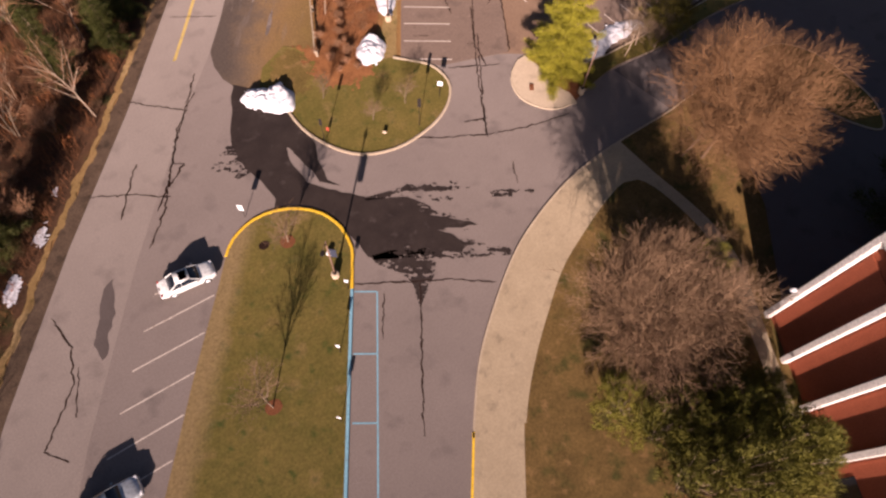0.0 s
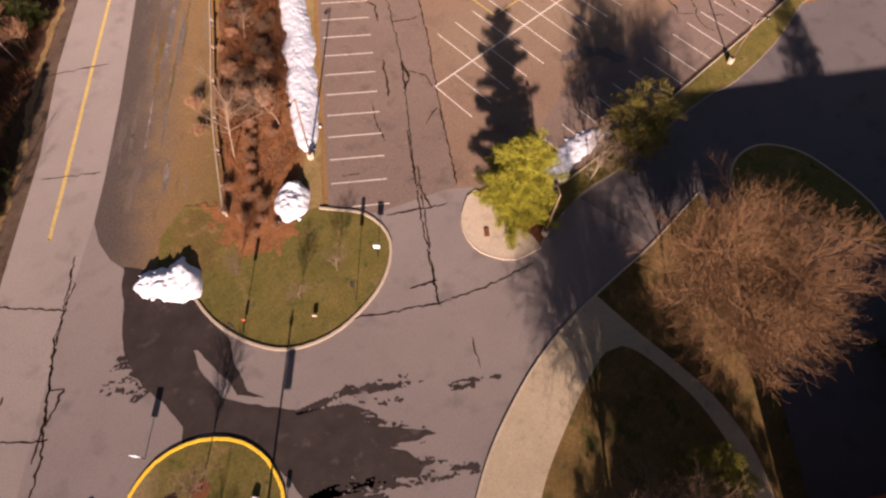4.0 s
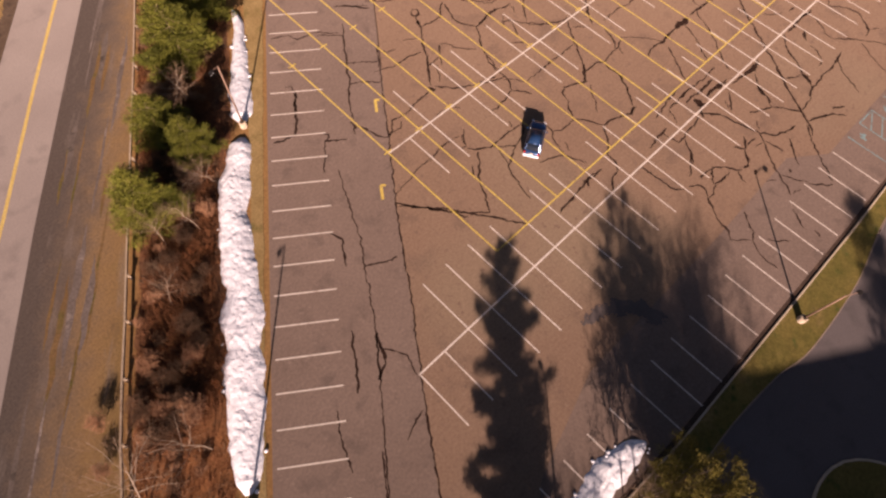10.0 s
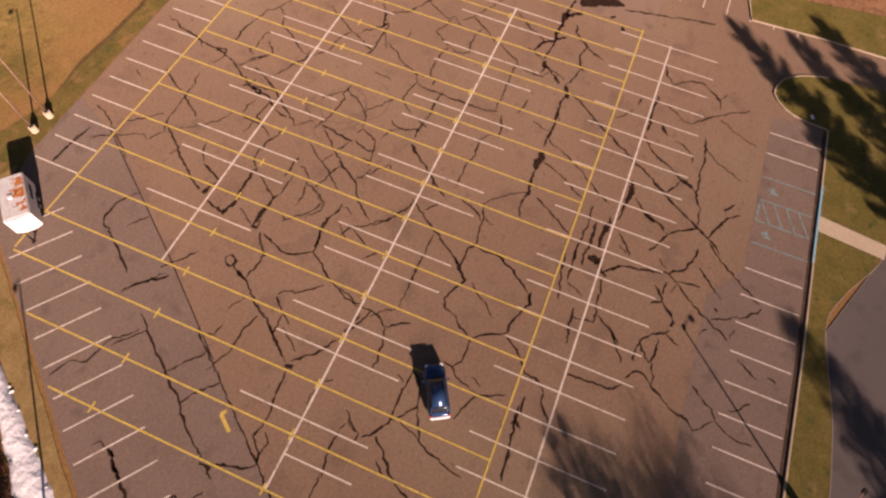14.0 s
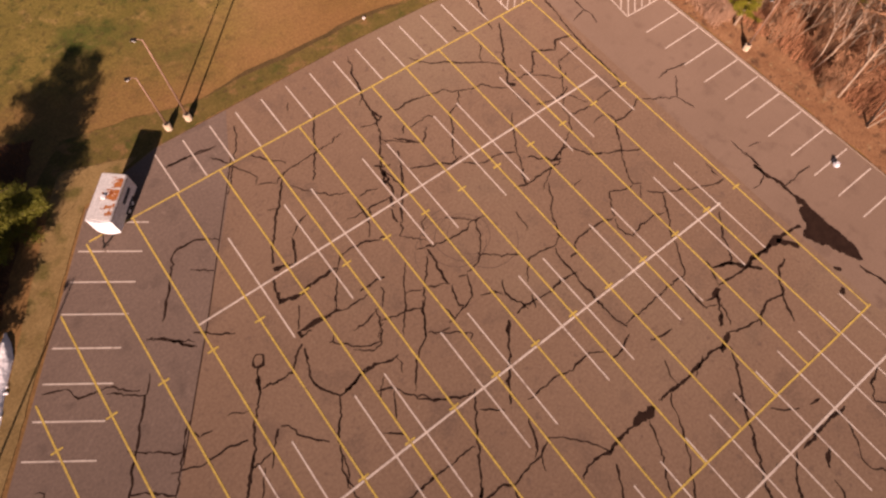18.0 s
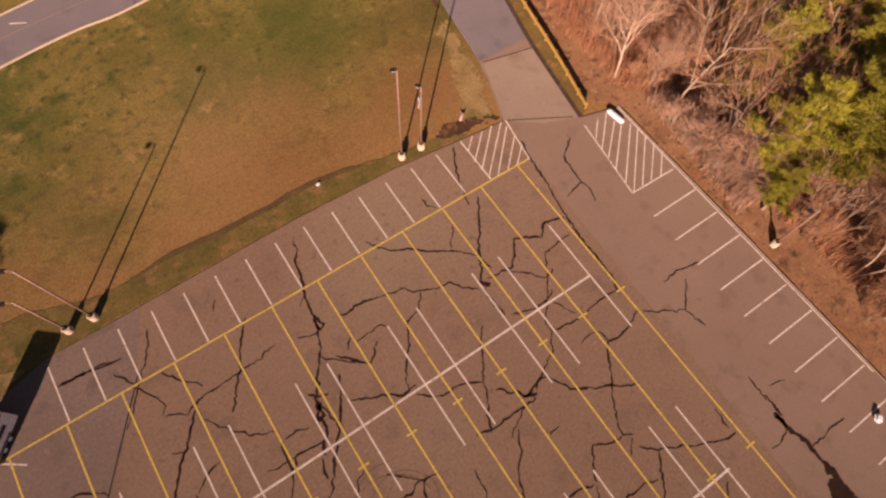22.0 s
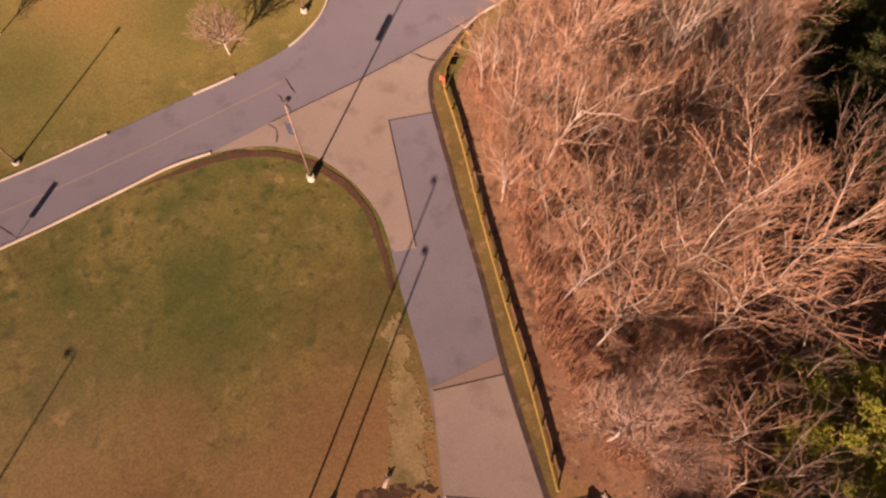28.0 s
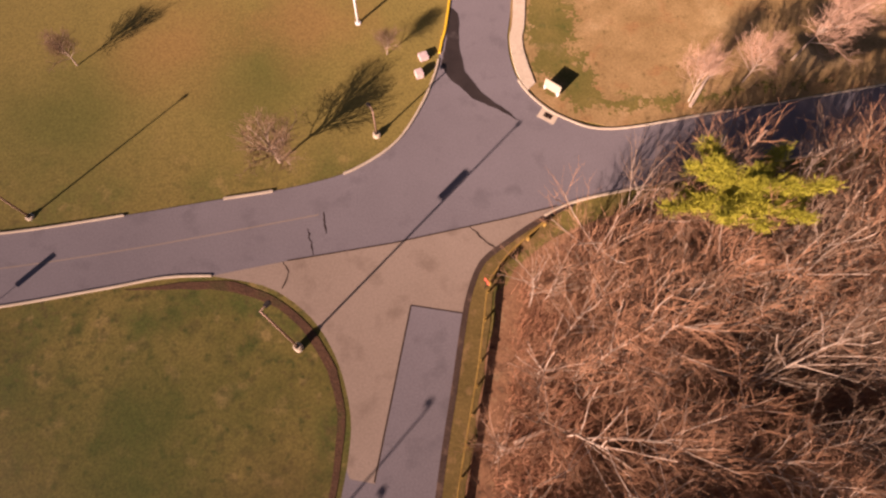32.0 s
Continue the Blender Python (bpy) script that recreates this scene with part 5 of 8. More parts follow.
crack(0.10, (79.52, 44.43), (79.42, 43.64), (79.71, 42.71), (81.06, 42.84), (82.45, 42.96))
crack(0.24, (85.56, 44.09), (84.62, 43.46), (84.28, 42.84))
crack(0.12, (84.57, 43.29), (85.85, 41.78))
crack(0.12, (84.14, 43.17), (82.49, 42.87))
crack(0.10, (80.56, 42.70), (79.71, 41.45), (78.63, 40.17))
crack(0.10, (74.46, 43.55), (74.53, 42.22), (74.63, 41.04), (74.55, 40.06), (75.46, 39.11))
crack(0.06, (64.33, 58.33), (64.04, 57.94), (63.49, 57.08), (62.82, 57.08))
crack(0.05, (63.32, 58.54), (63.95, 58.14))
crack(0.06, (62.38, 54.97), (61.83, 54.24), (61.46, 53.60))
crack(0.09, (69.41, 61.69), (71.37, 61.22), (72.92, 60.56))
crack(0.12, (95.24, 95.90), (94.87, 94.64), (94.28, 93.93), (94.05, 92.63), (93.78, 91.38), (93.39, 90.24), (93.28, 89.28), (93.21, 88.31), (93.02, 87.43), (92.70, 86.52), (91.91, 85.24), (91.15, 84.17), (90.55, 83.02))
crack(0.05, (93.41, 90.58), (92.81, 89.95))
crack(0.18, (93.28, 88.81), (93.64, 87.68), (93.18, 87.32), (92.98, 87.93))
crack(0.05, (91.35, 87.77), (92.50, 87.32), (93.02, 87.23))
crack(0.06, (92.05, 85.47), (92.88, 84.71), (94.13, 83.54))
crack(0.28, (90.27, 82.91), (90.05, 81.85), (89.51, 81.32))
crack(0.12, (91.25, 82.55), (90.50, 82.94), (89.90, 83.47))
crack(0.10, (90.31, 82.27), (90.59, 81.48), (90.66, 80.54), (90.65, 79.66))
crack(0.08, (92.62, 83.48), (92.23, 82.50), (91.42, 81.22), (90.70, 79.91))
crack(0.07, (88.62, 91.54), (87.92, 90.55), (87.15, 89.43), (86.39, 88.03), (85.70, 86.95), (85.14, 86.11), (84.59, 85.28))
crack(0.06, (89.64, 88.20), (88.58, 88.27), (88.07, 87.85), (86.78, 87.96), (86.06, 87.82), (85.12, 87.84), (84.49, 87.65), (83.73, 87.68), (82.92, 87.62), (82.27, 87.34), (81.79, 86.89))
crack(0.05, (81.29, 91.06), (82.07, 90.03), (83.11, 89.01), (83.57, 88.39))
crack(0.06, (81.90, 87.12), (80.91, 87.67), (80.29, 87.92))
crack(0.06, (81.84, 94.98), (81.46, 93.94), (80.62, 92.58), (79.55, 91.13), (78.72, 89.88), (77.63, 88.57))
crack(0.05, (78.34, 92.88), (78.80, 92.26), (79.44, 90.90), (80.26, 89.43), (80.61, 88.59), (80.17, 88.00))
crack(0.05, (74.60, 94.50), (76.42, 94.19), (78.27, 93.87), (79.26, 93.83))
crack(0.07, (82.39, 87.08), (81.43, 85.68), (80.60, 84.81), (80.21, 84.24))
crack(0.06, (82.62, 86.03), (83.78, 84.36), (85.17, 83.12), (86.53, 82.30))
crack(0.06, (87.15, 94.30), (86.68, 93.39))
crack(0.08, (111.97, 96.00), (111.05, 94.27), (110.45, 92.98), (110.08, 91.56), (109.73, 90.17))
crack(0.10, (110.85, 90.47), (110.01, 89.18), (108.95, 87.53), (107.88, 85.95), (107.07, 84.63), (106.41, 83.61))
crack(0.05, (106.48, 93.13), (106.54, 92.28), (107.03, 91.56))
crack(0.05, (107.32, 89.39), (106.00, 87.58))
crack(0.09, (100.24, 92.03), (100.75, 91.09), (101.53, 90.19), (102.95, 89.47), (104.15, 88.44), (105.90, 87.27), (107.47, 85.85), (107.81, 84.14))
crack(0.42, (106.33, 83.67), (106.88, 82.94))
crack(0.10, (106.26, 82.99), (106.15, 82.01), (106.24, 80.89), (106.29, 80.30))
crack(0.10, (107.03, 83.56), (108.27, 83.46), (109.32, 83.27), (110.11, 84.08), (111.10, 85.32), (111.89, 85.02), (113.24, 84.13), (114.30, 85.14), (115.06, 85.03), (116.10, 84.57))
crack(0.05, (109.00, 83.12), (110.01, 82.29), (110.83, 81.23), (111.56, 80.89), (112.25, 81.30))
crack(0.06, (115.56, 83.12), (114.03, 82.98), (112.61, 82.79), (111.74, 81.50), (110.88, 80.25), (110.12, 79.34))
crack(0.07, (106.88, 79.90), (108.07, 79.52), (109.51, 79.25), (110.12, 79.34), (110.99, 79.82))
crack(0.10, (117.72, 93.11), (117.42, 91.37), (117.22, 89.35), (116.81, 87.11), (116.41, 84.93), (116.23, 83.07), (116.06, 81.24), (116.11, 79.32), (115.82, 77.44), (115.56, 76.39))
crack(0.07, (122.01, 91.01), (120.21, 89.53), (119.83, 87.62), (119.70, 86.61), (120.08, 85.77), (119.62, 84.42))
crack(0.05, (119.70, 86.61), (117.75, 86.07))
crack(0.07, (105.84, 83.28), (104.77, 84.00), (104.20, 84.96), (102.85, 85.29), (101.19, 86.05), (100.45, 86.76), (99.34, 86.94), (98.34, 87.26), (96.77, 87.62), (95.48, 87.46), (95.01, 87.64))
crack(0.07, (101.70, 85.70), (100.70, 84.63), (99.38, 84.14), (98.71, 82.92), (97.93, 81.80), (97.05, 80.79), (96.55, 79.56))
crack(0.06, (97.74, 84.57), (97.49, 85.08), (96.57, 85.03), (95.65, 84.98), (95.02, 85.08))
crack(0.05, (94.84, 85.53), (94.17, 84.67))
crack(0.08, (93.02, 84.93), (93.91, 84.08), (94.53, 83.27), (95.28, 82.82), (95.94, 83.47), (96.39, 84.15))
crack(0.07, (104.32, 80.47), (103.34, 79.45), (102.55, 78.02), (101.69, 76.68), (101.42, 75.93), (101.06, 75.24))
crack(0.06, (110.12, 79.34), (108.86, 78.09), (108.55, 76.93), (107.77, 75.79), (106.74, 75.18), (105.30, 74.23))
crack(0.05, (115.54, 76.76), (113.85, 76.82), (112.48, 76.83), (111.59, 76.59), (110.36, 76.73), (108.87, 76.92))
crack(0.05, (110.33, 79.19), (110.67, 78.26), (111.36, 77.10))
crack(0.07, (115.83, 74.43), (114.19, 73.80), (112.97, 73.61), (112.03, 73.70), (111.21, 72.80), (110.31, 71.46), (109.53, 70.40))
crack(0.04, (110.08, 74.89), (111.27, 75.09), (112.09, 74.88), (112.15, 73.82))
crack(0.09, (92.15, 81.32), (93.45, 80.74), (94.71, 80.07), (95.94, 79.35), (97.08, 79.32))
crack(0.07, (96.72, 78.82), (97.84, 77.93), (99.04, 77.55), (100.04, 77.68), (100.90, 77.22), (101.69, 76.68))
crack(0.18, (103.64, 74.11), (104.60, 73.76))
crack(0.10, (102.17, 75.73), (103.20, 74.71), (103.84, 73.97), (105.10, 74.36), (106.05, 74.36), (106.48, 73.74), (107.04, 72.54), (108.76, 71.56), (110.48, 70.58), (111.77, 69.82))
crack(0.22, (105.64, 74.63), (104.77, 73.96))
crack(0.06, (116.17, 74.20), (119.15, 72.27), (121.19, 74.21))
crack(0.06, (119.15, 72.27), (119.72, 70.34))
crack(0.06, (119.34, 75.08), (121.01, 75.29), (124.12, 74.56))
crack(0.07, (79.68, 85.16), (80.42, 84.65))
crack(0.10, (82.02, 86.44), (80.99, 85.40), (80.14, 84.29), (79.20, 83.00), (78.26, 81.77), (77.32, 80.33))
crack(0.28, (75.95, 77.07), (76.91, 76.73), (77.77, 76.62))
crack(0.16, (76.76, 79.20), (76.49, 77.90), (76.18, 76.90))
crack(0.32, (77.27, 79.76), (77.92, 79.66), (78.37, 79.61))
crack(0.10, (80.08, 81.58), (79.46, 79.89), (78.99, 79.17), (78.27, 79.42))
crack(0.05, (82.41, 82.73), (81.43, 82.56), (80.86, 82.13), (80.26, 81.45))
crack(0.20, (77.77, 76.62), (78.53, 76.73), (79.29, 76.84), (80.25, 76.88), (81.21, 76.87), (81.66, 76.81))
crack(0.18, (81.08, 76.46), (81.62, 76.74))
crack(0.10, (81.70, 76.89), (82.25, 77.43), (82.82, 77.57), (83.61, 77.65), (84.97, 77.40), (86.39, 76.80), (86.93, 76.42))
crack(0.09, (81.25, 76.34), (80.48, 75.13), (79.80, 74.14), (79.54, 73.85))
crack(0.26, (79.34, 73.89), (79.79, 73.44))
crack(0.22, (79.45, 73.67), (78.54, 73.70), (77.49, 73.87), (76.56, 73.82), (76.06, 73.72))
crack(0.38, (75.98, 74.00), (75.89, 73.38))
crack(0.14, (75.94, 73.48), (77.05, 73.48))
crack(0.09, (79.79, 73.44), (80.39, 73.26), (81.13, 73.32), (81.80, 73.24), (82.51, 73.23))
crack(0.09, (81.93, 73.88), (82.88, 73.85), (83.61, 73.85), (84.21, 73.78))
crack(0.24, (84.07, 73.88), (84.39, 73.75))
crack(0.06, (77.21, 75.71), (76.70, 74.88), (76.23, 74.05))
crack(0.08, (86.62, 81.55), (86.40, 80.55), (86.52, 79.34), (85.94, 78.36), (85.44, 77.61))
crack(0.07, (86.40, 79.14), (87.26, 79.96), (88.25, 79.85), (89.48, 79.70))
crack(0.06, (84.82, 80.23), (85.97, 79.99), (86.88, 79.94))
crack(0.28, (90.24, 82.32), (90.15, 81.48), (89.58, 81.16))
crack(0.12, (89.95, 81.32), (89.74, 80.28), (89.51, 79.56))
crack(0.32, (89.24, 79.74), (88.75, 78.94))
crack(0.12, (88.62, 78.74), (88.24, 77.87), (88.26, 77.31))
crack(0.10, (91.68, 81.64), (91.04, 80.27), (90.37, 79.56), (89.62, 78.63), (89.00, 77.64), (88.16, 76.55), (87.54, 76.16))
crack(0.06, (88.80, 81.21), (87.92, 81.52), (86.93, 81.45))
crack(0.05, (87.54, 76.16), (88.33, 75.35), (89.30, 74.41))
crack(0.20, (88.76, 73.99), (89.35, 73.69))
crack(0.10, (88.10, 74.18), (88.71, 73.91))
crack(0.16, (88.82, 73.68), (88.77, 72.66))
crack(0.13, (88.77, 72.66), (88.47, 71.58), (88.29, 70.70), (88.36, 69.90))
crack(0.07, (89.23, 73.66), (90.26, 73.48), (91.73, 73.27), (92.72, 73.14), (93.48, 73.44), (95.00, 73.23))
crack(0.07, (92.02, 75.28), (92.58, 74.50), (93.61, 73.62))
crack(0.09, (93.78, 73.23), (93.25, 71.96), (92.48, 70.89), (91.67, 70.14), (90.95, 69.87), (90.05, 69.72))
crack(0.06, (89.24, 74.72), (89.87, 75.93), (90.61, 76.41))
crack(0.07, (88.39, 73.19), (87.59, 72.20), (86.69, 71.06))
crack(0.10, (90.05, 69.72), (89.46, 69.99))
crack(0.08, (90.16, 69.65), (89.71, 68.71), (89.13, 67.89), (88.26, 67.53), (87.63, 67.50), (86.86, 67.32))
crack(0.06, (86.51, 70.94), (87.42, 70.40), (88.26, 70.12))
crack(0.08, (88.47, 69.68), (87.96, 68.71), (87.75, 67.89), (88.54, 67.57))
crack(0.06, (92.04, 70.66), (93.07, 69.84), (94.07, 68.99), (95.23, 68.35))
crack(0.05, (89.86, 67.62), (91.02, 67.06), (91.42, 66.54))
crack(0.08, (92.15, 67.51), (91.65, 66.63), (91.70, 65.86), (92.15, 65.06), (92.31, 64.23))
crack(0.06, (86.52, 73.71), (85.67, 72.76), (84.85, 71.60), (84.21, 70.59), (83.49, 69.67), (82.69, 68.62))
crack(0.05, (84.91, 71.56), (86.23, 70.89))
crack(0.07, (86.51, 70.94), (85.79, 69.97), (85.11, 69.01), (84.42, 68.10), (83.75, 67.20))
crack(0.06, (83.68, 73.15), (83.37, 72.39), (82.75, 71.61))
crack(0.07, (82.14, 71.79), (81.92, 71.01), (81.62, 70.28), (80.95, 69.16))
crack(0.06, (81.92, 70.77), (83.15, 70.29), (84.20, 70.03), (85.43, 69.65))
crack(0.06, (79.60, 71.46), (80.46, 71.33), (81.51, 71.53), (82.31, 71.68))
crack(0.06, (84.38, 67.66), (85.34, 66.90), (86.34, 66.20), (87.28, 65.41))
crack(0.08, (87.34, 65.36), (86.79, 65.07))
crack(0.05, (86.09, 66.93), (85.32, 67.01))
crack(0.09, (86.79, 68.32), (86.86, 67.32), (86.31, 67.24))
crack(0.07, (90.25, 64.49), (89.50, 63.62))
crack(0.06, (78.45, 72.27), (77.81, 71.36))
crack(0.07, (101.06, 75.24), (100.21, 74.00), (100.07, 73.21))
crack(0.09, (98.90, 73.83), (100.10, 73.48), (101.34, 73.53), (102.53, 73.51), (103.71, 73.44), (104.43, 73.56))
crack(0.06, (103.35, 73.38), (101.96, 72.81), (101.07, 72.23))
crack(0.07, (101.85, 72.29), (101.00, 71.11), (100.10, 70.00), (99.45, 68.78), (99.02, 67.97), (99.07, 67.13))
crack(0.05, (103.63, 70.77), (104.54, 70.75))
crack(0.05, (97.39, 71.87), (97.24, 70.57), (97.01, 69.91))
crack(0.07, (93.89, 66.06), (94.53, 66.87), (95.25, 67.66), (96.37, 67.67), (97.37, 67.50), (98.06, 67.29))
crack(0.06, (98.06, 67.29), (98.99, 67.73))
crack(0.08, (97.92, 67.12), (97.55, 66.33), (97.54, 65.29), (97.54, 64.28), (97.53, 63.28), (97.44, 61.86), (97.52, 60.36), (97.55, 59.15), (97.85, 58.25))
crack(0.08, (98.31, 65.54), (99.09, 65.78), (99.66, 66.45), (100.65, 66.58), (101.84, 66.58), (103.04, 66.58), (104.14, 66.10))
crack(0.08, (105.79, 68.41), (104.97, 67.23), (104.41, 66.20))
crack(0.06, (105.79, 68.41), (106.71, 67.90), (107.95, 67.52))
crack(0.06, (104.32, 65.97), (103.78, 65.24), (103.80, 64.40), (104.27, 63.92), (105.12, 64.04), (105.74, 64.17), (107.23, 64.09), (108.32, 63.90))
crack(0.08, (109.53, 70.40), (108.53, 68.62), (108.12, 67.70), (108.71, 67.30))
crack(0.06, (108.54, 67.12), (107.77, 66.17))
crack(0.08, (109.78, 65.38), (109.12, 64.38), (108.30, 63.23), (107.43, 62.17), (106.94, 61.42))
crack(0.08, (107.05, 61.34), (106.37, 60.22), (105.66, 59.15), (105.20, 58.45))
crack(0.18, (104.88, 58.57), (104.90, 58.16))
crack(0.07, (105.20, 58.45), (103.96, 58.56), (102.67, 58.46), (101.54, 58.52), (100.29, 58.42), (98.89, 58.45), (97.98, 58.39))
crack(0.10, (104.75, 58.01), (104.47, 56.96), (104.35, 55.97), (104.40, 55.32))
crack(0.07, (108.68, 66.25), (109.78, 65.38), (111.32, 64.62), (112.57, 63.88), (113.97, 63.28), (114.91, 62.87), (115.68, 62.82))
crack(0.10, (115.53, 65.07), (115.36, 64.26), (115.31, 63.38))
crack(0.08, (112.58, 60.85), (111.62, 59.83), (110.94, 59.21), (110.55, 58.12), (109.78, 57.07), (109.43, 56.64))
crack(0.08, (107.75, 57.44), (108.70, 57.14), (109.53, 56.72), (110.28, 55.94), (111.23, 54.77))
crack(0.08, (107.86, 58.14), (107.44, 57.15), (106.87, 56.03))
crack(0.08, (106.87, 56.03), (108.57, 55.85), (110.30, 55.67), (111.51, 55.87))
crack(0.38, (111.51, 55.87), (112.57, 55.93))
crack(0.28, (112.57, 55.93), (113.83, 55.85))
crack(0.34, (106.72, 55.89), (105.76, 55.57))
crack(0.14, (105.76, 55.57), (104.94, 55.66))
crack(0.14, (106.35, 55.66), (105.52, 54.77), (104.82, 53.84))
crack(0.34, (105.01, 54.18), (104.20, 53.43))
crack(0.10, (105.85, 54.79), (105.61, 54.00), (104.91, 53.08))
crack(0.07, (104.65, 55.38), (105.41, 54.95))
crack(0.09, (119.55, 65.50), (119.56, 64.21), (119.36, 63.39))
crack(0.10, (119.56, 63.89), (119.57, 62.62), (119.58, 61.68))
crack(0.30, (119.09, 62.20), (119.19, 61.03))
crack(0.04, (120.38, 63.97), (121.84, 63.62))
crack(0.15, (91.21, 64.52), (92.38, 64.66), (93.31, 64.49))
crack(0.08, (93.31, 64.49), (94.55, 64.36), (95.64, 64.34), (96.87, 64.49), (97.85, 64.31))
crack(0.06, (93.51, 65.09), (93.12, 64.39), (92.82, 63.87))
crack(0.20, (71.89, 72.93), (71.42, 72.25), (71.29, 71.62))
crack(0.10, (71.85, 71.68), (72.84, 71.44))
crack(0.12, (70.90, 71.21), (70.13, 70.36), (69.50, 69.27), (68.85, 68.24), (68.18, 67.31), (67.48, 66.48), (66.63, 65.47), (66.35, 64.94))
crack(0.45, (66.15, 64.83), (66.18, 64.17))
crack(0.10, (66.53, 64.53), (67.17, 63.86), (67.96, 62.99), (68.65, 62.59), (69.53, 62.01))
crack(0.08, (65.80, 64.47), (64.86, 64.35), (63.91, 64.30), (63.06, 64.06), (62.14, 64.02))
crack(0.16, (63.06, 64.06), (62.37, 64.01))
crack(0.07, (62.14, 64.02), (61.18, 64.10), (60.23, 64.22), (59.51, 63.30), (58.77, 63.00))
crack(0.08, (58.70, 62.96), (58.03, 63.75), (57.80, 64.81), (57.72, 65.49))
crack(0.06, (60.96, 63.57), (60.32, 62.96), (59.58, 63.15), (58.90, 63.22))
crack(0.06, (66.23, 80.52), (67.40, 79.40), (68.92, 77.65))
crack(0.08, (65.21, 77.82), (64.00, 76.29), (63.05, 74.92), (62.15, 73.49), (61.20, 72.30), (60.53, 71.07), (59.89, 70.38), (58.81, 69.15), (57.76, 67.46), (57.38, 66.82))
crack(0.05, (61.95, 78.41), (63.02, 77.59), (64.25, 76.58))
crack(0.06, (61.33, 73.70), (62.50, 72.68), (63.50, 71.78), (64.45, 71.09))
crack(0.14, (60.32, 70.78), (61.14, 70.20), (61.77, 69.85), (62.83, 68.74))
crack(0.32, (57.23, 66.86), (57.07, 66.03))
crack(0.14, (56.99, 66.22), (56.44, 65.53))
crack(0.08, (57.31, 65.95), (57.88, 65.11))
crack(0.06, (63.27, 70.32), (64.21, 69.89), (65.17, 69.44), (66.16, 69.53), (67.56, 69.34), (68.70, 68.95))
crack(0.05, (65.78, 72.22), (66.06, 71.33), (67.04, 71.16))
crack(0.05, (68.50, 71.54), (69.94, 70.79))
crack(0.07, (68.00, 67.10), (68.83, 67.05), (69.71, 67.13))
crack(0.07, (70.99, 68.41), (70.36, 67.93), (69.72, 66.86), (69.20, 66.19))
crack(0.06, (71.13, 68.48), (71.83, 67.79), (72.08, 66.84), (72.74, 66.11), (73.55, 65.19))
crack(0.06, (68.76, 66.58), (67.98, 65.34), (67.27, 64.58))
crack(0.07, (75.12, 66.30), (74.36, 65.34), (73.88, 64.43), (73.30, 63.15), (72.85, 61.59))
crack(0.07, (69.75, 61.86), (71.22, 61.57), (72.49, 61.15))
crack(0.05, (63.90, 61.55), (64.72, 61.85), (65.29, 61.65))
crack(0.05, (66.18, 61.28), (66.57, 60.72))
crack(0.07, (59.77, 58.11), (61.55, 58.49), (62.41, 58.55), (63.14, 58.45))
crack(0.06, (64.86, 58.75), (64.26, 57.95), (63.64, 57.25))
crack(0.10, (55.51, 73.79), (54.69, 72.67), (53.89, 71.58))
crack(0.12, (85.26, 42.68), (86.06, 41.30), (86.36, 39.80), (86.77, 38.58), (86.91, 37.57))
crack(0.18, (86.91, 37.57), (87.40, 37.15))
crack(0.10, (87.19, 37.37), (87.83, 36.46), (89.06, 35.92), (90.26, 35.63))
crack(0.08, (86.80, 37.55), (86.29, 36.92), (85.52, 35.99), (84.86, 35.09), (84.26, 34.22), (83.58, 33.20), (83.15, 32.28), (82.68, 31.47))
crack(0.06, (86.36, 36.78), (86.65, 35.70), (86.79, 34.70))
crack(0.06, (86.02, 36.86), (85.06, 37.02))
crack(0.06, (87.96, 38.69), (87.16, 37.99))
crack(0.10, (88.64, 35.06), (87.72, 34.36), (87.03, 33.62), (86.42, 32.85))
crack(0.35, (85.14, 33.13), (85.03, 32.86))
crack(0.18, (85.25, 38.60), (84.65, 37.95), (83.94, 37.59))
crack(0.14, (85.98, 37.63), (84.73, 37.76))
crack(0.28, (83.94, 37.59), (83.15, 36.76), (82.74, 36.42))
crack(0.36, (82.74, 36.42), (81.93, 36.34))
crack(0.12, (83.37, 38.48), (83.94, 37.59))
crack(0.10, (81.62, 36.42), (81.23, 36.69), (80.68, 37.70), (79.89, 38.51), (78.97, 38.78))
crack(0.08, (81.27, 36.60), (80.76, 35.89), (80.57, 35.46))
crack(0.35, (82.58, 35.48), (82.15, 35.20))
crack(0.07, (83.06, 33.50), (82.25, 34.08))
crack(0.05, (83.90, 31.18), (82.97, 31.42))
crack(0.06, (84.10, 33.29), (84.75, 31.81), (85.51, 30.45), (86.77, 29.14))
crack(0.12, (78.97, 38.78), (77.68, 38.70))
crack(0.10, (79.80, 38.73), (78.92, 38.27), (78.21, 37.47), (78.88, 37.14), (80.48, 37.16))
crack(0.08, (78.29, 37.30), (77.17, 36.89), (76.43, 36.86))
crack(0.09, (76.01, 39.01), (76.84, 38.50), (76.94, 37.80), (76.44, 37.06))
crack(0.18, (76.44, 37.06), (75.89, 36.36), (75.63, 35.83))
crack(0.10, (75.63, 35.83), (75.01, 34.99), (74.97, 34.29), (74.67, 33.53), (74.11, 32.96))
crack(0.06, (77.79, 33.69), (76.92, 32.82), (76.34, 31.87), (75.58, 31.41), (74.97, 30.62), (74.67, 29.67), (74.77, 28.35))
crack(0.05, (75.48, 31.63), (74.47, 32.35), (74.11, 32.96))
crack(0.05, (81.47, 30.54), (80.63, 29.46), (80.19, 28.69))
crack(0.06, (80.91, 27.85), (80.62, 27.11))
crack(0.05, (76.70, 30.46), (77.30, 29.64), (78.03, 29.06))
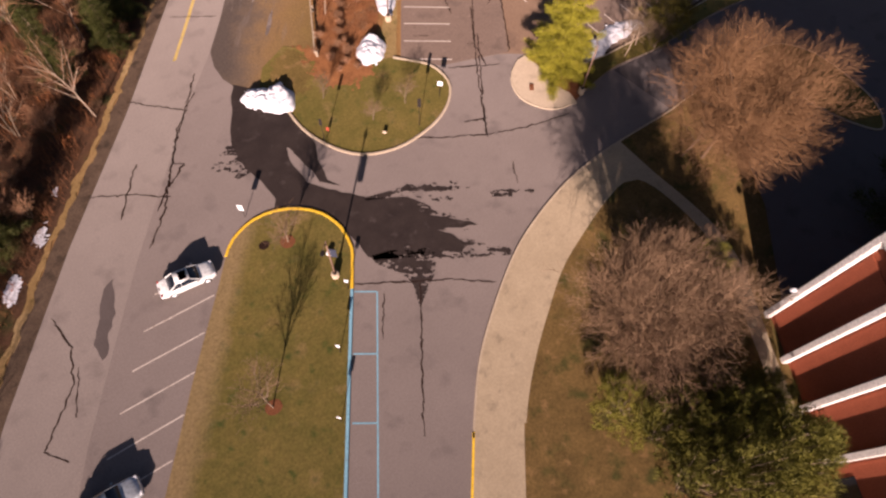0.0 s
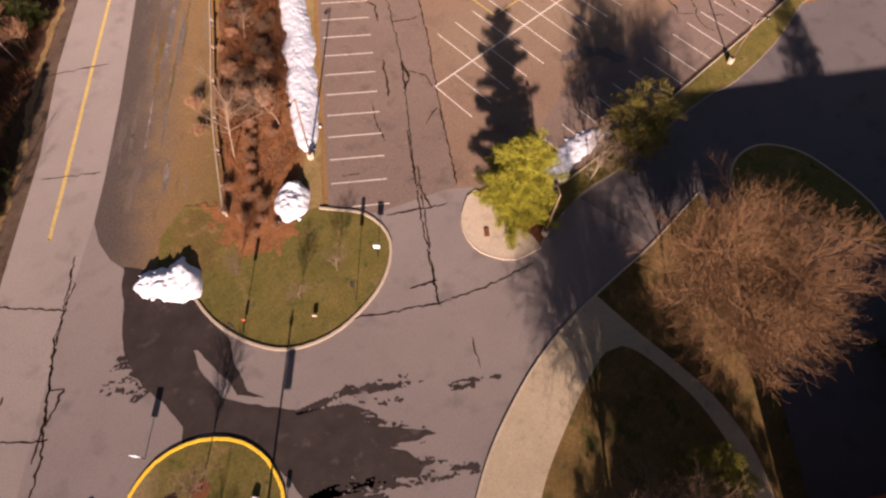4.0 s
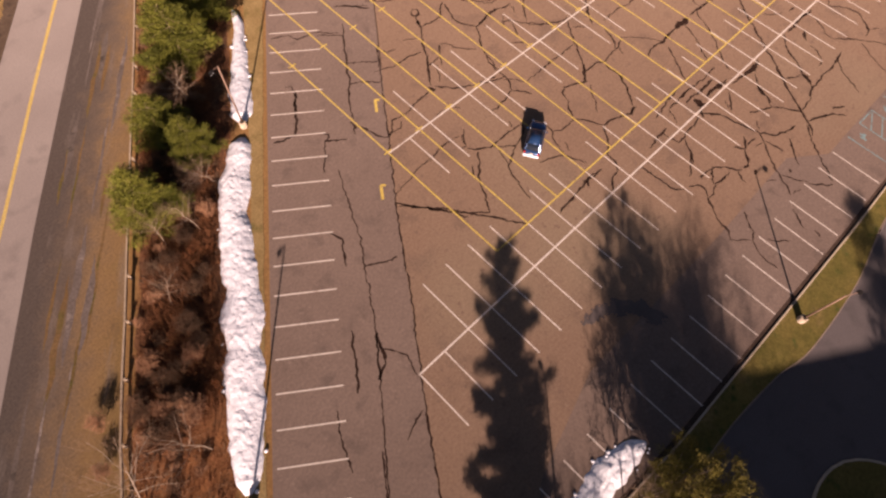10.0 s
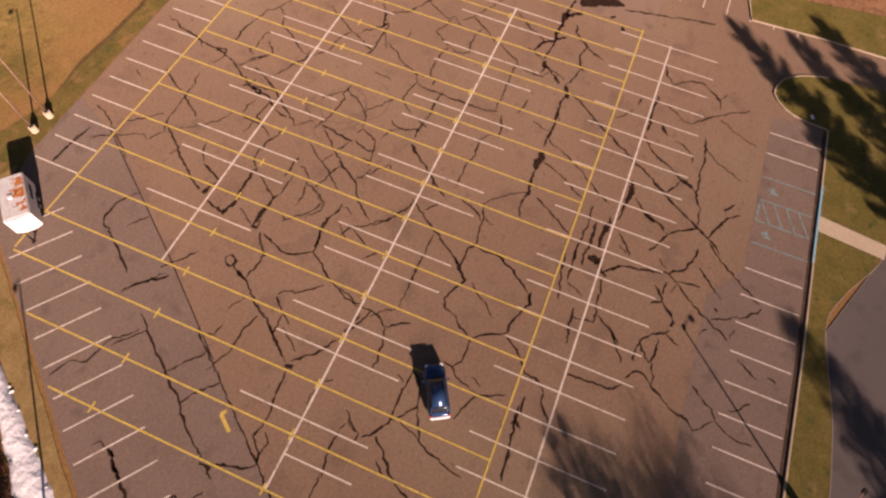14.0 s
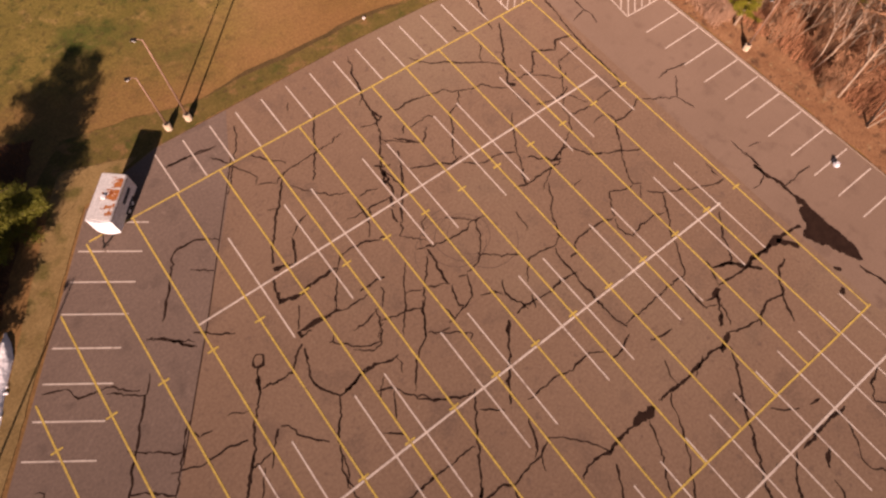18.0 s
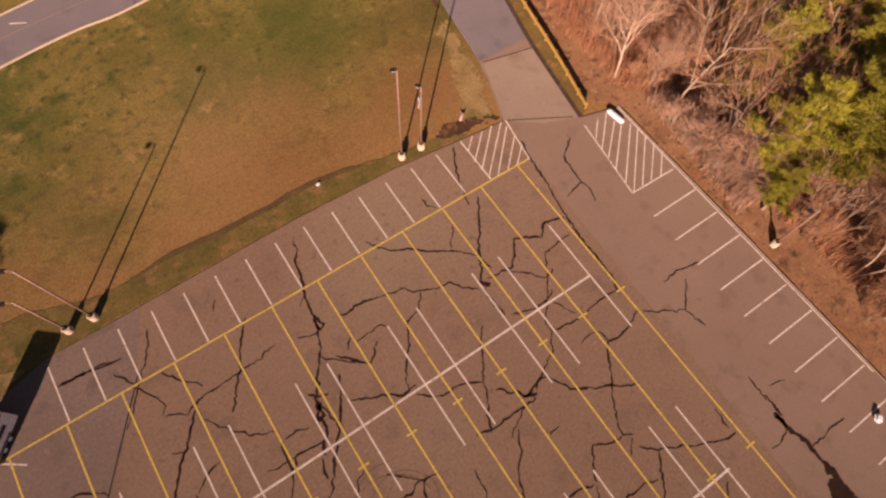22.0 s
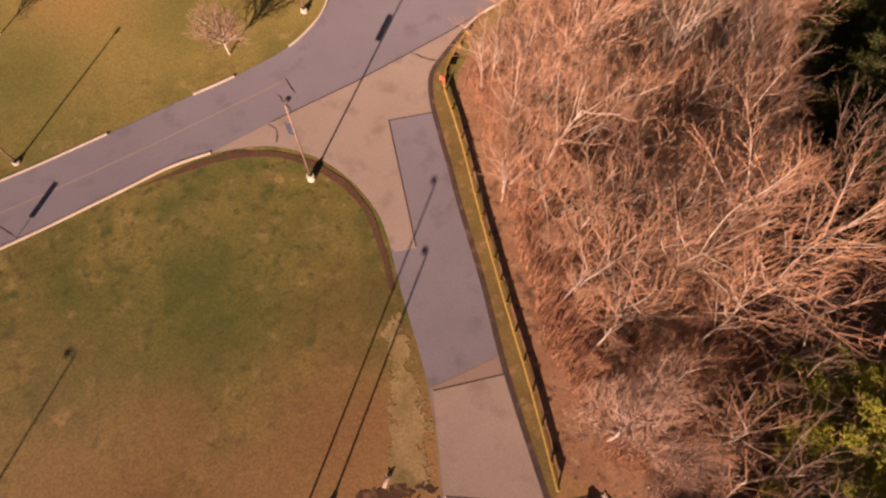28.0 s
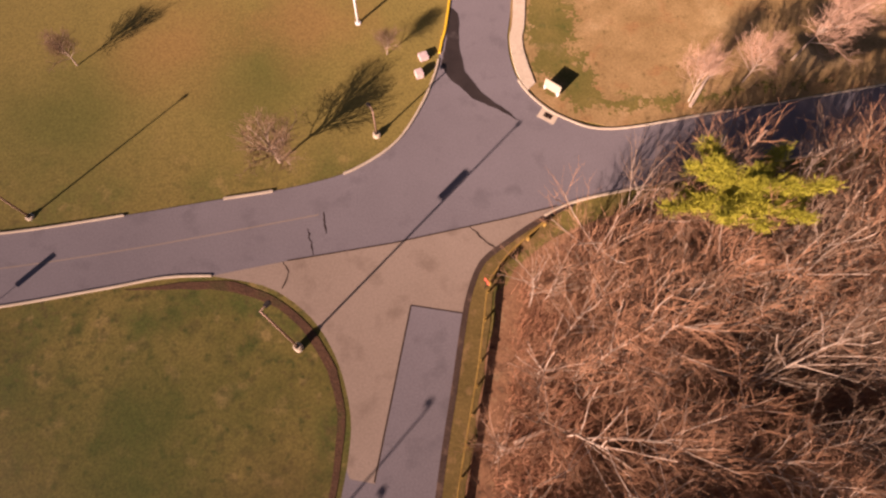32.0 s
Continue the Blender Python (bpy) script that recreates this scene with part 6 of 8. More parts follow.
crack(0.12, (91.59, 34.82), (90.25, 33.52), (89.06, 32.02), (88.07, 30.84), (87.21, 29.45))
crack(0.10, (87.84, 42.51), (87.29, 41.61))
crack(0.09, (79.31, 41.10), (78.15, 40.05), (77.03, 39.61))


tagged(part("hairline_crack", mesh_from("hairline_crack", HAIR_V, HAIR_F, "crack"), lot), kind="stuff")


def stain(name, outline, mat, z, amount, label, seed=0.0):
    sheet(name, ragged(outline, amount, 0.25, seed), z, mat, 0.004, label=label, category="stain")


stain("wet_patch", [(10.3, 46.7), (13.9, 41.2), (13.0, 37.7), (13.2, 35.1), (12.3, 33.0), (11.8, 30.5), (12.5, 29.2), (11.1, 30.8), (11.0, 33.3), (10.8, 36.0), (10.5, 36.2), (10.0, 33.8), (10.1, 31.4), (11.1, 29.9), (12.4, 28.2), (10.1, 24.7), (9.8, 26.9), (8.6, 28.9), (7.4, 30.0), (6.0, 30.5), (6.6, 31.6), (6.6, 34.2), (6.1, 36.2), (6.2, 37.7), (6.2, 39.4), (8.1, 43.1)], "wet", 0.016, 0.16, "dark wet meltwater stain below the snow pile")
stain("wet_patch", [(12.2, 28.4), (13.7, 26.5), (15.8, 24.8), (17.1, 21.8), (18.9, 19.9), (20.4, 17.9), (18.2, 19.0), (16.7, 20.0), (17.8, 18.5), (18.4, 16.8), (17.2, 16.5), (15.5, 18.1), (14.1, 19.9), (12.9, 20.1), (10.8, 20.2), (10.2, 21.1), (10.3, 22.5), (10.1, 24.0), (10.0, 25.0)], "wet", 0.0163, 0.22, "dark wet meltwater stain spreading over the drive", 5.0)


def wet_fringe(outline, start, way, reach, seed, cut):
    """Broken wet flecks drawn out along the flow, thinning with distance from the soaked core."""
    x0, x1 = min(p[0] for p in outline), max(p[0] for p in outline)
    y0, y1 = min(p[1] for p in outline), max(p[1] for p in outline)
    step, verts, faces = 0.11, [], []
    for j in range(int((y1 - y0) / step)):
        for i in range(int((x1 - x0) / step)):
            x, y = x0 + i * step, y0 + j * step
            if not inside(x, y, outline):
                continue
            u = (x - start[0]) * way[0] + (y - start[1]) * way[1]
            v = (y - start[1]) * way[0] - (x - start[0]) * way[1]
            f = 0.55 * noise.noise(Vector((u * 0.35, v * 1.5, seed))) + 0.35 * noise.noise(Vector((u * 1.1, v * 3.2, seed + 3))) + 0.3 * noise.noise(Vector((u * 3.0, v * 5.0, seed + 7)))
            if f > cut + 0.62 * max(0.0, u) / reach:
                k = len(verts)
                verts += [(x, y, 0.0166), (x + step, y, 0.0166), (x + step, y + step, 0.0166), (x, y + step, 0.0166)]
                faces.append((k, k + 1, k + 2, k + 3))
    tagged(new("wet_fringe", mesh_from("wet_fringe", verts, faces, "wet")), label="broken wet streaks spreading over the asphalt", category="stain", kind="stuff")


wet_fringe([(13.2, 26.7), (16.4, 25.6), (17.5, 25.7), (20.0, 24.0), (23.1, 22.4), (22.3, 21.4), (20.7, 21.1), (18.7, 22.2), (16.9, 24.5), (13.5, 26.2)], (15.4, 26.1), (0.804, -0.595), 14.0, 2.0, -0.12)
wet_fringe([(10.3, 21.1), (12.1, 20.5), (15.2, 18.6), (18.5, 16.9), (21.3, 14.0), (20.8, 13.5), (18.0, 15.3), (14.9, 17.2), (13.7, 16.0), (11.0, 14.4), (11.8, 16.5), (11.7, 17.9), (10.4, 19.9)], (14.1, 22.4), (0.804, -0.595), 24.0, 3.0, -0.16)
wet_fringe([(13.2, 26.7), (16.8, 24.3), (19.1, 20.2), (21.1, 17.5), (19.5, 17.6), (19.0, 15.8), (15.6, 17.4), (10.3, 20.6)], (14.1, 22.4), (0.804, -0.595), 9.0, 4.0, -0.2)
wet_fringe([(21.9, 21.0), (25.4, 19.1), (27.6, 17.9), (26.9, 17.0), (24.7, 18.3)], (14.1, 22.4), (0.804, -0.595), 60.0, 6.0, 0.02)
wet_fringe([(3.3, 38.2), (6.5, 40.2), (7.4, 38.5), (6.4, 35.6), (4.8, 35.6), (3.7, 37.0)], (8.3, 35.5), (-0.826, 0.564), 8.0, 5.0, -0.22)


def tyre_mark(x, y, r, a0, a1, width=0.09):
    """A thin curved rubber mark left by a turning wheel."""
    n = max(6, int(abs(a1 - a0) * r / 0.4))
    arc = [(x + r * (1 + 0.05 * math.sin(3 * q)) * math.cos(q), y + r * math.sin(q)) for q in (a0 + (a1 - a0) * k / n for k in range(n + 1))]
    part("tyre_mark", sweep_mesh("tyre_mark", arc, width, 0.0, 0.0178, "tyre_rubber"), lot)


for x, y, r, a0, a1 in ((91.9, 72.8, 2.3, 0.3, 5.2), (91.4, 73.2, 2.9, 1.2, 5.6), (92.6, 72.6, 1.9, 2.0, 6.9), (90.6, 72.0, 3.4, 0.2, 3.0), (93.6, 71.6, 3.0, 3.3, 6.0)):
    tyre_mark(x, y, r, a0, a1)
patchy("dark_stain", [(119.0, 57.0), (119.9, 55.7), (120.0, 53.4), (120.0, 51.3), (119.2, 49.1), (118.4, 50.6), (117.8, 52.0), (117.0, 53.4), (116.6, 54.2), (115.5, 54.4), (116.6, 54.8), (117.6, 55.2)], 0.019, "crack", "large black tar patch on the asphalt", 0.09, 0.4, 9.0, "", "stain")
stain("kerb_streak", [(131.5, 158), (131.0, 154), (130.3, 150.8), (131.2, 148.8), (133.0, 146.8), (137.2, 144.2), (133.8, 147.4), (132.6, 149.8), (132.2, 152.6), (132.3, 157)], "wet", 0.013, 0.16, "dark streak along the kerb")
stain("road_stain", [(-9.6, 32.2), (-8.8, 32.6), (-9.8, 30.0), (-11.6, 27.0), (-12.6, 26.4), (-12.4, 28.4), (-11.0, 30.6)], "damp", 0.016, 0.3, "dark damp blotch on the road")
patchy("oil_stain", [(56.2, 37.3), (58.0, 37.9), (60.2, 37.8), (62.2, 36.9), (63.5, 35.1), (64.2, 33.3), (64.3, 31.6), (62.6, 32.2), (61.5, 33.2), (60.8, 34.8), (59.4, 35.9), (57.6, 36.4), (56.2, 36.4)], 0.0188, "damp", "dark oily blotch on the asphalt", 0.08, 1.3, 7.0, "", "stain")


# ---- plants ----
class Sticks:
    """Gathers tapered sticks into one vertex and face list."""

    def __init__(self):
        self.v, self.f = [], []

    def stick(self, p, q, r0, r1, sides):
        d = (q - p).normalized()
        u = d.orthogonal().normalized()
        w = d.cross(u)
        i = len(self.v)
        for c, r in ((p, r0), (q, r1)):
            for k in range(sides):
                a = 2 * math.pi * k / sides
                self.v.append(tuple(c + r * (math.cos(a) * u + math.sin(a) * w)))
        for k in range(sides):
            j = (k + 1) % sides
            self.f.append((i + k, i + j, i + sides + j, i + sides + k))


def grow(rng, limbs, twigs, p, d, length, r, level, last, up, splits, fine, ratio, spread, wiggle=0.13, thin=0.5):
    """One branch and, from it, the next finer ones."""
    bits = 3 if level < last else 2
    joints = [p]
    for k in range(bits):
        d = (d + Vector((rng.gauss(0, wiggle), rng.gauss(0, wiggle), rng.gauss(0, wiggle * 0.6) + up))).normalized()
        q = joints[-1] + d * (length / bits)
        a, b = r * (1 - 0.55 * k / bits), r * (1 - 0.55 * (k + 1) / bits)
        if level <= 1:
            limbs.stick(joints[-1], q, a, b, 6 if level == 0 else 4)
        else:
            twigs.stick(joints[-1], q, max(a, fine), max(b * (0.4 if level == last else 1), fine * 0.6), 3)
        joints.append(q)
    if level == last:
        return
    for k in range(splits[level]):
        t = (0.35 if level == 0 else 0.2) + (0.65 if level == 0 else 0.8) * (k + rng.random()) / splits[level]
        i = min(int(t * bits), bits - 1)
        base = joints[i].lerp(joints[i + 1], t * bits - i)
        side = d.orthogonal().normalized()
        side.rotate(Matrix.Rotation(k * 2.4 + rng.uniform(-0.5, 0.5), 3, d))
        lean = rng.uniform(*spread) * (1.0 if level == 0 else 0.95)
        grow(rng, limbs, twigs, base, (d * (1 - 0.45 * lean) + side * lean).normalized(), length * rng.uniform(0.42, 0.66) * (1.15 - 0.45 * t) * (ratio if level == 0 else 1.0), r * thin, level + 1, last, up, splits, fine, ratio, spread, wiggle, thin)


def bare_tree(name, seed, high, label, bark="bark", twig="twig", splits=(11, 7, 6, 4), up=0.05, thick=0.22, fine=0.02, stems=1, group="", trunk_part=0.62, ratio=1.3, spread=(0.55, 1.0), wiggle=0.13, thin=0.5):
    rng = random.Random(seed)
    limbs, twigs = Sticks(), Sticks()
    for s in range(stems):
        a = rng.uniform(0, 6.28)
        lean = 0.05 if stems == 1 else 0.3
        grow(rng, limbs, twigs, Vector((0.12 * math.cos(a) * (stems > 1), 0.12 * math.sin(a) * (stems > 1), -0.1)), Vector((lean * math.cos(a), lean * math.sin(a), 1)).normalized(), high * trunk_part, thick, 0, len(splits), up, splits, fine, ratio, spread, wiggle, thin)
    top = thing(name, Matrix(), label, "tree", group)
    part("trunk", mesh_from("trunk", limbs.v, limbs.f, bark, True), top)
    part("crown", mesh_from("crown", twigs.v, twigs.f, twig), top, "bare leafless twigs")
    return top


def put(ob, x, y, z=0.0, turn=0.0, size=1.0, label=""):
    """A copy of a thing at another place and size."""
    c = copy_thing(ob, pose(x, y, z, 0, 0, turn))
    c.scale = (size, size, size)
    if label:
        c["label"] = label
    return c


def tufts(rng, out, c, d, size, n):
    """A spray of narrow needle blades round c, along d."""
    for k in range(n * 3):
        v = (d * rng.uniform(0.2, 1.0) + Vector((rng.gauss(0, 0.6), rng.gauss(0, 0.6), rng.gauss(0, 0.4) + 0.2))).normalized()
        s = v.orthogonal().normalized()
        s.rotate(Matrix.Rotation(rng.uniform(0, 6.28), 3, v))
        i = len(out.v)
        q = c + Vector((rng.gauss(0, 0.34), rng.gauss(0, 0.34), rng.gauss(0, 0.22))) * size
        w, e = size * rng.uniform(0.032, 0.062), size * rng.uniform(0.5, 0.85)
        out.v += [tuple(q - s * w), tuple(q + v * e), tuple(q + s * w)]
        out.f.append((i, i + 1, i + 2))


def conifer(name, seed, high, radius, label, mat="needle", whorls=13, arms=7, size=0.55, blades=9, shape=0.75, skirt=0.12, plume=0.9, lift=0.14):
    """A pine or spruce: trunk, whorled boughs, and needle sprays along each bough."""
    rng = random.Random(seed)
    limbs, green = Sticks(), Sticks()
    p = Vector((0, 0, -0.1))
    for k in range(5):
        q = Vector((rng.gauss(0, 0.08), rng.gauss(0, 0.08), high * (k + 1) / 5))
        limbs.stick(p, q, 0.024 * high * (1 - k / 5) + 0.02, 0.024 * high * (1 - (k + 1) / 5) + 0.02, 7)
        p = q
    for w in range(whorls):
        t = w / (whorls - 1)
        z = high * (skirt + (0.97 - skirt) * t)
        reach = radius * (1 - t) ** shape + 0.25
        m = max(3, round(arms * (1 - 0.5 * t)))
        for a in range(m):
            ang = 2 * math.pi * (a + 0.5 * (w % 2)) / m + rng.gauss(0, 0.25)
            r = reach * rng.uniform(0.45, 1.3)
            root = Vector((0, 0, z + rng.gauss(0, 0.15)))
            tip = Vector((r * math.cos(ang), r * math.sin(ang), z + r * (lift + rng.uniform(-0.14, 0.14))))
            limbs.stick(root, tip, 0.05, 0.015, 3)
            d = (tip - root).normalized()
            side = d.cross(Vector((0, 0, 1))).normalized()
            steps = max(2, int(r / (size * 0.55)))
            for s in range(1, steps + 1):
                u = s / steps
                wid = size * plume * (1.1 - abs(u - 0.55))
                for e in (-1, 0, 1):
                    if e and u < 0.25:
                        continue
                    tufts(rng, green, root.lerp(tip, u) + side * e * wid * rng.uniform(0.6, 1.4), (d + side * e * 0.7).normalized(), size, blades if e == 0 else blades - 2)
    tufts(rng, green, Vector((0, 0, high * 0.98)), Vector((0, 0, 1)), size, 14)
    top = thing(name, Matrix(), label, "tree")
    part("trunk", mesh_from("trunk", limbs.v, limbs.f, "bark", True), top)
    part("crown", mesh_from("crown", green.v, green.f, mat), top, "needle foliage in layered sprays")
    return top


def bush(name, seed, high, radius, label, mat="leaf", lumps=46, blades=26, size=0.5):
    """A broad evergreen shrub: several stems and leafy lumps with gaps between them."""
    rng = random.Random(seed)
    stems, green = Sticks(), Sticks()
    for k in range(lumps):
        a, e = rng.uniform(0, 6.28), math.asin(rng.uniform(-0.15, 1.0))
        rr = rng.uniform(0.45, 1.0)
        c = Vector((radius * rr * math.cos(a) * math.cos(e), radius * rr * math.sin(a) * math.cos(e), high * (0.34 + 0.6 * rr * math.sin(e))))
        if k % 3 == 0:
            stems.stick(Vector((0.2 * math.cos(a), 0.2 * math.sin(a), -0.1)), c, 0.06, 0.02, 4)
        out = Vector((math.cos(a) * math.cos(e), math.sin(a) * math.cos(e), 0.4 + math.sin(e))).normalized()
        for j in range(3):
            tufts(rng, green, c + Vector((rng.gauss(0, 0.4), rng.gauss(0, 0.4), rng.gauss(0, 0.3))) * size * 1.5, out, size, blades // 3 + 2)
    top = thing(name, Matrix(), label, "shrub")
    part("stem", mesh_from("stem", stems.v, stems.f, "bark"), top)
    part("foliage", mesh_from("foliage", green.v, green.f, mat), top)
    return top


# the specimen trees by the building
t = bare_tree("bare_tree", 11, 19.4, "broad leafless tree with tan-orange twigs by the drive", "brown_bark", "gold_twig", (34, 12, 8, 7), 0.04, 0.18, 0.0085, trunk_part=0.52, ratio=1.5, spread=(0.36, 0.95), wiggle=0.07, thin=0.4)
t.matrix_basis = pose(44.0, 10.2, 0.08)
t.scale = (0.97, 0.97, 0.98)
# two added copies within the single tree's crown, to darken its shadow
for x, y, k, r in ((42.4, 11.6, 0.66, 130), (46.4, 8.8, 0.6, 250)):
    put(t, x, y, 0.08, r, k, "smaller leafless tree added to thicken the big tree's shadow on the drive")
t = bare_tree("bare_tree", 12, 13.8, "broad leafless grey-brown tree beside the footpath", "brown_bark", "tan_twig", (36, 11, 8, 6), 0.04, 0.14, 0.0095, trunk_part=0.55, ratio=1.55, spread=(0.36, 0.9), wiggle=0.07, thin=0.42)
t.matrix_basis = pose(23.9, 2.8, 0.08)
t.scale = (1.16, 1.16, 1.1)
b = bush("evergreen_tree", 21, 8.4, 3.0, "tall yellow-green evergreen beside the building", "leaf", 150, 30, 0.42)
b.matrix_basis = pose(18.2, -2.6, 0.08)
b.scale = (0.95, 0.95, 0.8)
put(b, 32.6, 1.6, 0.08, 300, 0.78)
b = bush("evergreen_tree", 23, 8.4, 3.0, "tall dark green evergreen close to the building", "dark_leaf", 170, 34, 0.44)
b.matrix_basis = pose(21.4, -6.9, 0.08, 0, 0, 40)
b.scale = (1.1, 1.1, 1.4)
for x, y, k, h, r in ((19.2, -5.6, 1.0, 1.4, 130), (18.2, -9.4, 1.2, 1.5, 220), (21.8, -10.6, 1.15, 1.4, 300), (25.2, -11.6, 0.9, 1.25, 20), (25.8, -8.0, 0.85, 1.2, 80), (28.6, -8.0, 0.5, 0.7, 190)):
    put(b, x, y, 0.08, r, k).scale = (k, k, k * h)
# pine on the traffic island, and the planting along the east verge
p = conifer("pine_tree", 31, 10.6, 3.2, "full yellow-green pine on the mulch bed", "bright_needle", 20, 9, 0.42, 10, 0.40, 0.05, 0.7)
p.matrix_basis = pose(39.6, 27.6, 0.1)
b = bush("evergreen_tree", 22, 9.0, 2.6, "tall olive-green evergreen shrub on the grass verge", "verge_needle", 120, 28, 0.42)
b.matrix_basis = pose(52.0, 24.4, 0.08)
b.scale = (1.3, 1.3, 1.2)
t = bare_tree("bare_tree", 13, 12.0, "slender leafless tree on the grass verge", "pale_bark", "twig", (10, 7, 6, 4), 0.10, 0.12, 0.012, ratio=1.0)
t.matrix_basis = pose(47.9, 24.9, 0.08)
t.scale = (0.6, 0.6, 0.6)
put(t, 51.6, 23.8, 0.08, 140, 0.5)
put(t, 50.2, 25.4, 0.08, 250, 0.6)
# saplings on the grass islands
t = bare_tree("sapling", 14, 3.4, "young leafless sapling on the grass island", "bark", "grey_twig", (10, 8, 5), 0.14, 0.035, 0.006)
t.matrix_basis = pose(19.6, 34.0, 0.03)
for x, y, s, r in ((17.0, 39.5, 1.1, 60), (23.6, 33.9, 1.0, 150)):
    put(t, x, y, 0.03, r, s)
for x, y, s, r in ((5.2, 26.8, 1.7, 30), (-3.4, 14.6, 1.9, 200)):
    put(t, x, y, 0.12, r, s, "thin leafless sapling in a ring of brown mulch")
    sheet("mulch_ring", ragged([(x + 0.7 * math.cos(k), y + 0.7 * math.sin(k)) for k in (j * 0.524 for j in range(12))], 0.15), 0.135, "mulch", 0.02, label="small ring of brown mulch round a sapling", kind="", category="mulch")
sheet("mulch_ring", ragged([(3.4 + 0.5 * math.cos(k), 27.8 + 0.4 * math.sin(k)) for k in (j * 0.524 for j in range(12))], 0.2), 0.135, "crack", 0.02, label="dark burnt patch in the turf", kind="", category="soil")
# brush strip beside the road
birch = bare_tree("birch_tree", 15, 7.5, "pale-barked leafless birch in the roadside brush", "pale_bark", "grey_twig", (12, 6, 5), 0.04, 0.055, 0.008, trunk_part=0.8)
birch.matrix_basis = pose(24.0, 50.2, 0, 0, 0, 20)
put(birch, 29.6, 50.4, 0, 120, 0.75)
for x, y, s, r in ((33.8, 62.5, 0.5, 10), (36.5, 67.5, 0.6, 60), (39.5, 66.8, 0.55, 100), (43.3, 70.2, 0.6, 190), (47, 80, 0.7, 230), (55.5, 89, 0.8, 20)):
    put(birch, x, y, 0, r, s)
wp = conifer("pine_tree", 32, 6.8, 3.0, "bushy green pine in the roadside brush", "brush_needle", 10, 8, 0.5, 9, 0.6, 0.08)
wp.matrix_basis = pose(37.4, 70.6, 0)
for x, y, s, r in ((42.8, 77.4, 0.85, 50), (43.8, 73.6, 0.8, 110), (54.2, 89.4, 1.35, 170), (49.6, 84.4, 1.2, 220), (57.5, 96.0, 1.3, 300), (61.4, 96.4, 1.1, 30)):
    put(wp, x, y, 0, r, s)
shrub = bare_tree("brush_shrub", 16, 1.6, "tangled leafless brown shrub in the roadside brush", "brush_twig", "brush_twig", (8, 6, 5), 0.08, 0.022, 0.005, stems=5, trunk_part=0.6)
shrub.matrix_basis = pose(30, 55, 0)
red_shrub = bare_tree("brush_shrub", 17, 1.5, "tangled russet shrub with clinging dead leaves", "brush_twig", "red_twig", (8, 6, 5), 0.08, 0.022, 0.007, stems=5, trunk_part=0.6)
red_shrub.matrix_basis = pose(22.5, 43.5, 0)
brush_core = [(25.6, 52.6), (32.0, 52.4), (38.6, 63.4), (48, 77.5), (59, 96), (53, 98), (44, 84), (34.6, 67.4), (30.6, 61.3), (26.6, 57.0)]
rng = random.Random(8)
made = 0
while made < 120:
    x, y = rng.uniform(19, 66), rng.uniform(40, 100)
    core = inside(x, y, brush_core)
    if inside(x, y, brush_strip) and x < 26.4 + (y - 45.9) * 0.665 and (core or rng.random() < 0.16):
        put(shrub if core and rng.random() < 0.7 else red_shrub, x, y, -0.02, rng.uniform(0, 360), rng.uniform(0.7, 1.3) if core else rng.uniform(0.4, 0.8))
        made += 1
for x, y, k, r in ((30.0, 53.7, 1.6, 20), (28.8, 55.0, 1.3, 140), (24.4, 57.6, 1.2, 60), (23.2, 54.6, 1.1, 260)):
    put(red_shrub, x, y, -0.02, r, k, "tan leafless bush with fine upright twigs")
for x, y, k, r in ((20.4, 43.6, 0.8, 20), (21.6, 42.2, 0.7, 80), (22.4, 44.8, 0.75, 140), (19.9, 45.4, 0.7, 200), (23.6, 46.6, 0.8, 260), (21.4, 47.4, 0.75, 310), (22.2, 40.9, 0.6, 45), (24.8, 48.6, 0.8, 100), (20.6, 41.6, 0.6, 170), (26.2, 50.2, 0.8, 230)):
    put(red_shrub, x, y, 0, r, k)
# the woods
tall = [bare_tree("bare_tree", 41, 13.0, "tall leafless tree with reddish-brown twigs in the wood", "pale_bark", "red_twig", (12, 7, 5), 0.07, 0.10, 0.007, ratio=1.25, spread=(0.35, 0.75), trunk_part=0.68, wiggle=0.08),
        bare_tree("bare_tree", 42, 12.0, "slender leafless tree with brown twigs in the wood", "pale_bark", "red_twig", (11, 7, 5), 0.08, 0.085, 0.0065, ratio=1.15, spread=(0.3, 0.7), trunk_part=0.7, wiggle=0.08),
        bare_tree("bare_tree", 43, 10.0, "leafless tree forked near the ground in the wood", "bark", "red_twig", (9, 6, 4), 0.07, 0.08, 0.007, stems=3, ratio=1.2, spread=(0.35, 0.75), trunk_part=0.7),
        bare_tree("bare_tree", 46, 11.0, "thin grey leafless tree in the wood", "pale_bark", "grey_twig", (8, 6, 4), 0.09, 0.07, 0.007, stems=2, ratio=1.1, spread=(0.25, 0.6), trunk_part=0.72)]
thicket = bare_tree("thicket_shrub", 44, 3.4, "leafless brown thicket shrub on the wood's floor", "twig", "red_twig", (6, 5, 3), 0.12, 0.028, 0.012, stems=6, trunk_part=0.75, spread=(0.3, 0.7))
edge = bare_tree("bare_tree", 45, 13.5, "pale-trunked leafless tree at the wood's edge", "pale_bark", "grey_haze", (15, 9, 6, 4), 0.09, 0.14, 0.009, ratio=1.35, spread=(0.4, 0.8))
edge.matrix_basis = pose(130.5, 94.2, 0)
edge.scale = (0.92, 0.92, 0.92)
put(tall[1], 132.5, 115.2, 0, 100, 0.7)
put(tall[1], 133.0, 116.0, 0, 200, 0.65)
put(tall[1], 132.8, 105.0, 0, 30, 0.6)
put(edge, 132.9, 91.7, 0, 160, 0.62)
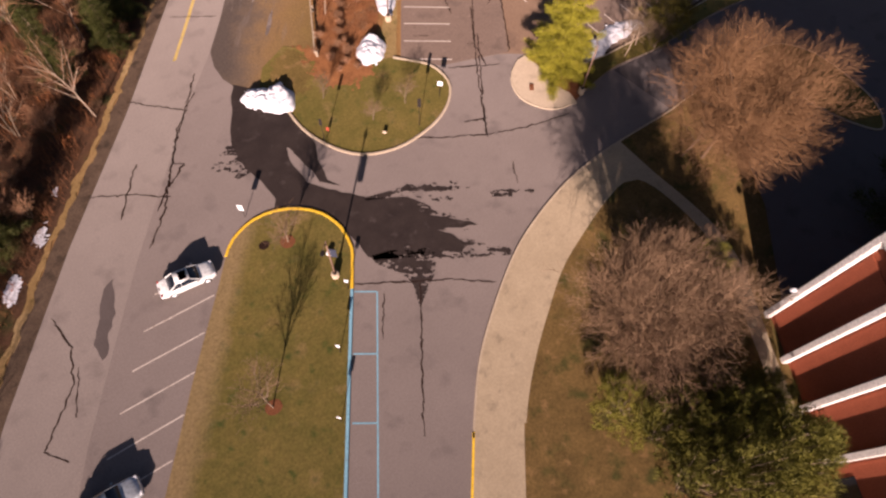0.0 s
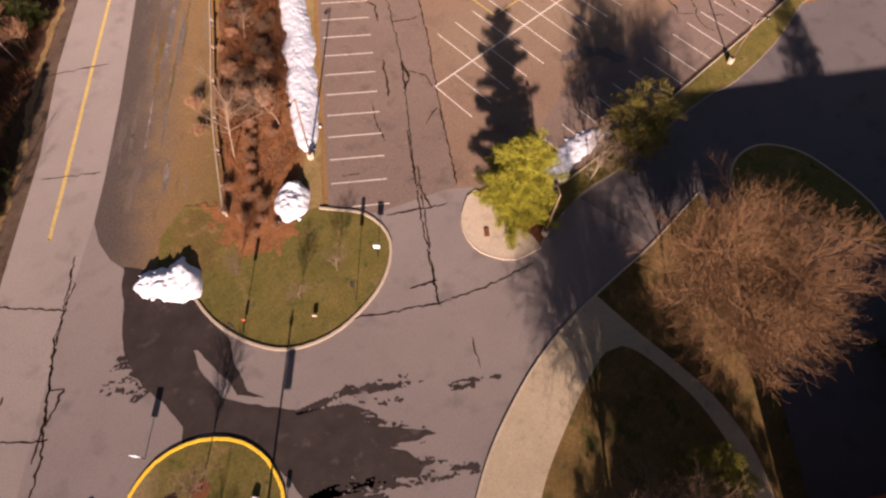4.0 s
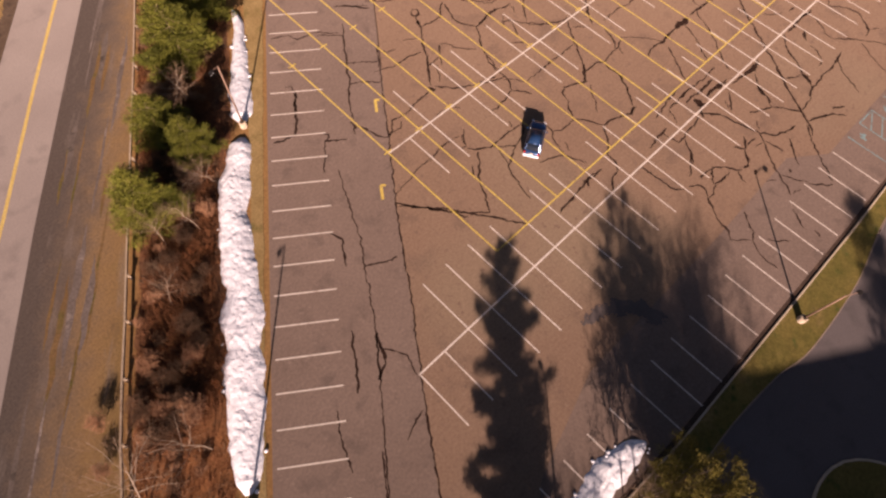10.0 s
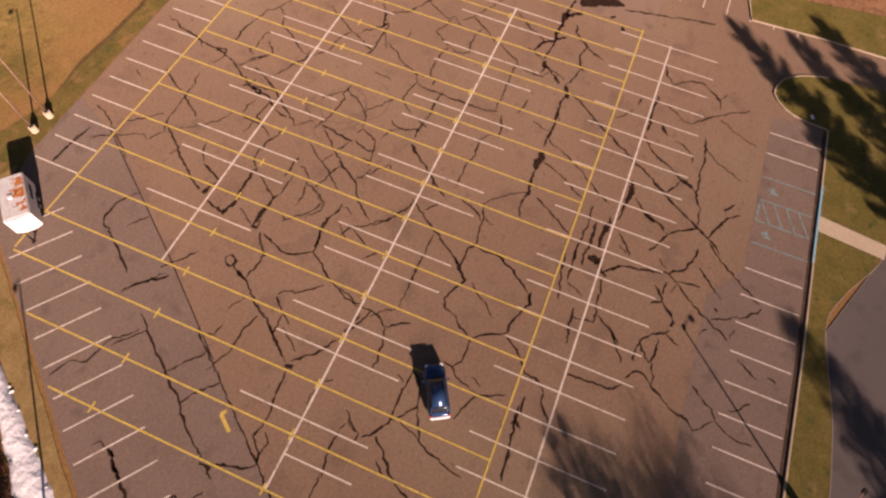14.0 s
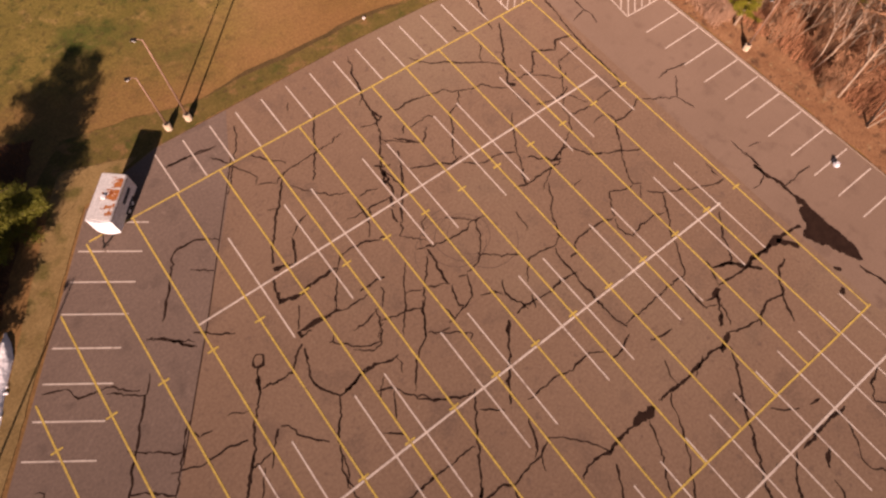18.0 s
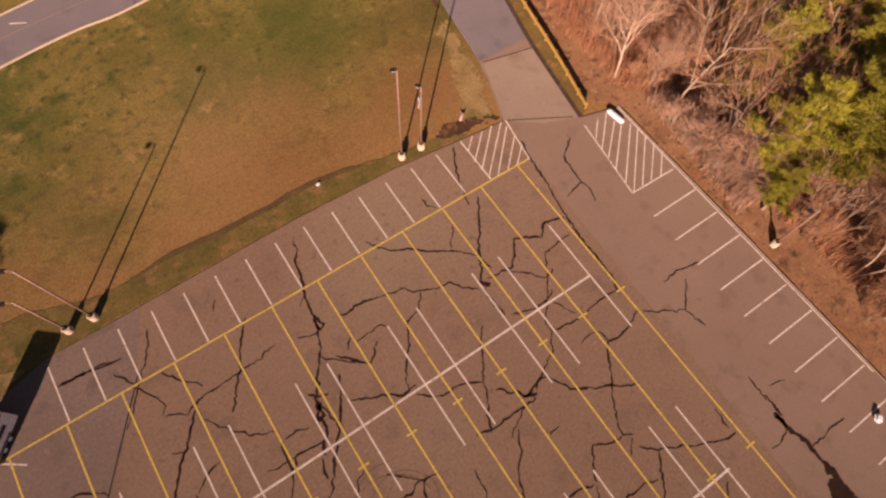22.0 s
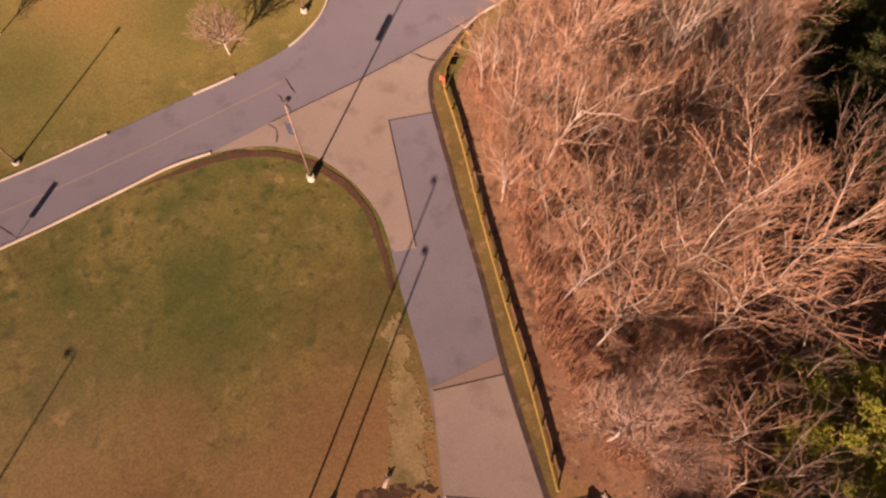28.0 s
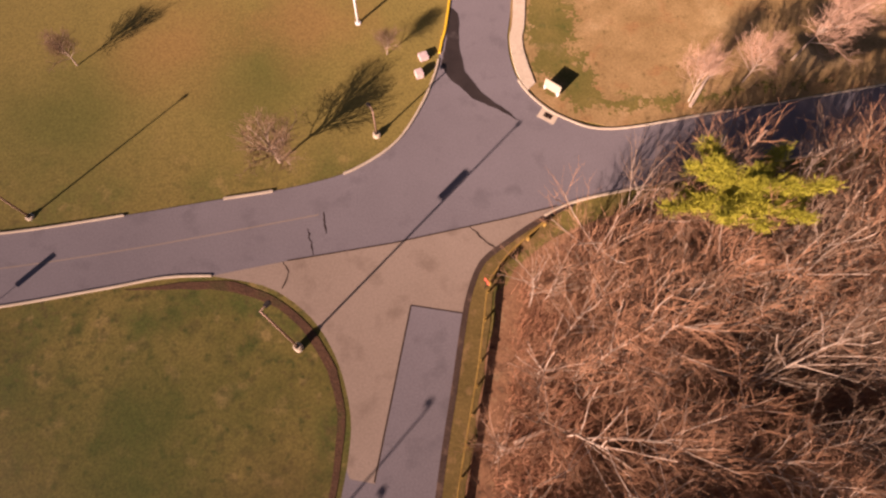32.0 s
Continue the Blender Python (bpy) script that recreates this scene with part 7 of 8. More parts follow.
for i, o in enumerate(tall):
    o.matrix_basis = pose((141, 139, 146, 143)[i], (97.5, 121, 112, 104)[i], 0, 0, 0, 50 * i)
thicket.matrix_basis = pose(134, 104, 0)
rng = random.Random(9)
kept = [(130.4, 94.4), (141, 97.5), (137, 121), (146, 112), (132.9, 91.7), (141.4, 87.4), (132.9, 77.8), (136.8, 75.4), (144.8, 84.0), (152.0, 98.4), (141.0, 80.0), (157.0, 109.0)]
tries = 0
while len(kept) < 205 and tries < 9000:
    tries += 1
    x, y = 130 + 46 * rng.random() ** 1.25, rng.uniform(58, 142)
    if not inside(x - (4.0 if 92 < y < 126 else 3.0), y, north_wood) or min((x - a) ** 2 + (y - c) ** 2 for a, c in kept) < 5.6 or (x > 157 and 84 < y < 119):
        continue
    kept.append((x, y))
    if x < 147 and 76 < y < 102 and len(kept) % 2:
        continue
    put(rng.choice(tall), x, y, 0, rng.uniform(0, 360), rng.uniform(0.8, 1.3))
made = 0
while made < 190:
    x, y = rng.uniform(130, 160), rng.uniform(60, 138)
    if inside(x - (3.4 if y > 91 else 2.0), y, north_wood):
        put(thicket, x, y, -0.02, rng.uniform(0, 360), rng.uniform(0.5, 1.15))
        made += 1
for x, y, k, r in ((136.2, 126.6, 0.7, 10), (138.4, 128.2, 0.7, 70), (140.6, 127.6, 0.8, 130), (142.4, 125.6, 0.85, 200), (138.0, 123.6, 0.85, 260), (140.2, 124.4, 0.85, 320), (145.0, 128.0, 0.8, 40), (136.0, 121.0, 0.85, 90), (142.6, 122.4, 0.9, 150), (146.2, 125.2, 0.9, 300)):
    put(tall[0], x, y, 0, r, k)
grey_thicket = bare_tree("thicket_shrub", 47, 3.6, "pale grey-pink leafless thicket at the wood's edge", "pale_bark", "grey_haze", (8, 7, 5), 0.10, 0.03, 0.009, stems=5, trunk_part=0.7, spread=(0.35, 0.8))
grey_thicket.matrix_basis = pose(131.3, 86.8, 0)
for k, (x, y) in enumerate(((131.8, 84.5), (132.3, 82.3), (132.8, 80.1), (133.1, 78.1), (134.2, 84.9), (135.2, 82.4), (135.7, 79.5), (134.7, 77.0), (137.7, 82.7))):
    put(grey_thicket, x - 0.6, y, -0.02, 67 * k, 1.15 + 0.15 * (k % 4))
    put(grey_thicket, x - 1.3, y - 1.1, -0.02, 67 * k + 40, 0.75 + 0.1 * (k % 3))
np_ = conifer("pine_tree", 33, 16.5, 4.3, "tall yellow-green pine at the wood's edge", "needle", 11, 6, 0.62, 13, 0.5, 0.28, 0.55, 0.3)
np_.matrix_basis = pose(141.4, 87.4, 0)
for x, y, s, r in ((133.6, 78.2, 0.8, 40), (150.0, 90.0, 0.9, 250), (131.9, 75.4, 0.4, 80), (136.8, 75.4, 0.95, 130), (144.8, 84.0, 1.0, 170), (157.5, 97.5, 1.0, 210), (137.4, 84.6, 0.8, 110), (143.6, 90.8, 0.75, 340), (141.0, 80.0, 0.95, 290), (140, 70, 1.05, 320), (141, 62, 1.0, 45)):
    put(np_, x, y, 0, r, s)
lp = conifer("pine_tree", 34, 14.0, 4.3, "bright yellow-green pine beside the road", "bright_needle", 4, 7, 0.6, 15, 0.4, 0.80, 0.5, 0.26)
lp.matrix_basis = pose(148.0, 129.6, 0)
lp.scale = (1.18, 0.74, 1.0)
for x, y, s, r in ((144.5, 126.5, 1.0, 10), (147, 126.8, 1.05, 80), (150.5, 128.6, 0.8, 150), (153.5, 130.5, 0.75, 220), (157, 132, 0.7, 300), (161, 133.5, 0.7, 40), (151.5, 125, 1.2, 190), (156, 127.5, 1.1, 260)):
    put(tall[2], x, y, 0, r, s)
# west wood across the road
rng = random.Random(10)
west_zone = shifted(WEST_L[:9], 2.6) + [(10, 112), (-30, 70), (-60, 30)]
kept, tries = [(-100, -100)], 0
west_pine = conifer("pine_tree", 35, 10.5, 2.6, "dark green pine in the roadside wood", "west_needle", 13, 8, 0.5, 8, 0.65, 0.08, 0.75)
west_pine.matrix_basis = pose(-15.5, 41.5, 0)
while len(kept) < 92 and tries < 6000:
    tries += 1
    x, y = rng.uniform(-60, 40), rng.uniform(5, 112)
    if not inside(x, y, west_zone) or min((x - a) ** 2 + (y - c) ** 2 for a, c in kept) < 8:
        continue
    kept.append((x, y))
    if len(kept) % 7 < 2:
        put(west_pine, x, y, 0, rng.uniform(0, 360), rng.uniform(0.5, 1.0))
    else:
        put(rng.choice(tall), x, y, 0, rng.uniform(0, 360), rng.uniform(0.5, 0.85))
made = 0
while made < 120:
    x, y = rng.uniform(-50, 40), rng.uniform(5, 110)
    if inside(x, y, west_zone):
        put(rng.choice((shrub, red_shrub, thicket)), x, y, -0.02, rng.uniform(0, 360), rng.uniform(0.6, 1.2))
        made += 1


def undergrowth(name, zone, box_, count, high, mat, seed, label):
    """Countless thin upright shoots and canes over a piece of ground, as one mesh."""
    rng = random.Random(seed)
    verts, faces = [], []
    while len(faces) < count:
        x, y = rng.uniform(box_[0], box_[1]), rng.uniform(box_[2], box_[3])
        if not inside(x, y, zone) or noise.noise(Vector((x * 0.22, y * 0.22, seed))) < rng.uniform(-1.0, 0.05):
            continue
        for k in range(4):
            a, lean, h = rng.uniform(0, 6.28), rng.gauss(0, 0.45), high * rng.uniform(0.35, 1.0)
            w = rng.uniform(0.010, 0.026)
            px, py = x + rng.gauss(0, 0.25), y + rng.gauss(0, 0.25)
            i = len(verts)
            c, s = math.cos(a), math.sin(a)
            verts += [(px - w * s, py + w * c, -0.02), (px + w * s, py - w * c, -0.02), (px + lean * h * c, py + lean * h * s, h)]
            faces.append((i, i + 1, i + 2))
    tagged(new(name, mesh_from(name, verts, faces, mat)), label=label, category="undergrowth", kind="stuff")


undergrowth("undergrowth", [(p[0] + (2.0 if p[1] > 91.5 else 4.0), p[1]) for p in north_wood], (130, 178, 52, 140), 180000, 2.5, "undergrowth", 51, "dense reddish-brown undergrowth of bare canes in the wood")
undergrowth("undergrowth", [(129.7, 76.5), (134, 76), (137, 90), (131.2, 90)], (129, 138, 75, 91), 9000, 1.9, "grey_haze", 55, "pale grey-pink undergrowth along the lot's edge")
undergrowth("undergrowth", west_zone, (-60, 40, 5, 112), 60000, 1.7, "west_cane", 52, "dense brown undergrowth of bare canes across the road")
undergrowth("undergrowth", brush_strip, (19, 66, 40, 108), 40000, 0.4, "russet_brush", 53, "russet and grey undergrowth in the roadside strip")
undergrowth("undergrowth", brush_core, (25, 60, 52, 98), 40000, 1.1, "west_cane", 54, "dark tangled brush in the roadside strip")
# trees by the far road
t = bare_tree("ornamental_tree", 18, 4.6, "small rounded leafless tree on the lawn", "pale_bark", "tan_twig", (20, 11, 8), 0.07, 0.09, 0.007, ratio=1.4, spread=(0.45, 0.95), thin=0.42)
t.matrix_basis = pose(115.7, 140.7, 0)
t.scale = (1.55, 1.55, 1.25)
put(t, 125.2, 152.2, 0, 90, 0.7)
put(t, 96, 152, 0, 200, 0.9)
put(edge, 153.0, 145.6, 0.02, 20, 0.5)
put(edge, 158.6, 147.6, 0.02, 120, 0.5)
put(edge, 164.0, 150.0, 0.02, 220, 0.8)
for x, y, s, r in ((92.5, 6.9, 1.60, 205), (95.1, 1.9, 1.50, 312), (95.4, -4.2, 1.70, 5)):
    c = put(p, x, y, 0, r, s, "tall narrow conifer beyond the drive")
    c.scale = (s * 0.55, s * 0.55, s)


for x, y, k, r in ((156.4, 101.6, 1.3, 120), (160.5, 102.6, 1.45, 10), (163.0, 98.4, 1.5, 70), (165.4, 105.8, 1.5, 130), (168.6, 111.4, 1.55, 200), (161.4, 94.0, 1.4, 260), (157.8, 90.4, 1.35, 320), (171.8, 116.6, 1.5, 40), (168.0, 101.0, 1.5, 90), (154.2, 86.4, 1.3, 150), (163.8, 109.2, 1.4, 300)):
    put(west_pine, x, y, 0, r, k, "tall dark green pine deep in the wood")
put(west_pine, 54.2, -7.0, 0, 30, 1.75, "tall dark conifer beside the building")


# ---- snow ----
def snow_heap(name, path, widths, high, seed, label, lumpy=0.07, clods=14):
    """A lumpy ploughed ridge of snow along a plan line."""
    line = []
    for (p, q), (w0, w1) in zip(zip(path, path[1:]), zip(widths, widths[1:])):
        m = max(2, int(math.hypot(q[0] - p[0], q[1] - p[1]) / 0.15))
        line += [(p[0] + (q[0] - p[0]) * j / m, p[1] + (q[1] - p[1]) * j / m, w0 + (w1 - w0) * j / m) for j in range(m)]
    line.append((*path[-1], widths[-1]))
    n, cols, verts, faces = len(line), 27, [], []
    for i, (x, y, w) in enumerate(line):
        (ax, ay, _), (bx, by, _) = line[max(i - 2, 0)], line[min(i + 2, n - 1)]
        k = math.hypot(bx - ax, by - ay) or 1.0
        nx, ny = -(by - ay) / k, (bx - ax) / k
        end = min(1.0, (min(i, n - 1 - i) + 0.3) / 6)
        for c in range(cols):
            u = -1 + 2 * c / (cols - 1)
            off = noise.noise(Vector((i * 0.06, 3 + (u > 0) * 5, seed))) * 0.3 + noise.noise(Vector((i * 0.24, 3 + (u > 0) * 5, seed))) * (0.06 + 0.25 * lumpy)
            s = w / 2 * (1 + off) * u * (0.3 + 0.7 * end)
            px, py = x + nx * s, y + ny * s
            lump = (0.1 + 0.2 * lumpy) * noise.noise(Vector((px * 0.6, py * 0.6, seed))) + lumpy * (0.42 - noise.voronoi(Vector((px * 1.25, py * 1.25, seed)))[0][0]) + lumpy * 0.6 * (0.42 - noise.voronoi(Vector((px * 2.9, py * 2.9, seed)))[0][0]) + 0.10 * noise.noise(Vector((px * 3.2, py * 3.2, seed))) + 0.09 * noise.noise(Vector((px * 7.0, py * 7.0, seed)))
            verts.append((px, py, -0.03 + max(0.0, (1 - abs(u) ** (2.5 - 0.2 * lumpy))) * high * end * (0.8 + lump)))
    for i in range(n - 1):
        for c in range(cols - 1):
            a = i * cols + c
            faces.append((a, a + 1, a + cols + 1, a + cols))
    top = thing(name, Matrix(), label, "snow")
    part("ridge", mesh_from("ridge", verts, faces, "snow", True), top)
    crng = random.Random(int(seed * 7) + 3)
    for k in range(clods):
        x, y, w = line[crng.randrange(n)]
        (ax, ay, _), (bx, by, _) = line[0], line[-1]
        d = math.hypot(bx - ax, by - ay)
        side = crng.choice((-1, 1)) * w * crng.uniform(0.36, 0.56)
        bm = bmesh.new()
        bmesh.ops.create_icosphere(bm, subdivisions=2, radius=crng.uniform(0.07, 0.19))
        for v in bm.verts:
            v.co *= 1 + 0.45 * noise.noise(v.co * 3.5 + Vector((k, seed, 0)))
            v.co.z *= 0.7
        bmesh.ops.translate(bm, vec=(x - (by - ay) / d * side, y + (bx - ax) / d * side, 0.06), verts=bm.verts)
        part("clod", done(bm, "clod", "snow", True), top)
    return top


snow_heap("snow_bank", [(29.6, 45.9), (31.5, 48.7), (35.2, 54.3), (38.4, 58.9), (42.6, 66.2), (44.6, 68.9), (48.2, 72.6)], [1.6, 2.7, 3.2, 3.3, 2.6, 2.9, 2.0], 0.62, 1.0, "long ridge of ploughed snow beside the parking bays", 0.13)
snow_heap("snow_bank", [(49.3, 74.2), (51.4, 77.3), (53.8, 81), (56.9, 85.4), (57.6, 87.6)], [2.4, 2.2, 1.7, 1.0, 0.5], 0.5, 2.0, "tapering ridge of ploughed snow beside the brush", 0.13)
snow_heap("snow_drift", [(9.9, 44.4), (11.0, 43.6), (12.4, 42.6), (14.2, 42.0), (14.9, 42.0)], [1.7, 2.5, 3.4, 4.4, 2.8], 1.2, 3.0, "lumpy dirty snow pile at the kerb", 0.45, 8)
snow_heap("snow_drift", [(23.2, 40.8), (24.2, 41.6), (25.6, 42.8), (26.7, 43.9)], [1.6, 3.0, 3.3, 2.0], 1.3, 4.0, "rounded snow pile on the leaf litter", 0.3, 7)
snow_heap("snow_bank", [(44.0, 27.0), (46.4, 27.9), (49.5, 28.3), (52.2, 28.0), (53.9, 27.6)], [1.8, 2.7, 2.5, 2.1, 1.2], 0.42, 5.0, "melting grey snow bank under the trees", 0.45, 8)
for i, (x, y, s) in enumerate(((-12.2, 40.4, 1.5), (-16.2, 36.4, 1.6), (-9.4, 44.4, 1.0))):
    patchy("snow_patch", [(x + s * (0.62 * math.cos(k) - 0.5 * math.sin(k)), y + s * (0.95 * math.cos(k) + 0.4 * math.sin(k))) for k in (q * 0.4488 for q in range(14))], 0.05, "snow", "small melting snow patch in the shade", 0.08, 0.8, i * 4.0, "", "snow")


# ---- the building ----
def building():
    ang = math.degrees(math.atan2(-10.7, -6.9))
    top = thing("school_building", pose(35.65, -4.65, 0, 0, 0, ang), "brick-red building with white vertical pilasters", "building")
    L, H, D = 37.0, 15.3, 60.0
    part("wall", done(box(L / 2, D / 2, H / 2 - 0.2, L, D, H + 0.4), "wall", "brick"), top, "red-brown brick wall")
    for k in range(10):
        part("pilaster", done(box(0.25 + k * 4.15, -0.28, H / 2 - 0.2, 0.55, 0.6, H + 0.4, 0.06), "pilaster", "white_wall"), top, "white pilaster")
        if k < 9:
            part("panel", done(box(2.32 + k * 4.15, -0.05, H / 2 - 1.0, 3.3, 0.12, H - 3.2, 0.03), "panel", "brick"), top)
            for s in (-1, 1):
                bm = bmesh.new()
                ring = [(0.0, 0.0), (1.1, 0.0)] + [(1.1 - 1.1 * math.sin(q), -1.1 + 1.1 * math.cos(q)) for q in (j * math.pi / 12 for j in range(1, 7))]
                lo, hi = ([bm.verts.new((2.32 + k * 4.15 + s * (-1.8 + u), d, H - 1.0 + v)) for u, v in ring] for d in (-0.05, -0.32))
                bm.faces.new(lo)
                bm.faces.new(hi)
                for q in range(len(ring)):
                    bm.faces.new((lo[q], lo[(q + 1) % len(ring)], hi[(q + 1) % len(ring)], hi[q]))
                part("rounded_corner", done(bm, "rounded_corner", "white_wall"), top, "white rounded corner of the panel")
            if k == 3:
                part("doorway", done(box(2.32 + k * 4.15, -0.12, 1.4, 1.6, 0.1, 2.9, 0.03), "doorway", "glass"), top, "dark doorway")
    part("cornice", done(box(L / 2, -0.28, H - 0.45, L, 0.62, 1.1, 0.08), "cornice", "white_wall"), top, "white band along the roof edge")
    part("roof", done(box(L / 2, D / 2, H + 0.25, L + 0.3, D + 0.3, 0.16, 0.03), "roof", "roof"), top)
    part("parapet", done(box(-0.1, D / 2, H + 0.45, 0.3, D, 0.5, 0.04), "parapet", "white_wall"), top)
    part("wall_lamp", done(box(0.0, -0.9, 5.2, 0.3, 0.5, 0.3, 0.06), "wall_lamp", "lamp_lens"), top)


building()


# ---- street furniture ----
def street_lamp(x, y, high, turn, arm=1.6, z=0.0, banner=0.0, label="", cloth="banner"):
    top = thing("street_lamp", pose(x, y, z, 0, 0, turn), label or "slender brown steel lamp post on a round concrete base", "street lamp", "lamps along the lot")
    part("footing", done(tube([(0, 0, -0.2), (0, 0, 0.62), (0, 0, 0.68)], [0.34, 0.34, 0.28], 14), "footing", "concrete"), top, "round pale concrete footing")
    part("base_cover", done(box(0, 0, 0.78, 0.34, 0.34, 0.22, 0.04), "base_cover", "dark_metal"), top)
    part("pole", done(tube([(0, 0, 0.6), (0, 0, high * 0.6), (0, 0, high)], [0.09, 0.08, 0.065], 8), "pole", "pole", True), top)
    part("arm", done(tube([(0, 0, high - 0.1), (arm * 0.5, 0, high + 0.06), (arm, 0, high + 0.08)], [0.045, 0.04, 0.035], 6), "arm", "pole"), top)
    head = part("lamp_head", done(box(arm + 0.16, 0, high + 0.05, 0.5, 0.34, 0.18, 0.06), "lamp_head", "dark_metal"), top)
    part("lens", done(box(arm + 0.18, 0, high - 0.055, 0.34, 0.24, 0.04, 0.01), "lens", "lamp_lens"), head)
    if banner:
        part("banner", done(box(0, 0.38, banner, 0.03, 0.56, 1.36, 0.01), "banner", cloth), top, "blue cloth banner" if cloth == "banner" else "white cloth banner")
        for dz in (-0.70, 0.70):
            part("banner_rod", done(tube([(0, 0, banner + dz), (0, 0.6, banner + dz)], [0.02, 0.02], 6), "banner_rod", "dark_metal"), top)
    return top


street_lamp(118.2, 124.1, 10.3, 46, 0.4, 0, 7.24, label="slender lamp post with a blue banner beside the exit drive")
street_lamp(107.35, 97.66, 11.7, 160, 0.1)
street_lamp(109.45, 97.62, 8.5, 130, 0.1, 0, 7.18, label="lamp post with a white banner at the lawn's edge", cloth="white_metal")
street_lamp(76.7, 98.15, 6.9, 160, 0.5)
street_lamp(78.7, 98.09, 10.0, 150, 0.5)
street_lamp(29.4, 45.15, 8.2, 200, 0.7)
street_lamp(49.1, 73.6, 8.2, 200, 0.7)
street_lamp(71.75, 24.3, 5.9, 330, 1.0, 0.08)
street_lamp(6.8, 21.3, 6.5, 226, 0.9, 0.1, 4.6, label="lamp post with a banner on the grass island")
street_lamp(39.9, 23.9, 6.6, 60, 1.0, 0.1)
street_lamp(130.05, 72.35, 6.5, 150, 0.7)
street_lamp(124.2, 143.05, 4.0, 120, 0.5, -0.3, label="short lamp post on a pale footing")
street_lamp(95.2, 136.2, 6.7, 46, 0.1, -0.55, label="slender brown lamp post on the lawn beside the road")


def rail_fence(name, path, spacing, high, mat, label, rails=1, thick=0.2, deep=0.26):
    pts = curve_through(path, spacing)
    top = thing(name, Matrix(), label, "fence")
    for x, y in pts:
        part("post", done(box(x, y, high / 2 - 0.1, thick, thick, high + 0.2, 0.02), "post", mat), top)
    for (ax, ay), (bx, by) in zip(pts, pts[1:]):
        k = math.hypot(bx - ax, by - ay)
        for r in range(rails):
            bm = box(0, 0, high - 0.02 - deep / 2 - 0.4 * r, k * 0.995, thick * 0.75, deep, 0.02)
            bmesh.ops.rotate(bm, cent=(0, 0, 0), matrix=Matrix.Rotation(math.atan2(by - ay, bx - ax), 3, "Z"), verts=bm.verts)
            bmesh.ops.translate(bm, vec=((ax + bx) / 2 - (by - ay) / k * thick * 0.8, (ay + by) / 2 + (bx - ax) / k * thick * 0.8, 0), verts=bm.verts)
            part("rail", done(bm, "rail", mat), top)


rail_fence("guard_rail", [(125.4, 92.8), (127.0, 99.5), (128.4, 106.5), (130.1, 114.3), (132.0, 122.4), (133.0, 127.9)], 1.9, 0.95, "yellow_rail", "low weathered yellow wooden guard rail along the wood", thick=0.14, deep=0.42)
rail_fence("guard_rail", [(133.2, 128.6), (134.9, 130.8), (138.2, 133.6)], 2.0, 0.6, "yellow_rail", "short weathered wooden guard rail at the bend")
rail_fence("guard_rail", [(19.7, 45.0), (25.1, 55.0), (30.4, 63.3), (35.4, 71.2), (45.4, 86.8), (53, 99)], 3.6, 0.72, "wood_rail", "pale weathered wooden guard rail beside the brush", thick=0.22)


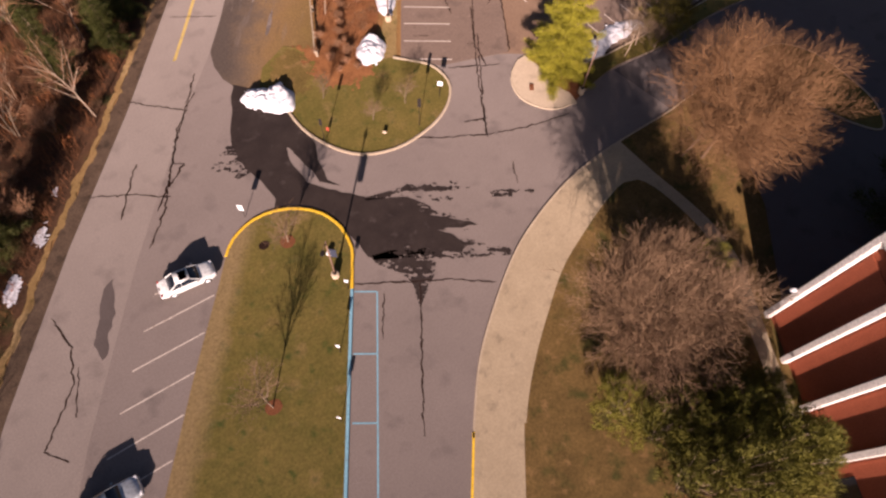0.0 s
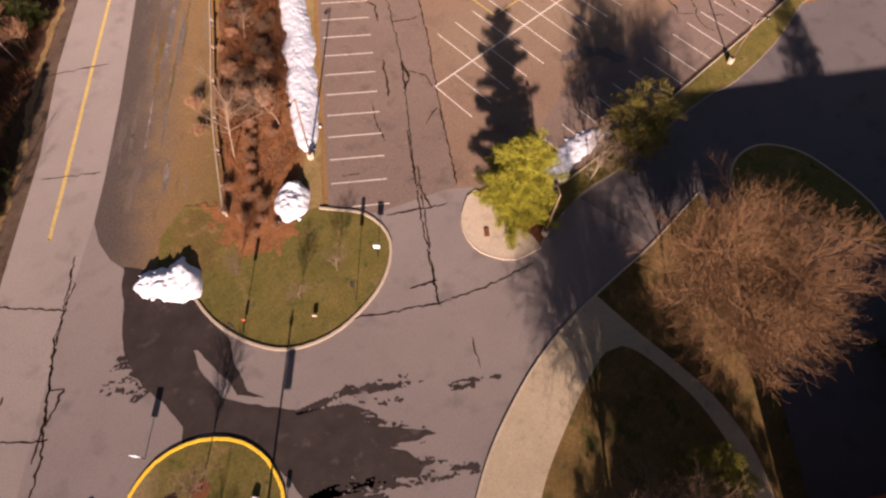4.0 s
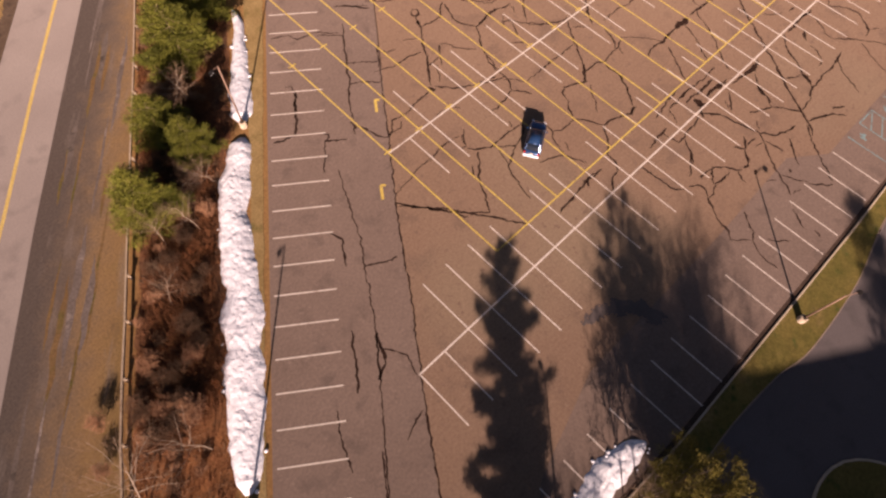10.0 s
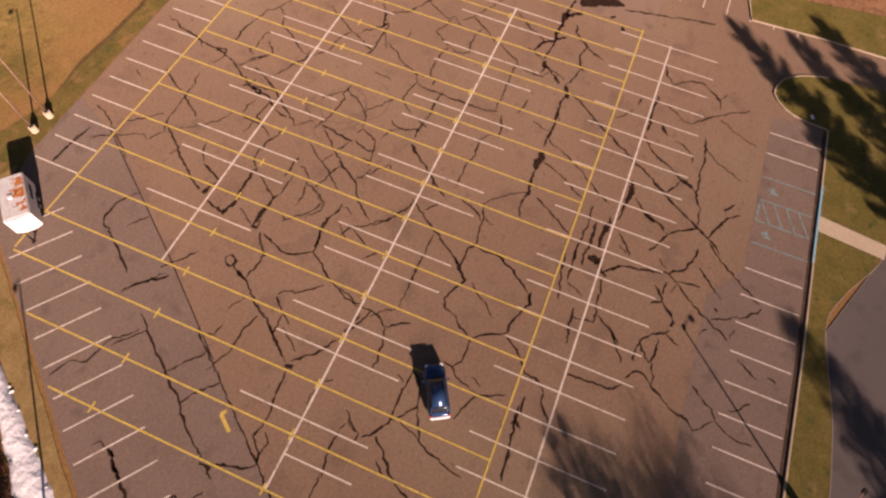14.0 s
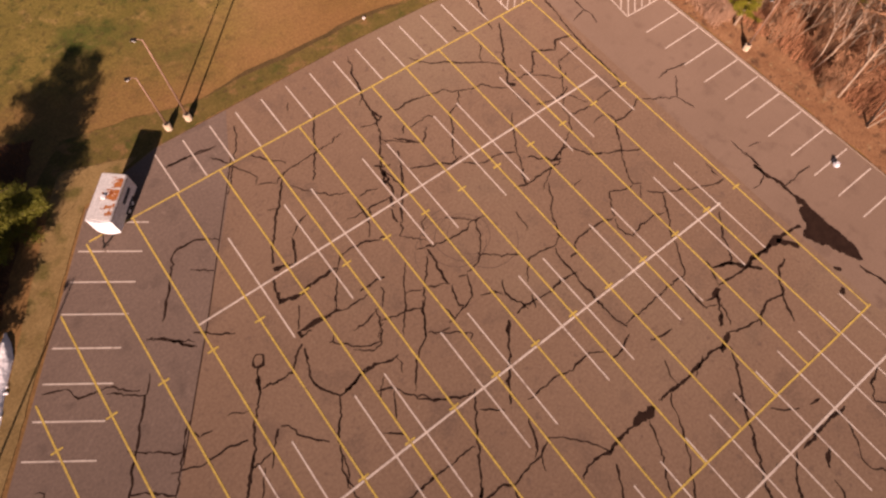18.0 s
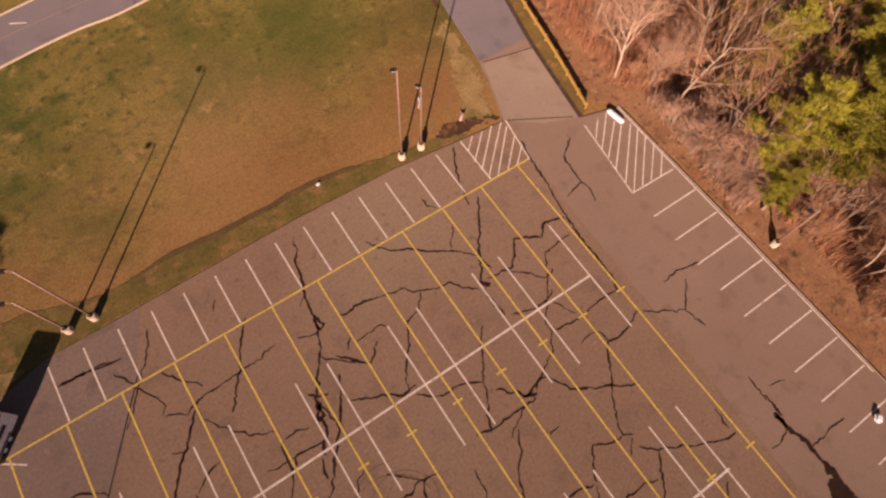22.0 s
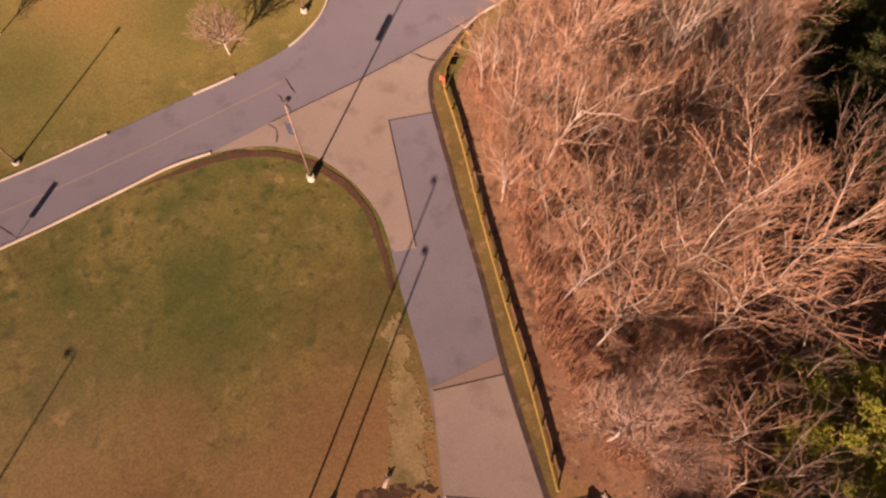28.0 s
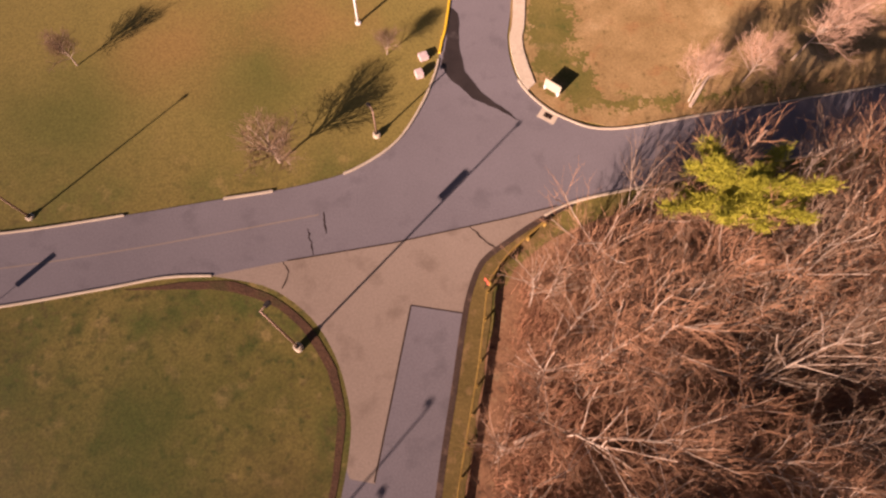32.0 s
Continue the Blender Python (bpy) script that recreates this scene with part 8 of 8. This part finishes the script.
def trailer():
    top = thing("cargo_trailer", pose(67.85, 90.85, 0.02, 0, 0, 48.9), "white box trailer with a rust-stained roof on the lot", "trailer")
    bm = box(2.3, 0, 1.45, 4.6, 2.15, 1.95, 0.07, 3)
    part("body", done(bm, "body", "white_metal"), top, "white box body")
    part("roof", done(box(2.3, 0, 2.455, 4.5, 2.05, 0.07, 0.03), "roof", "trailer_roof"), top, "pale grey roof sheet")
    for x0, x1, reach, heavy in ((0.25, 1.0, 0.75, 0.0), (1.05, 1.85, 0.85, 0.05), (1.9, 3.05, 1.25, 0.16), (3.15, 4.25, 0.8, 0.1)):
        verts, faces = [], []
        for a in range(int((x1 - x0) / 0.035)):
            for c in range(int(reach / 0.035) + 6):
                x, y = x0 + a * 0.035, -0.98 + c * 0.035
                fade = min(x - x0, x1 - x, 0.3) / 0.3
                f = 0.6 * noise.noise(Vector((x * 2.2, y * 1.6, 7))) + 0.5 * noise.noise(Vector((x * 9.0, y * 5.0, 3)))
                if f > 0.25 - heavy - 0.6 * fade * (1 - (y + 0.98) / reach):
                    k = len(verts)
                    verts += [(x, y, 2.494), (x + 0.035, y, 2.494), (x + 0.035, y + 0.035, 2.494), (x, y + 0.035, 2.494)]
                    faces.append((k, k + 1, k + 2, k + 3))
        part("rust_stain", mesh_from("rust_stain", verts, faces, "rust"), top, "blotch of orange rust on the roof")
    bm = bmesh.new()
    arc = [(0.02 - 0.26 * (1 - (q / 6.0) ** 2), 1.07 * q / 6.0) for q in range(-6, 7)]
    lo, hi = ([bm.verts.new((x, y, z)) for x, y in arc] for z in (0.5, 2.42))
    for q in range(12):
        bm.faces.new((lo[q], lo[q + 1], hi[q + 1], hi[q]))
    bm.faces.new(hi)
    bm.faces.new(lo)
    part("front_panel", done(bm, "front_panel", "white_metal"), top, "slightly bowed white front")
    part("roof_vent", done(box(2.2, 0.15, 2.55, 0.38, 0.38, 0.14, 0.03), "roof_vent", "white_metal"), top)
    for s in (-1, 1):
        part("trim", done(box(2.3, s * 1.09, 2.36, 4.6, 0.03, 0.08), "trim", "apron"), top)
        for dx in (2.15, 2.95):
            w = part("wheel", done(tube([(dx, s * 0.82, 0.33), (dx, s * 1.06, 0.33)], [0.33, 0.33], 18), "wheel", "rubber"), top)
            part("rim", done(tube([(dx, s * 1.0, 0.33), (dx, s * 1.075, 0.33)], [0.19, 0.17], 14), "rim", "white_metal"), w)
        part("fender", done(box(2.55, s * 1.1, 0.74, 1.8, 0.16, 0.06, 0.02), "fender", "dark_metal"), top)
        part("drawbar", done(tube([(0.3, s * 0.7, 0.46), (-1.35, 0, 0.46)], [0.05, 0.05], 6), "drawbar", "dark_metal"), top)
    part("hitch", done(box(-1.4, 0, 0.44, 0.3, 0.18, 0.16, 0.03), "hitch", "dark_metal"), top)
    part("jack", done(tube([(-1.1, 0, -0.02), (-1.1, 0, 0.95)], [0.05, 0.05], 8), "jack", "dark_metal"), top)
    part("side_sign", done(box(3.0, -1.09, 1.55, 1.6, 0.02, 0.4, 0.005), "side_sign", "banner"), top, "faded dark lettering reduced to a bar")


trailer()


# ---- cars ----
def car(m, paint, label, length=4.8, width=1.86, suv=True, wagon=True, sunroof=False):
    top = thing("car", m, label, "car")
    L, Wd = length, width
    roof_z = 1.50 if suv else 1.45
    belt = 0.98 if suv else 0.92

    def loft(rows, name, mat, lab=""):
        """Cross sections (x, half width, bottom, top, top half width) joined into a shell."""
        bm = bmesh.new()
        rings = []
        for x, hw, z0, z1, tw in rows:
            rings.append([bm.verts.new((x, y, z)) for y, z in ((-hw * 0.94, z0), (-hw, z0 + 0.18 * (z1 - z0)), (-hw, z0 + 0.6 * (z1 - z0)), (-tw, z1 - 0.04), (-tw * 0.8, z1), (tw * 0.8, z1), (tw, z1 - 0.04), (hw, z0 + 0.6 * (z1 - z0)), (hw, z0 + 0.18 * (z1 - z0)), (hw * 0.94, z0))])
        for a, b in zip(rings, rings[1:]):
            for k in range(10):
                bm.faces.new((a[k], a[(k + 1) % 10], b[(k + 1) % 10], b[k]))
        bm.faces.new(list(reversed(rings[0])))
        bm.faces.new(rings[-1])
        return part(name, done(bm, name, mat, True), top, lab)

    h = Wd / 2
    loft([(0.0, h * 0.84, 0.34, belt * 0.80, h * 0.74), (0.12, h * 0.93, 0.26, belt * 0.92, h * 0.84), (0.8, h, 0.24, belt, h * 0.90), (L * 0.5, h, 0.24, belt, h * 0.92), (L * 0.72, h, 0.24, belt * 0.97, h * 0.90),
          (L - 0.5, h * 0.97, 0.25, belt * 0.90, h * 0.84), (L - 0.08, h * 0.86, 0.30, belt * 0.78, h * 0.74), (L, h * 0.74, 0.38, belt * 0.66, h * 0.62)], "body", paint)
    back = 0.28 if wagon else 0.75
    cab = [(back, h * 0.84, belt - 0.06, belt + 0.02, h * 0.8), (back + (0.35 if wagon else 0.7), h * 0.84, belt - 0.06, roof_z - 0.06, h * 0.68), (L * 0.34, h * 0.86, belt - 0.06, roof_z - 0.01, h * 0.70), (L * 0.52, h * 0.86, belt - 0.06, roof_z - 0.02, h * 0.70), (L * 0.58, h * 0.86, belt - 0.06, roof_z - 0.08, h * 0.69), (L * 0.73, h * 0.84, belt - 0.06, belt + 0.0, h * 0.8)]
    loft(cab, "cabin_glass", "glass", "dark tinted glass")
    x0, x1 = back + (0.35 if wagon else 0.72), L * 0.575
    part("roof", done(box((x0 + x1) / 2, 0, roof_z + 0.0, x1 - x0, h * 1.36, 0.09, 0.04, 3), "roof", paint, True), top)
    for s in (-1, 1):
        for px, tilt in ((L * 0.655, -0.62), (back + 0.16, 0.35)):
            a, b = (L * 0.58, L * 0.735) if tilt < 0 else (back + (0.36 if wagon else 0.72), back)
            part("pillar", done(tube([(a, s * h * 0.69, roof_z - 0.02), (b, s * h * 0.83, belt)], [0.045, 0.055], 6), "pillar", paint), top)
        part("pillar", done(tube([(L * 0.40, s * h * 0.71, roof_z - 0.02), (L * 0.40, s * h * 0.875, belt)], [0.04, 0.05], 6), "pillar", paint), top)
        part("mirror", done(box(L * 0.665, s * (h + 0.1), belt + 0.06, 0.16, 0.2, 0.15, 0.04), "mirror", paint), top)
        part("headlight", done(box(L - 0.16, s * h * 0.66, belt * 0.72, 0.26, 0.3, 0.13, 0.03), "headlight", "lamp_lens"), top)
        part("tail_light", done(box(0.06, s * h * 0.78, belt * 0.82, 0.14, 0.2, 0.26, 0.03), "tail_light", "tail_red"), top)
        for wx in (L * 0.19, L * 0.81):
            w = part("wheel", done(tube([(wx, s * (h - 0.2), 0.34), (wx, s * (h - 0.02), 0.34), (wx, s * (h + 0.01), 0.34)], [0.34, 0.34, 0.30], 20), "wheel", "rubber"), top)
            part("rim", done(tube([(wx, s * (h - 0.05), 0.34), (wx, s * (h + 0.02), 0.34)], [0.22, 0.2], 14), "rim", "white_metal"), w)
        if suv:
            part("roof_rail", done(tube([(x0 + 0.1, s * h * 0.6, roof_z + 0.06), (x1 - 0.1, s * h * 0.6, roof_z + 0.06)], [0.025, 0.025], 6), "roof_rail", "dark_metal"), top)
    part("rear_bumper", done(box(-0.03, 0, 0.48, 0.2, Wd * 0.9, 0.26, 0.06), "rear_bumper", "white_metal"), top, "bright rear bumper")
    part("front_bumper", done(box(L - 0.04, 0, 0.42, 0.16, Wd * 0.78, 0.22, 0.06), "front_bumper", paint), top)
    part("number_plate", done(box(-0.025, 0, 0.78, 0.03, 0.34, 0.16, 0.01), "number_plate", "white_paint"), top)
    if sunroof:
        part("sunroof", done(box(L * 0.47, 0, roof_z + 0.035, 0.7, 0.9, 0.02, 0.006), "sunroof", "glass"), top)
    return top


car(pose(67.1, 51.7, 0.02, 0, 0, 30.0), "navy_car", "dark navy-blue compact hatchback car standing in the lot", 4.2, 1.74)
car(pose(-6.0, 28.9, 0.01, 0, 0, -9), "white_car", "white saloon car parked nose-in at the grass island", 4.7, 1.8, False, False, True)
car(pose(-18.6, 15.9, 0.01, 0, 0, -5), "silver_car", "silver car parked nose-in at the grass island", 4.8, 1.82, True, True)


# ---- small things ----
def slab(name, x, y, z, sx, sy, sz, turn, mat, label, category, bevel=0.03):
    ob = new(name, done(box(0, 0, sz / 2, sx, sy, sz, bevel), name, mat))
    ob.matrix_basis = pose(x, y, z, 0, 0, turn)
    return tagged(ob, label=label, category=category)


def post_sign(x, y, z, high, w, h, turn, mat, label, thick=0.03):
    top = thing("road_sign", pose(x, y, z, 0, 0, turn), label, "sign")
    part("post", done(tube([(0, 0, -0.1), (0, 0, high)], [0.03, 0.03], 6), "post", "dark_metal"), top)
    part("sign_plate", done(box(0.04, 0, high - h / 2, thick, w, h, 0.008), "sign_plate", mat), top)


slab("utility_box", 128.65, 151.6, -0.02, 0.85, 0.75, 0.5, 20, "box_pink", "pinkish-tan metal utility box on the lawn", "utility box")
slab("utility_box", 128.2, 149.5, -0.02, 0.7, 0.7, 0.7, 20, "box_pink", "pinkish-tan metal utility cabinet on the lawn", "utility box")
top = thing("entrance_sign", pose(140.4, 147.2, 0.0, 0, 0, 50), "white upright entrance sign on the corner lawn", "sign")
part("board", done(box(0, 0, 0.75, 0.12, 1.7, 1.1, 0.02), "board", "concrete"), top)
for s in (-1, 1):
    part("leg", done(box(0, s * 0.7, 0.15, 0.2, 0.2, 0.5, 0.02), "leg", "white_wall"), top)
top = thing("storm_drain", pose(139.8, 144.55, 0.0, 0, 0, -35), "square storm drain in a pale concrete surround", "drain")
part("surround", done(box(0, 0, 0.0, 1.7, 1.2, 0.06, 0.01), "surround", "concrete"), top)
part("grate", done(box(0, 0, 0.035, 0.8, 0.5, 0.02, 0.005), "grate", "crack"), top)
top = thing("flagpole", pose(122.4, 156.2, -0.03), "tall white flagpole on the lawn", "flagpole")
part("pole", done(tube([(0, 0, -0.1), (0, 0, 4), (0, 0, 8.5)], [0.14, 0.11, 0.07], 10), "pole", "white_wall", True), top)
part("collar", done(tube([(0, 0, -0.02), (0, 0, 0.12)], [0.3, 0.24], 12), "collar", "white_wall"), top)
slab("fallen_barrier", 127.2, 90.4, 0.03, 2.0, 0.5, 0.4, 98, "white_metal", "white fallen barrier lying on the hatched corner", "barrier", 0.12)
post_sign(132.8, 128.3, 0.0, 1.9, 0.6, 0.6, 30, "sign_red", "small red road sign at the guard rail's end")
post_sign(27.1, 32.5, 0.1, 2.2, 0.55, 0.6, 225, "white_metal", "white sign on a thin post by the kerb")
post_sign(23.0, 30.6, 0.1, 4.0, 0.35, 1.2, 225, "dark_metal", "tall thin post on the grass island")
post_sign(14.0, 34.4, 0.1, 3.6, 0.3, 0.9, 225, "dark_metal", "tall thin post on the grass island")
post_sign(19.5, 31.8, 0.03, 0.5, 0.4, 0.35, 225, "concrete", "low white notice on the lawn")
post_sign(15.0, 35.4, 0.1, 0.7, 0.25, 0.5, 225, "sign_red", "small orange marker at the kerb")
post_sign(7.0, 19.6, 0.12, 2.0, 0.35, 0.5, 225, "white_metal", "white accessible-parking sign at the blue kerb")
post_sign(3.3, 15.2, 0.12, 2.0, 0.35, 0.5, 225, "white_metal", "white accessible-parking sign at the blue kerb")
post_sign(0.3, 10.4, 0.12, 2.0, 0.35, 0.5, 225, "white_metal", "white accessible-parking sign at the blue kerb")
post_sign(3.4, 31.5, 0.0, 2.1, 0.5, 0.9, 225, "white_metal", "white road sign at the island's tip")
post_sign(94.1, 128.7, -0.03, 2.2, 0.5, 1.4, 46, "dark_metal", "narrow dark sign beside the road")
slab("floodlight", 7.6, 23.5, 0.12, 0.6, 0.45, 0.4, 30, "lamp_lens", "small white floodlight on the grass", "floodlight", 0.06)
slab("stone", 99.5, 99.3, -0.05, 0.4, 0.3, 0.22, 20, "white_wall", "small pale stone on the lawn", "stone", 0.09)
slab("paper_scrap", 111.2, 27.4, 0.1, 0.6, 0.35, 0.12, 20, "white_metal", "small white scrap on the grass verge", "litter", 0.05)
slab("snow_lump", 125.6, 57.5, 0.02, 0.7, 0.6, 0.4, 30, "snow", "small melting lump of snow on the asphalt", "snow", 0.15)
slab("snow_lump", 126.6, 50.0, 0.02, 0.9, 0.6, 0.4, 80, "snow", "small melting lump of snow on the asphalt", "snow", 0.15)
top = thing("fallen_log", pose(114.7, 98.5, 0, 0, 0, 40), "broken pale log lying beside dug soil", "log")
part("log", done(tube([(-0.5, 0, 0.06), (0.1, 0.05, 0.1), (0.6, -0.1, 0.12)], [0.13, 0.12, 0.06], 8), "log", "pale_bark", True), top)
part("branch_stub", done(tube([(0.2, 0, 0.12), (0.4, 0.3, 0.16)], [0.06, 0.03], 6), "branch_stub", "pale_bark"), top)
patchy("dug_soil", [(110.6, 98.1), (112.6, 99.0), (114.9, 98.3), (117.6, 97.2), (118.2, 96.1), (115.7, 96.25), (113.4, 96.5), (111.1, 97.1)], -0.013, "dug_earth", "patch of dug dark soil at the lot's edge", 0.1, 1.1, 3.0)
for i, (x, y, l, r) in enumerate(((134.0, 116.4, 4.4, 14), (141, 97.2, 5.5, 40), (139, 108, 3.6, 120), (153, 145, 6.4, 50))):
    top = thing("fallen_log", pose(x, y, 0.0, 0, 0, r), "bare pale fallen trunk on the leaf litter", "log")
    part("log", done(tube([(0, 0, 0.16), (l * 0.5, 0.25, 0.3), (l, 0.1, 0.5)], [0.17, 0.14, 0.05], 7), "log", "pale_bark", True), top)
    part("branch_stub", done(tube([(l * 0.6, 0.2, 0.3), (l * 0.8, -0.6, 0.7)], [0.06, 0.02], 5), "branch_stub", "pale_bark"), top)
slab("leaf_pile", 36.0, 27.6, 0.12, 0.9, 0.5, 0.12, 50, "mulch", "small heap of brown leaves on the concrete island", "leaves", 0.05)
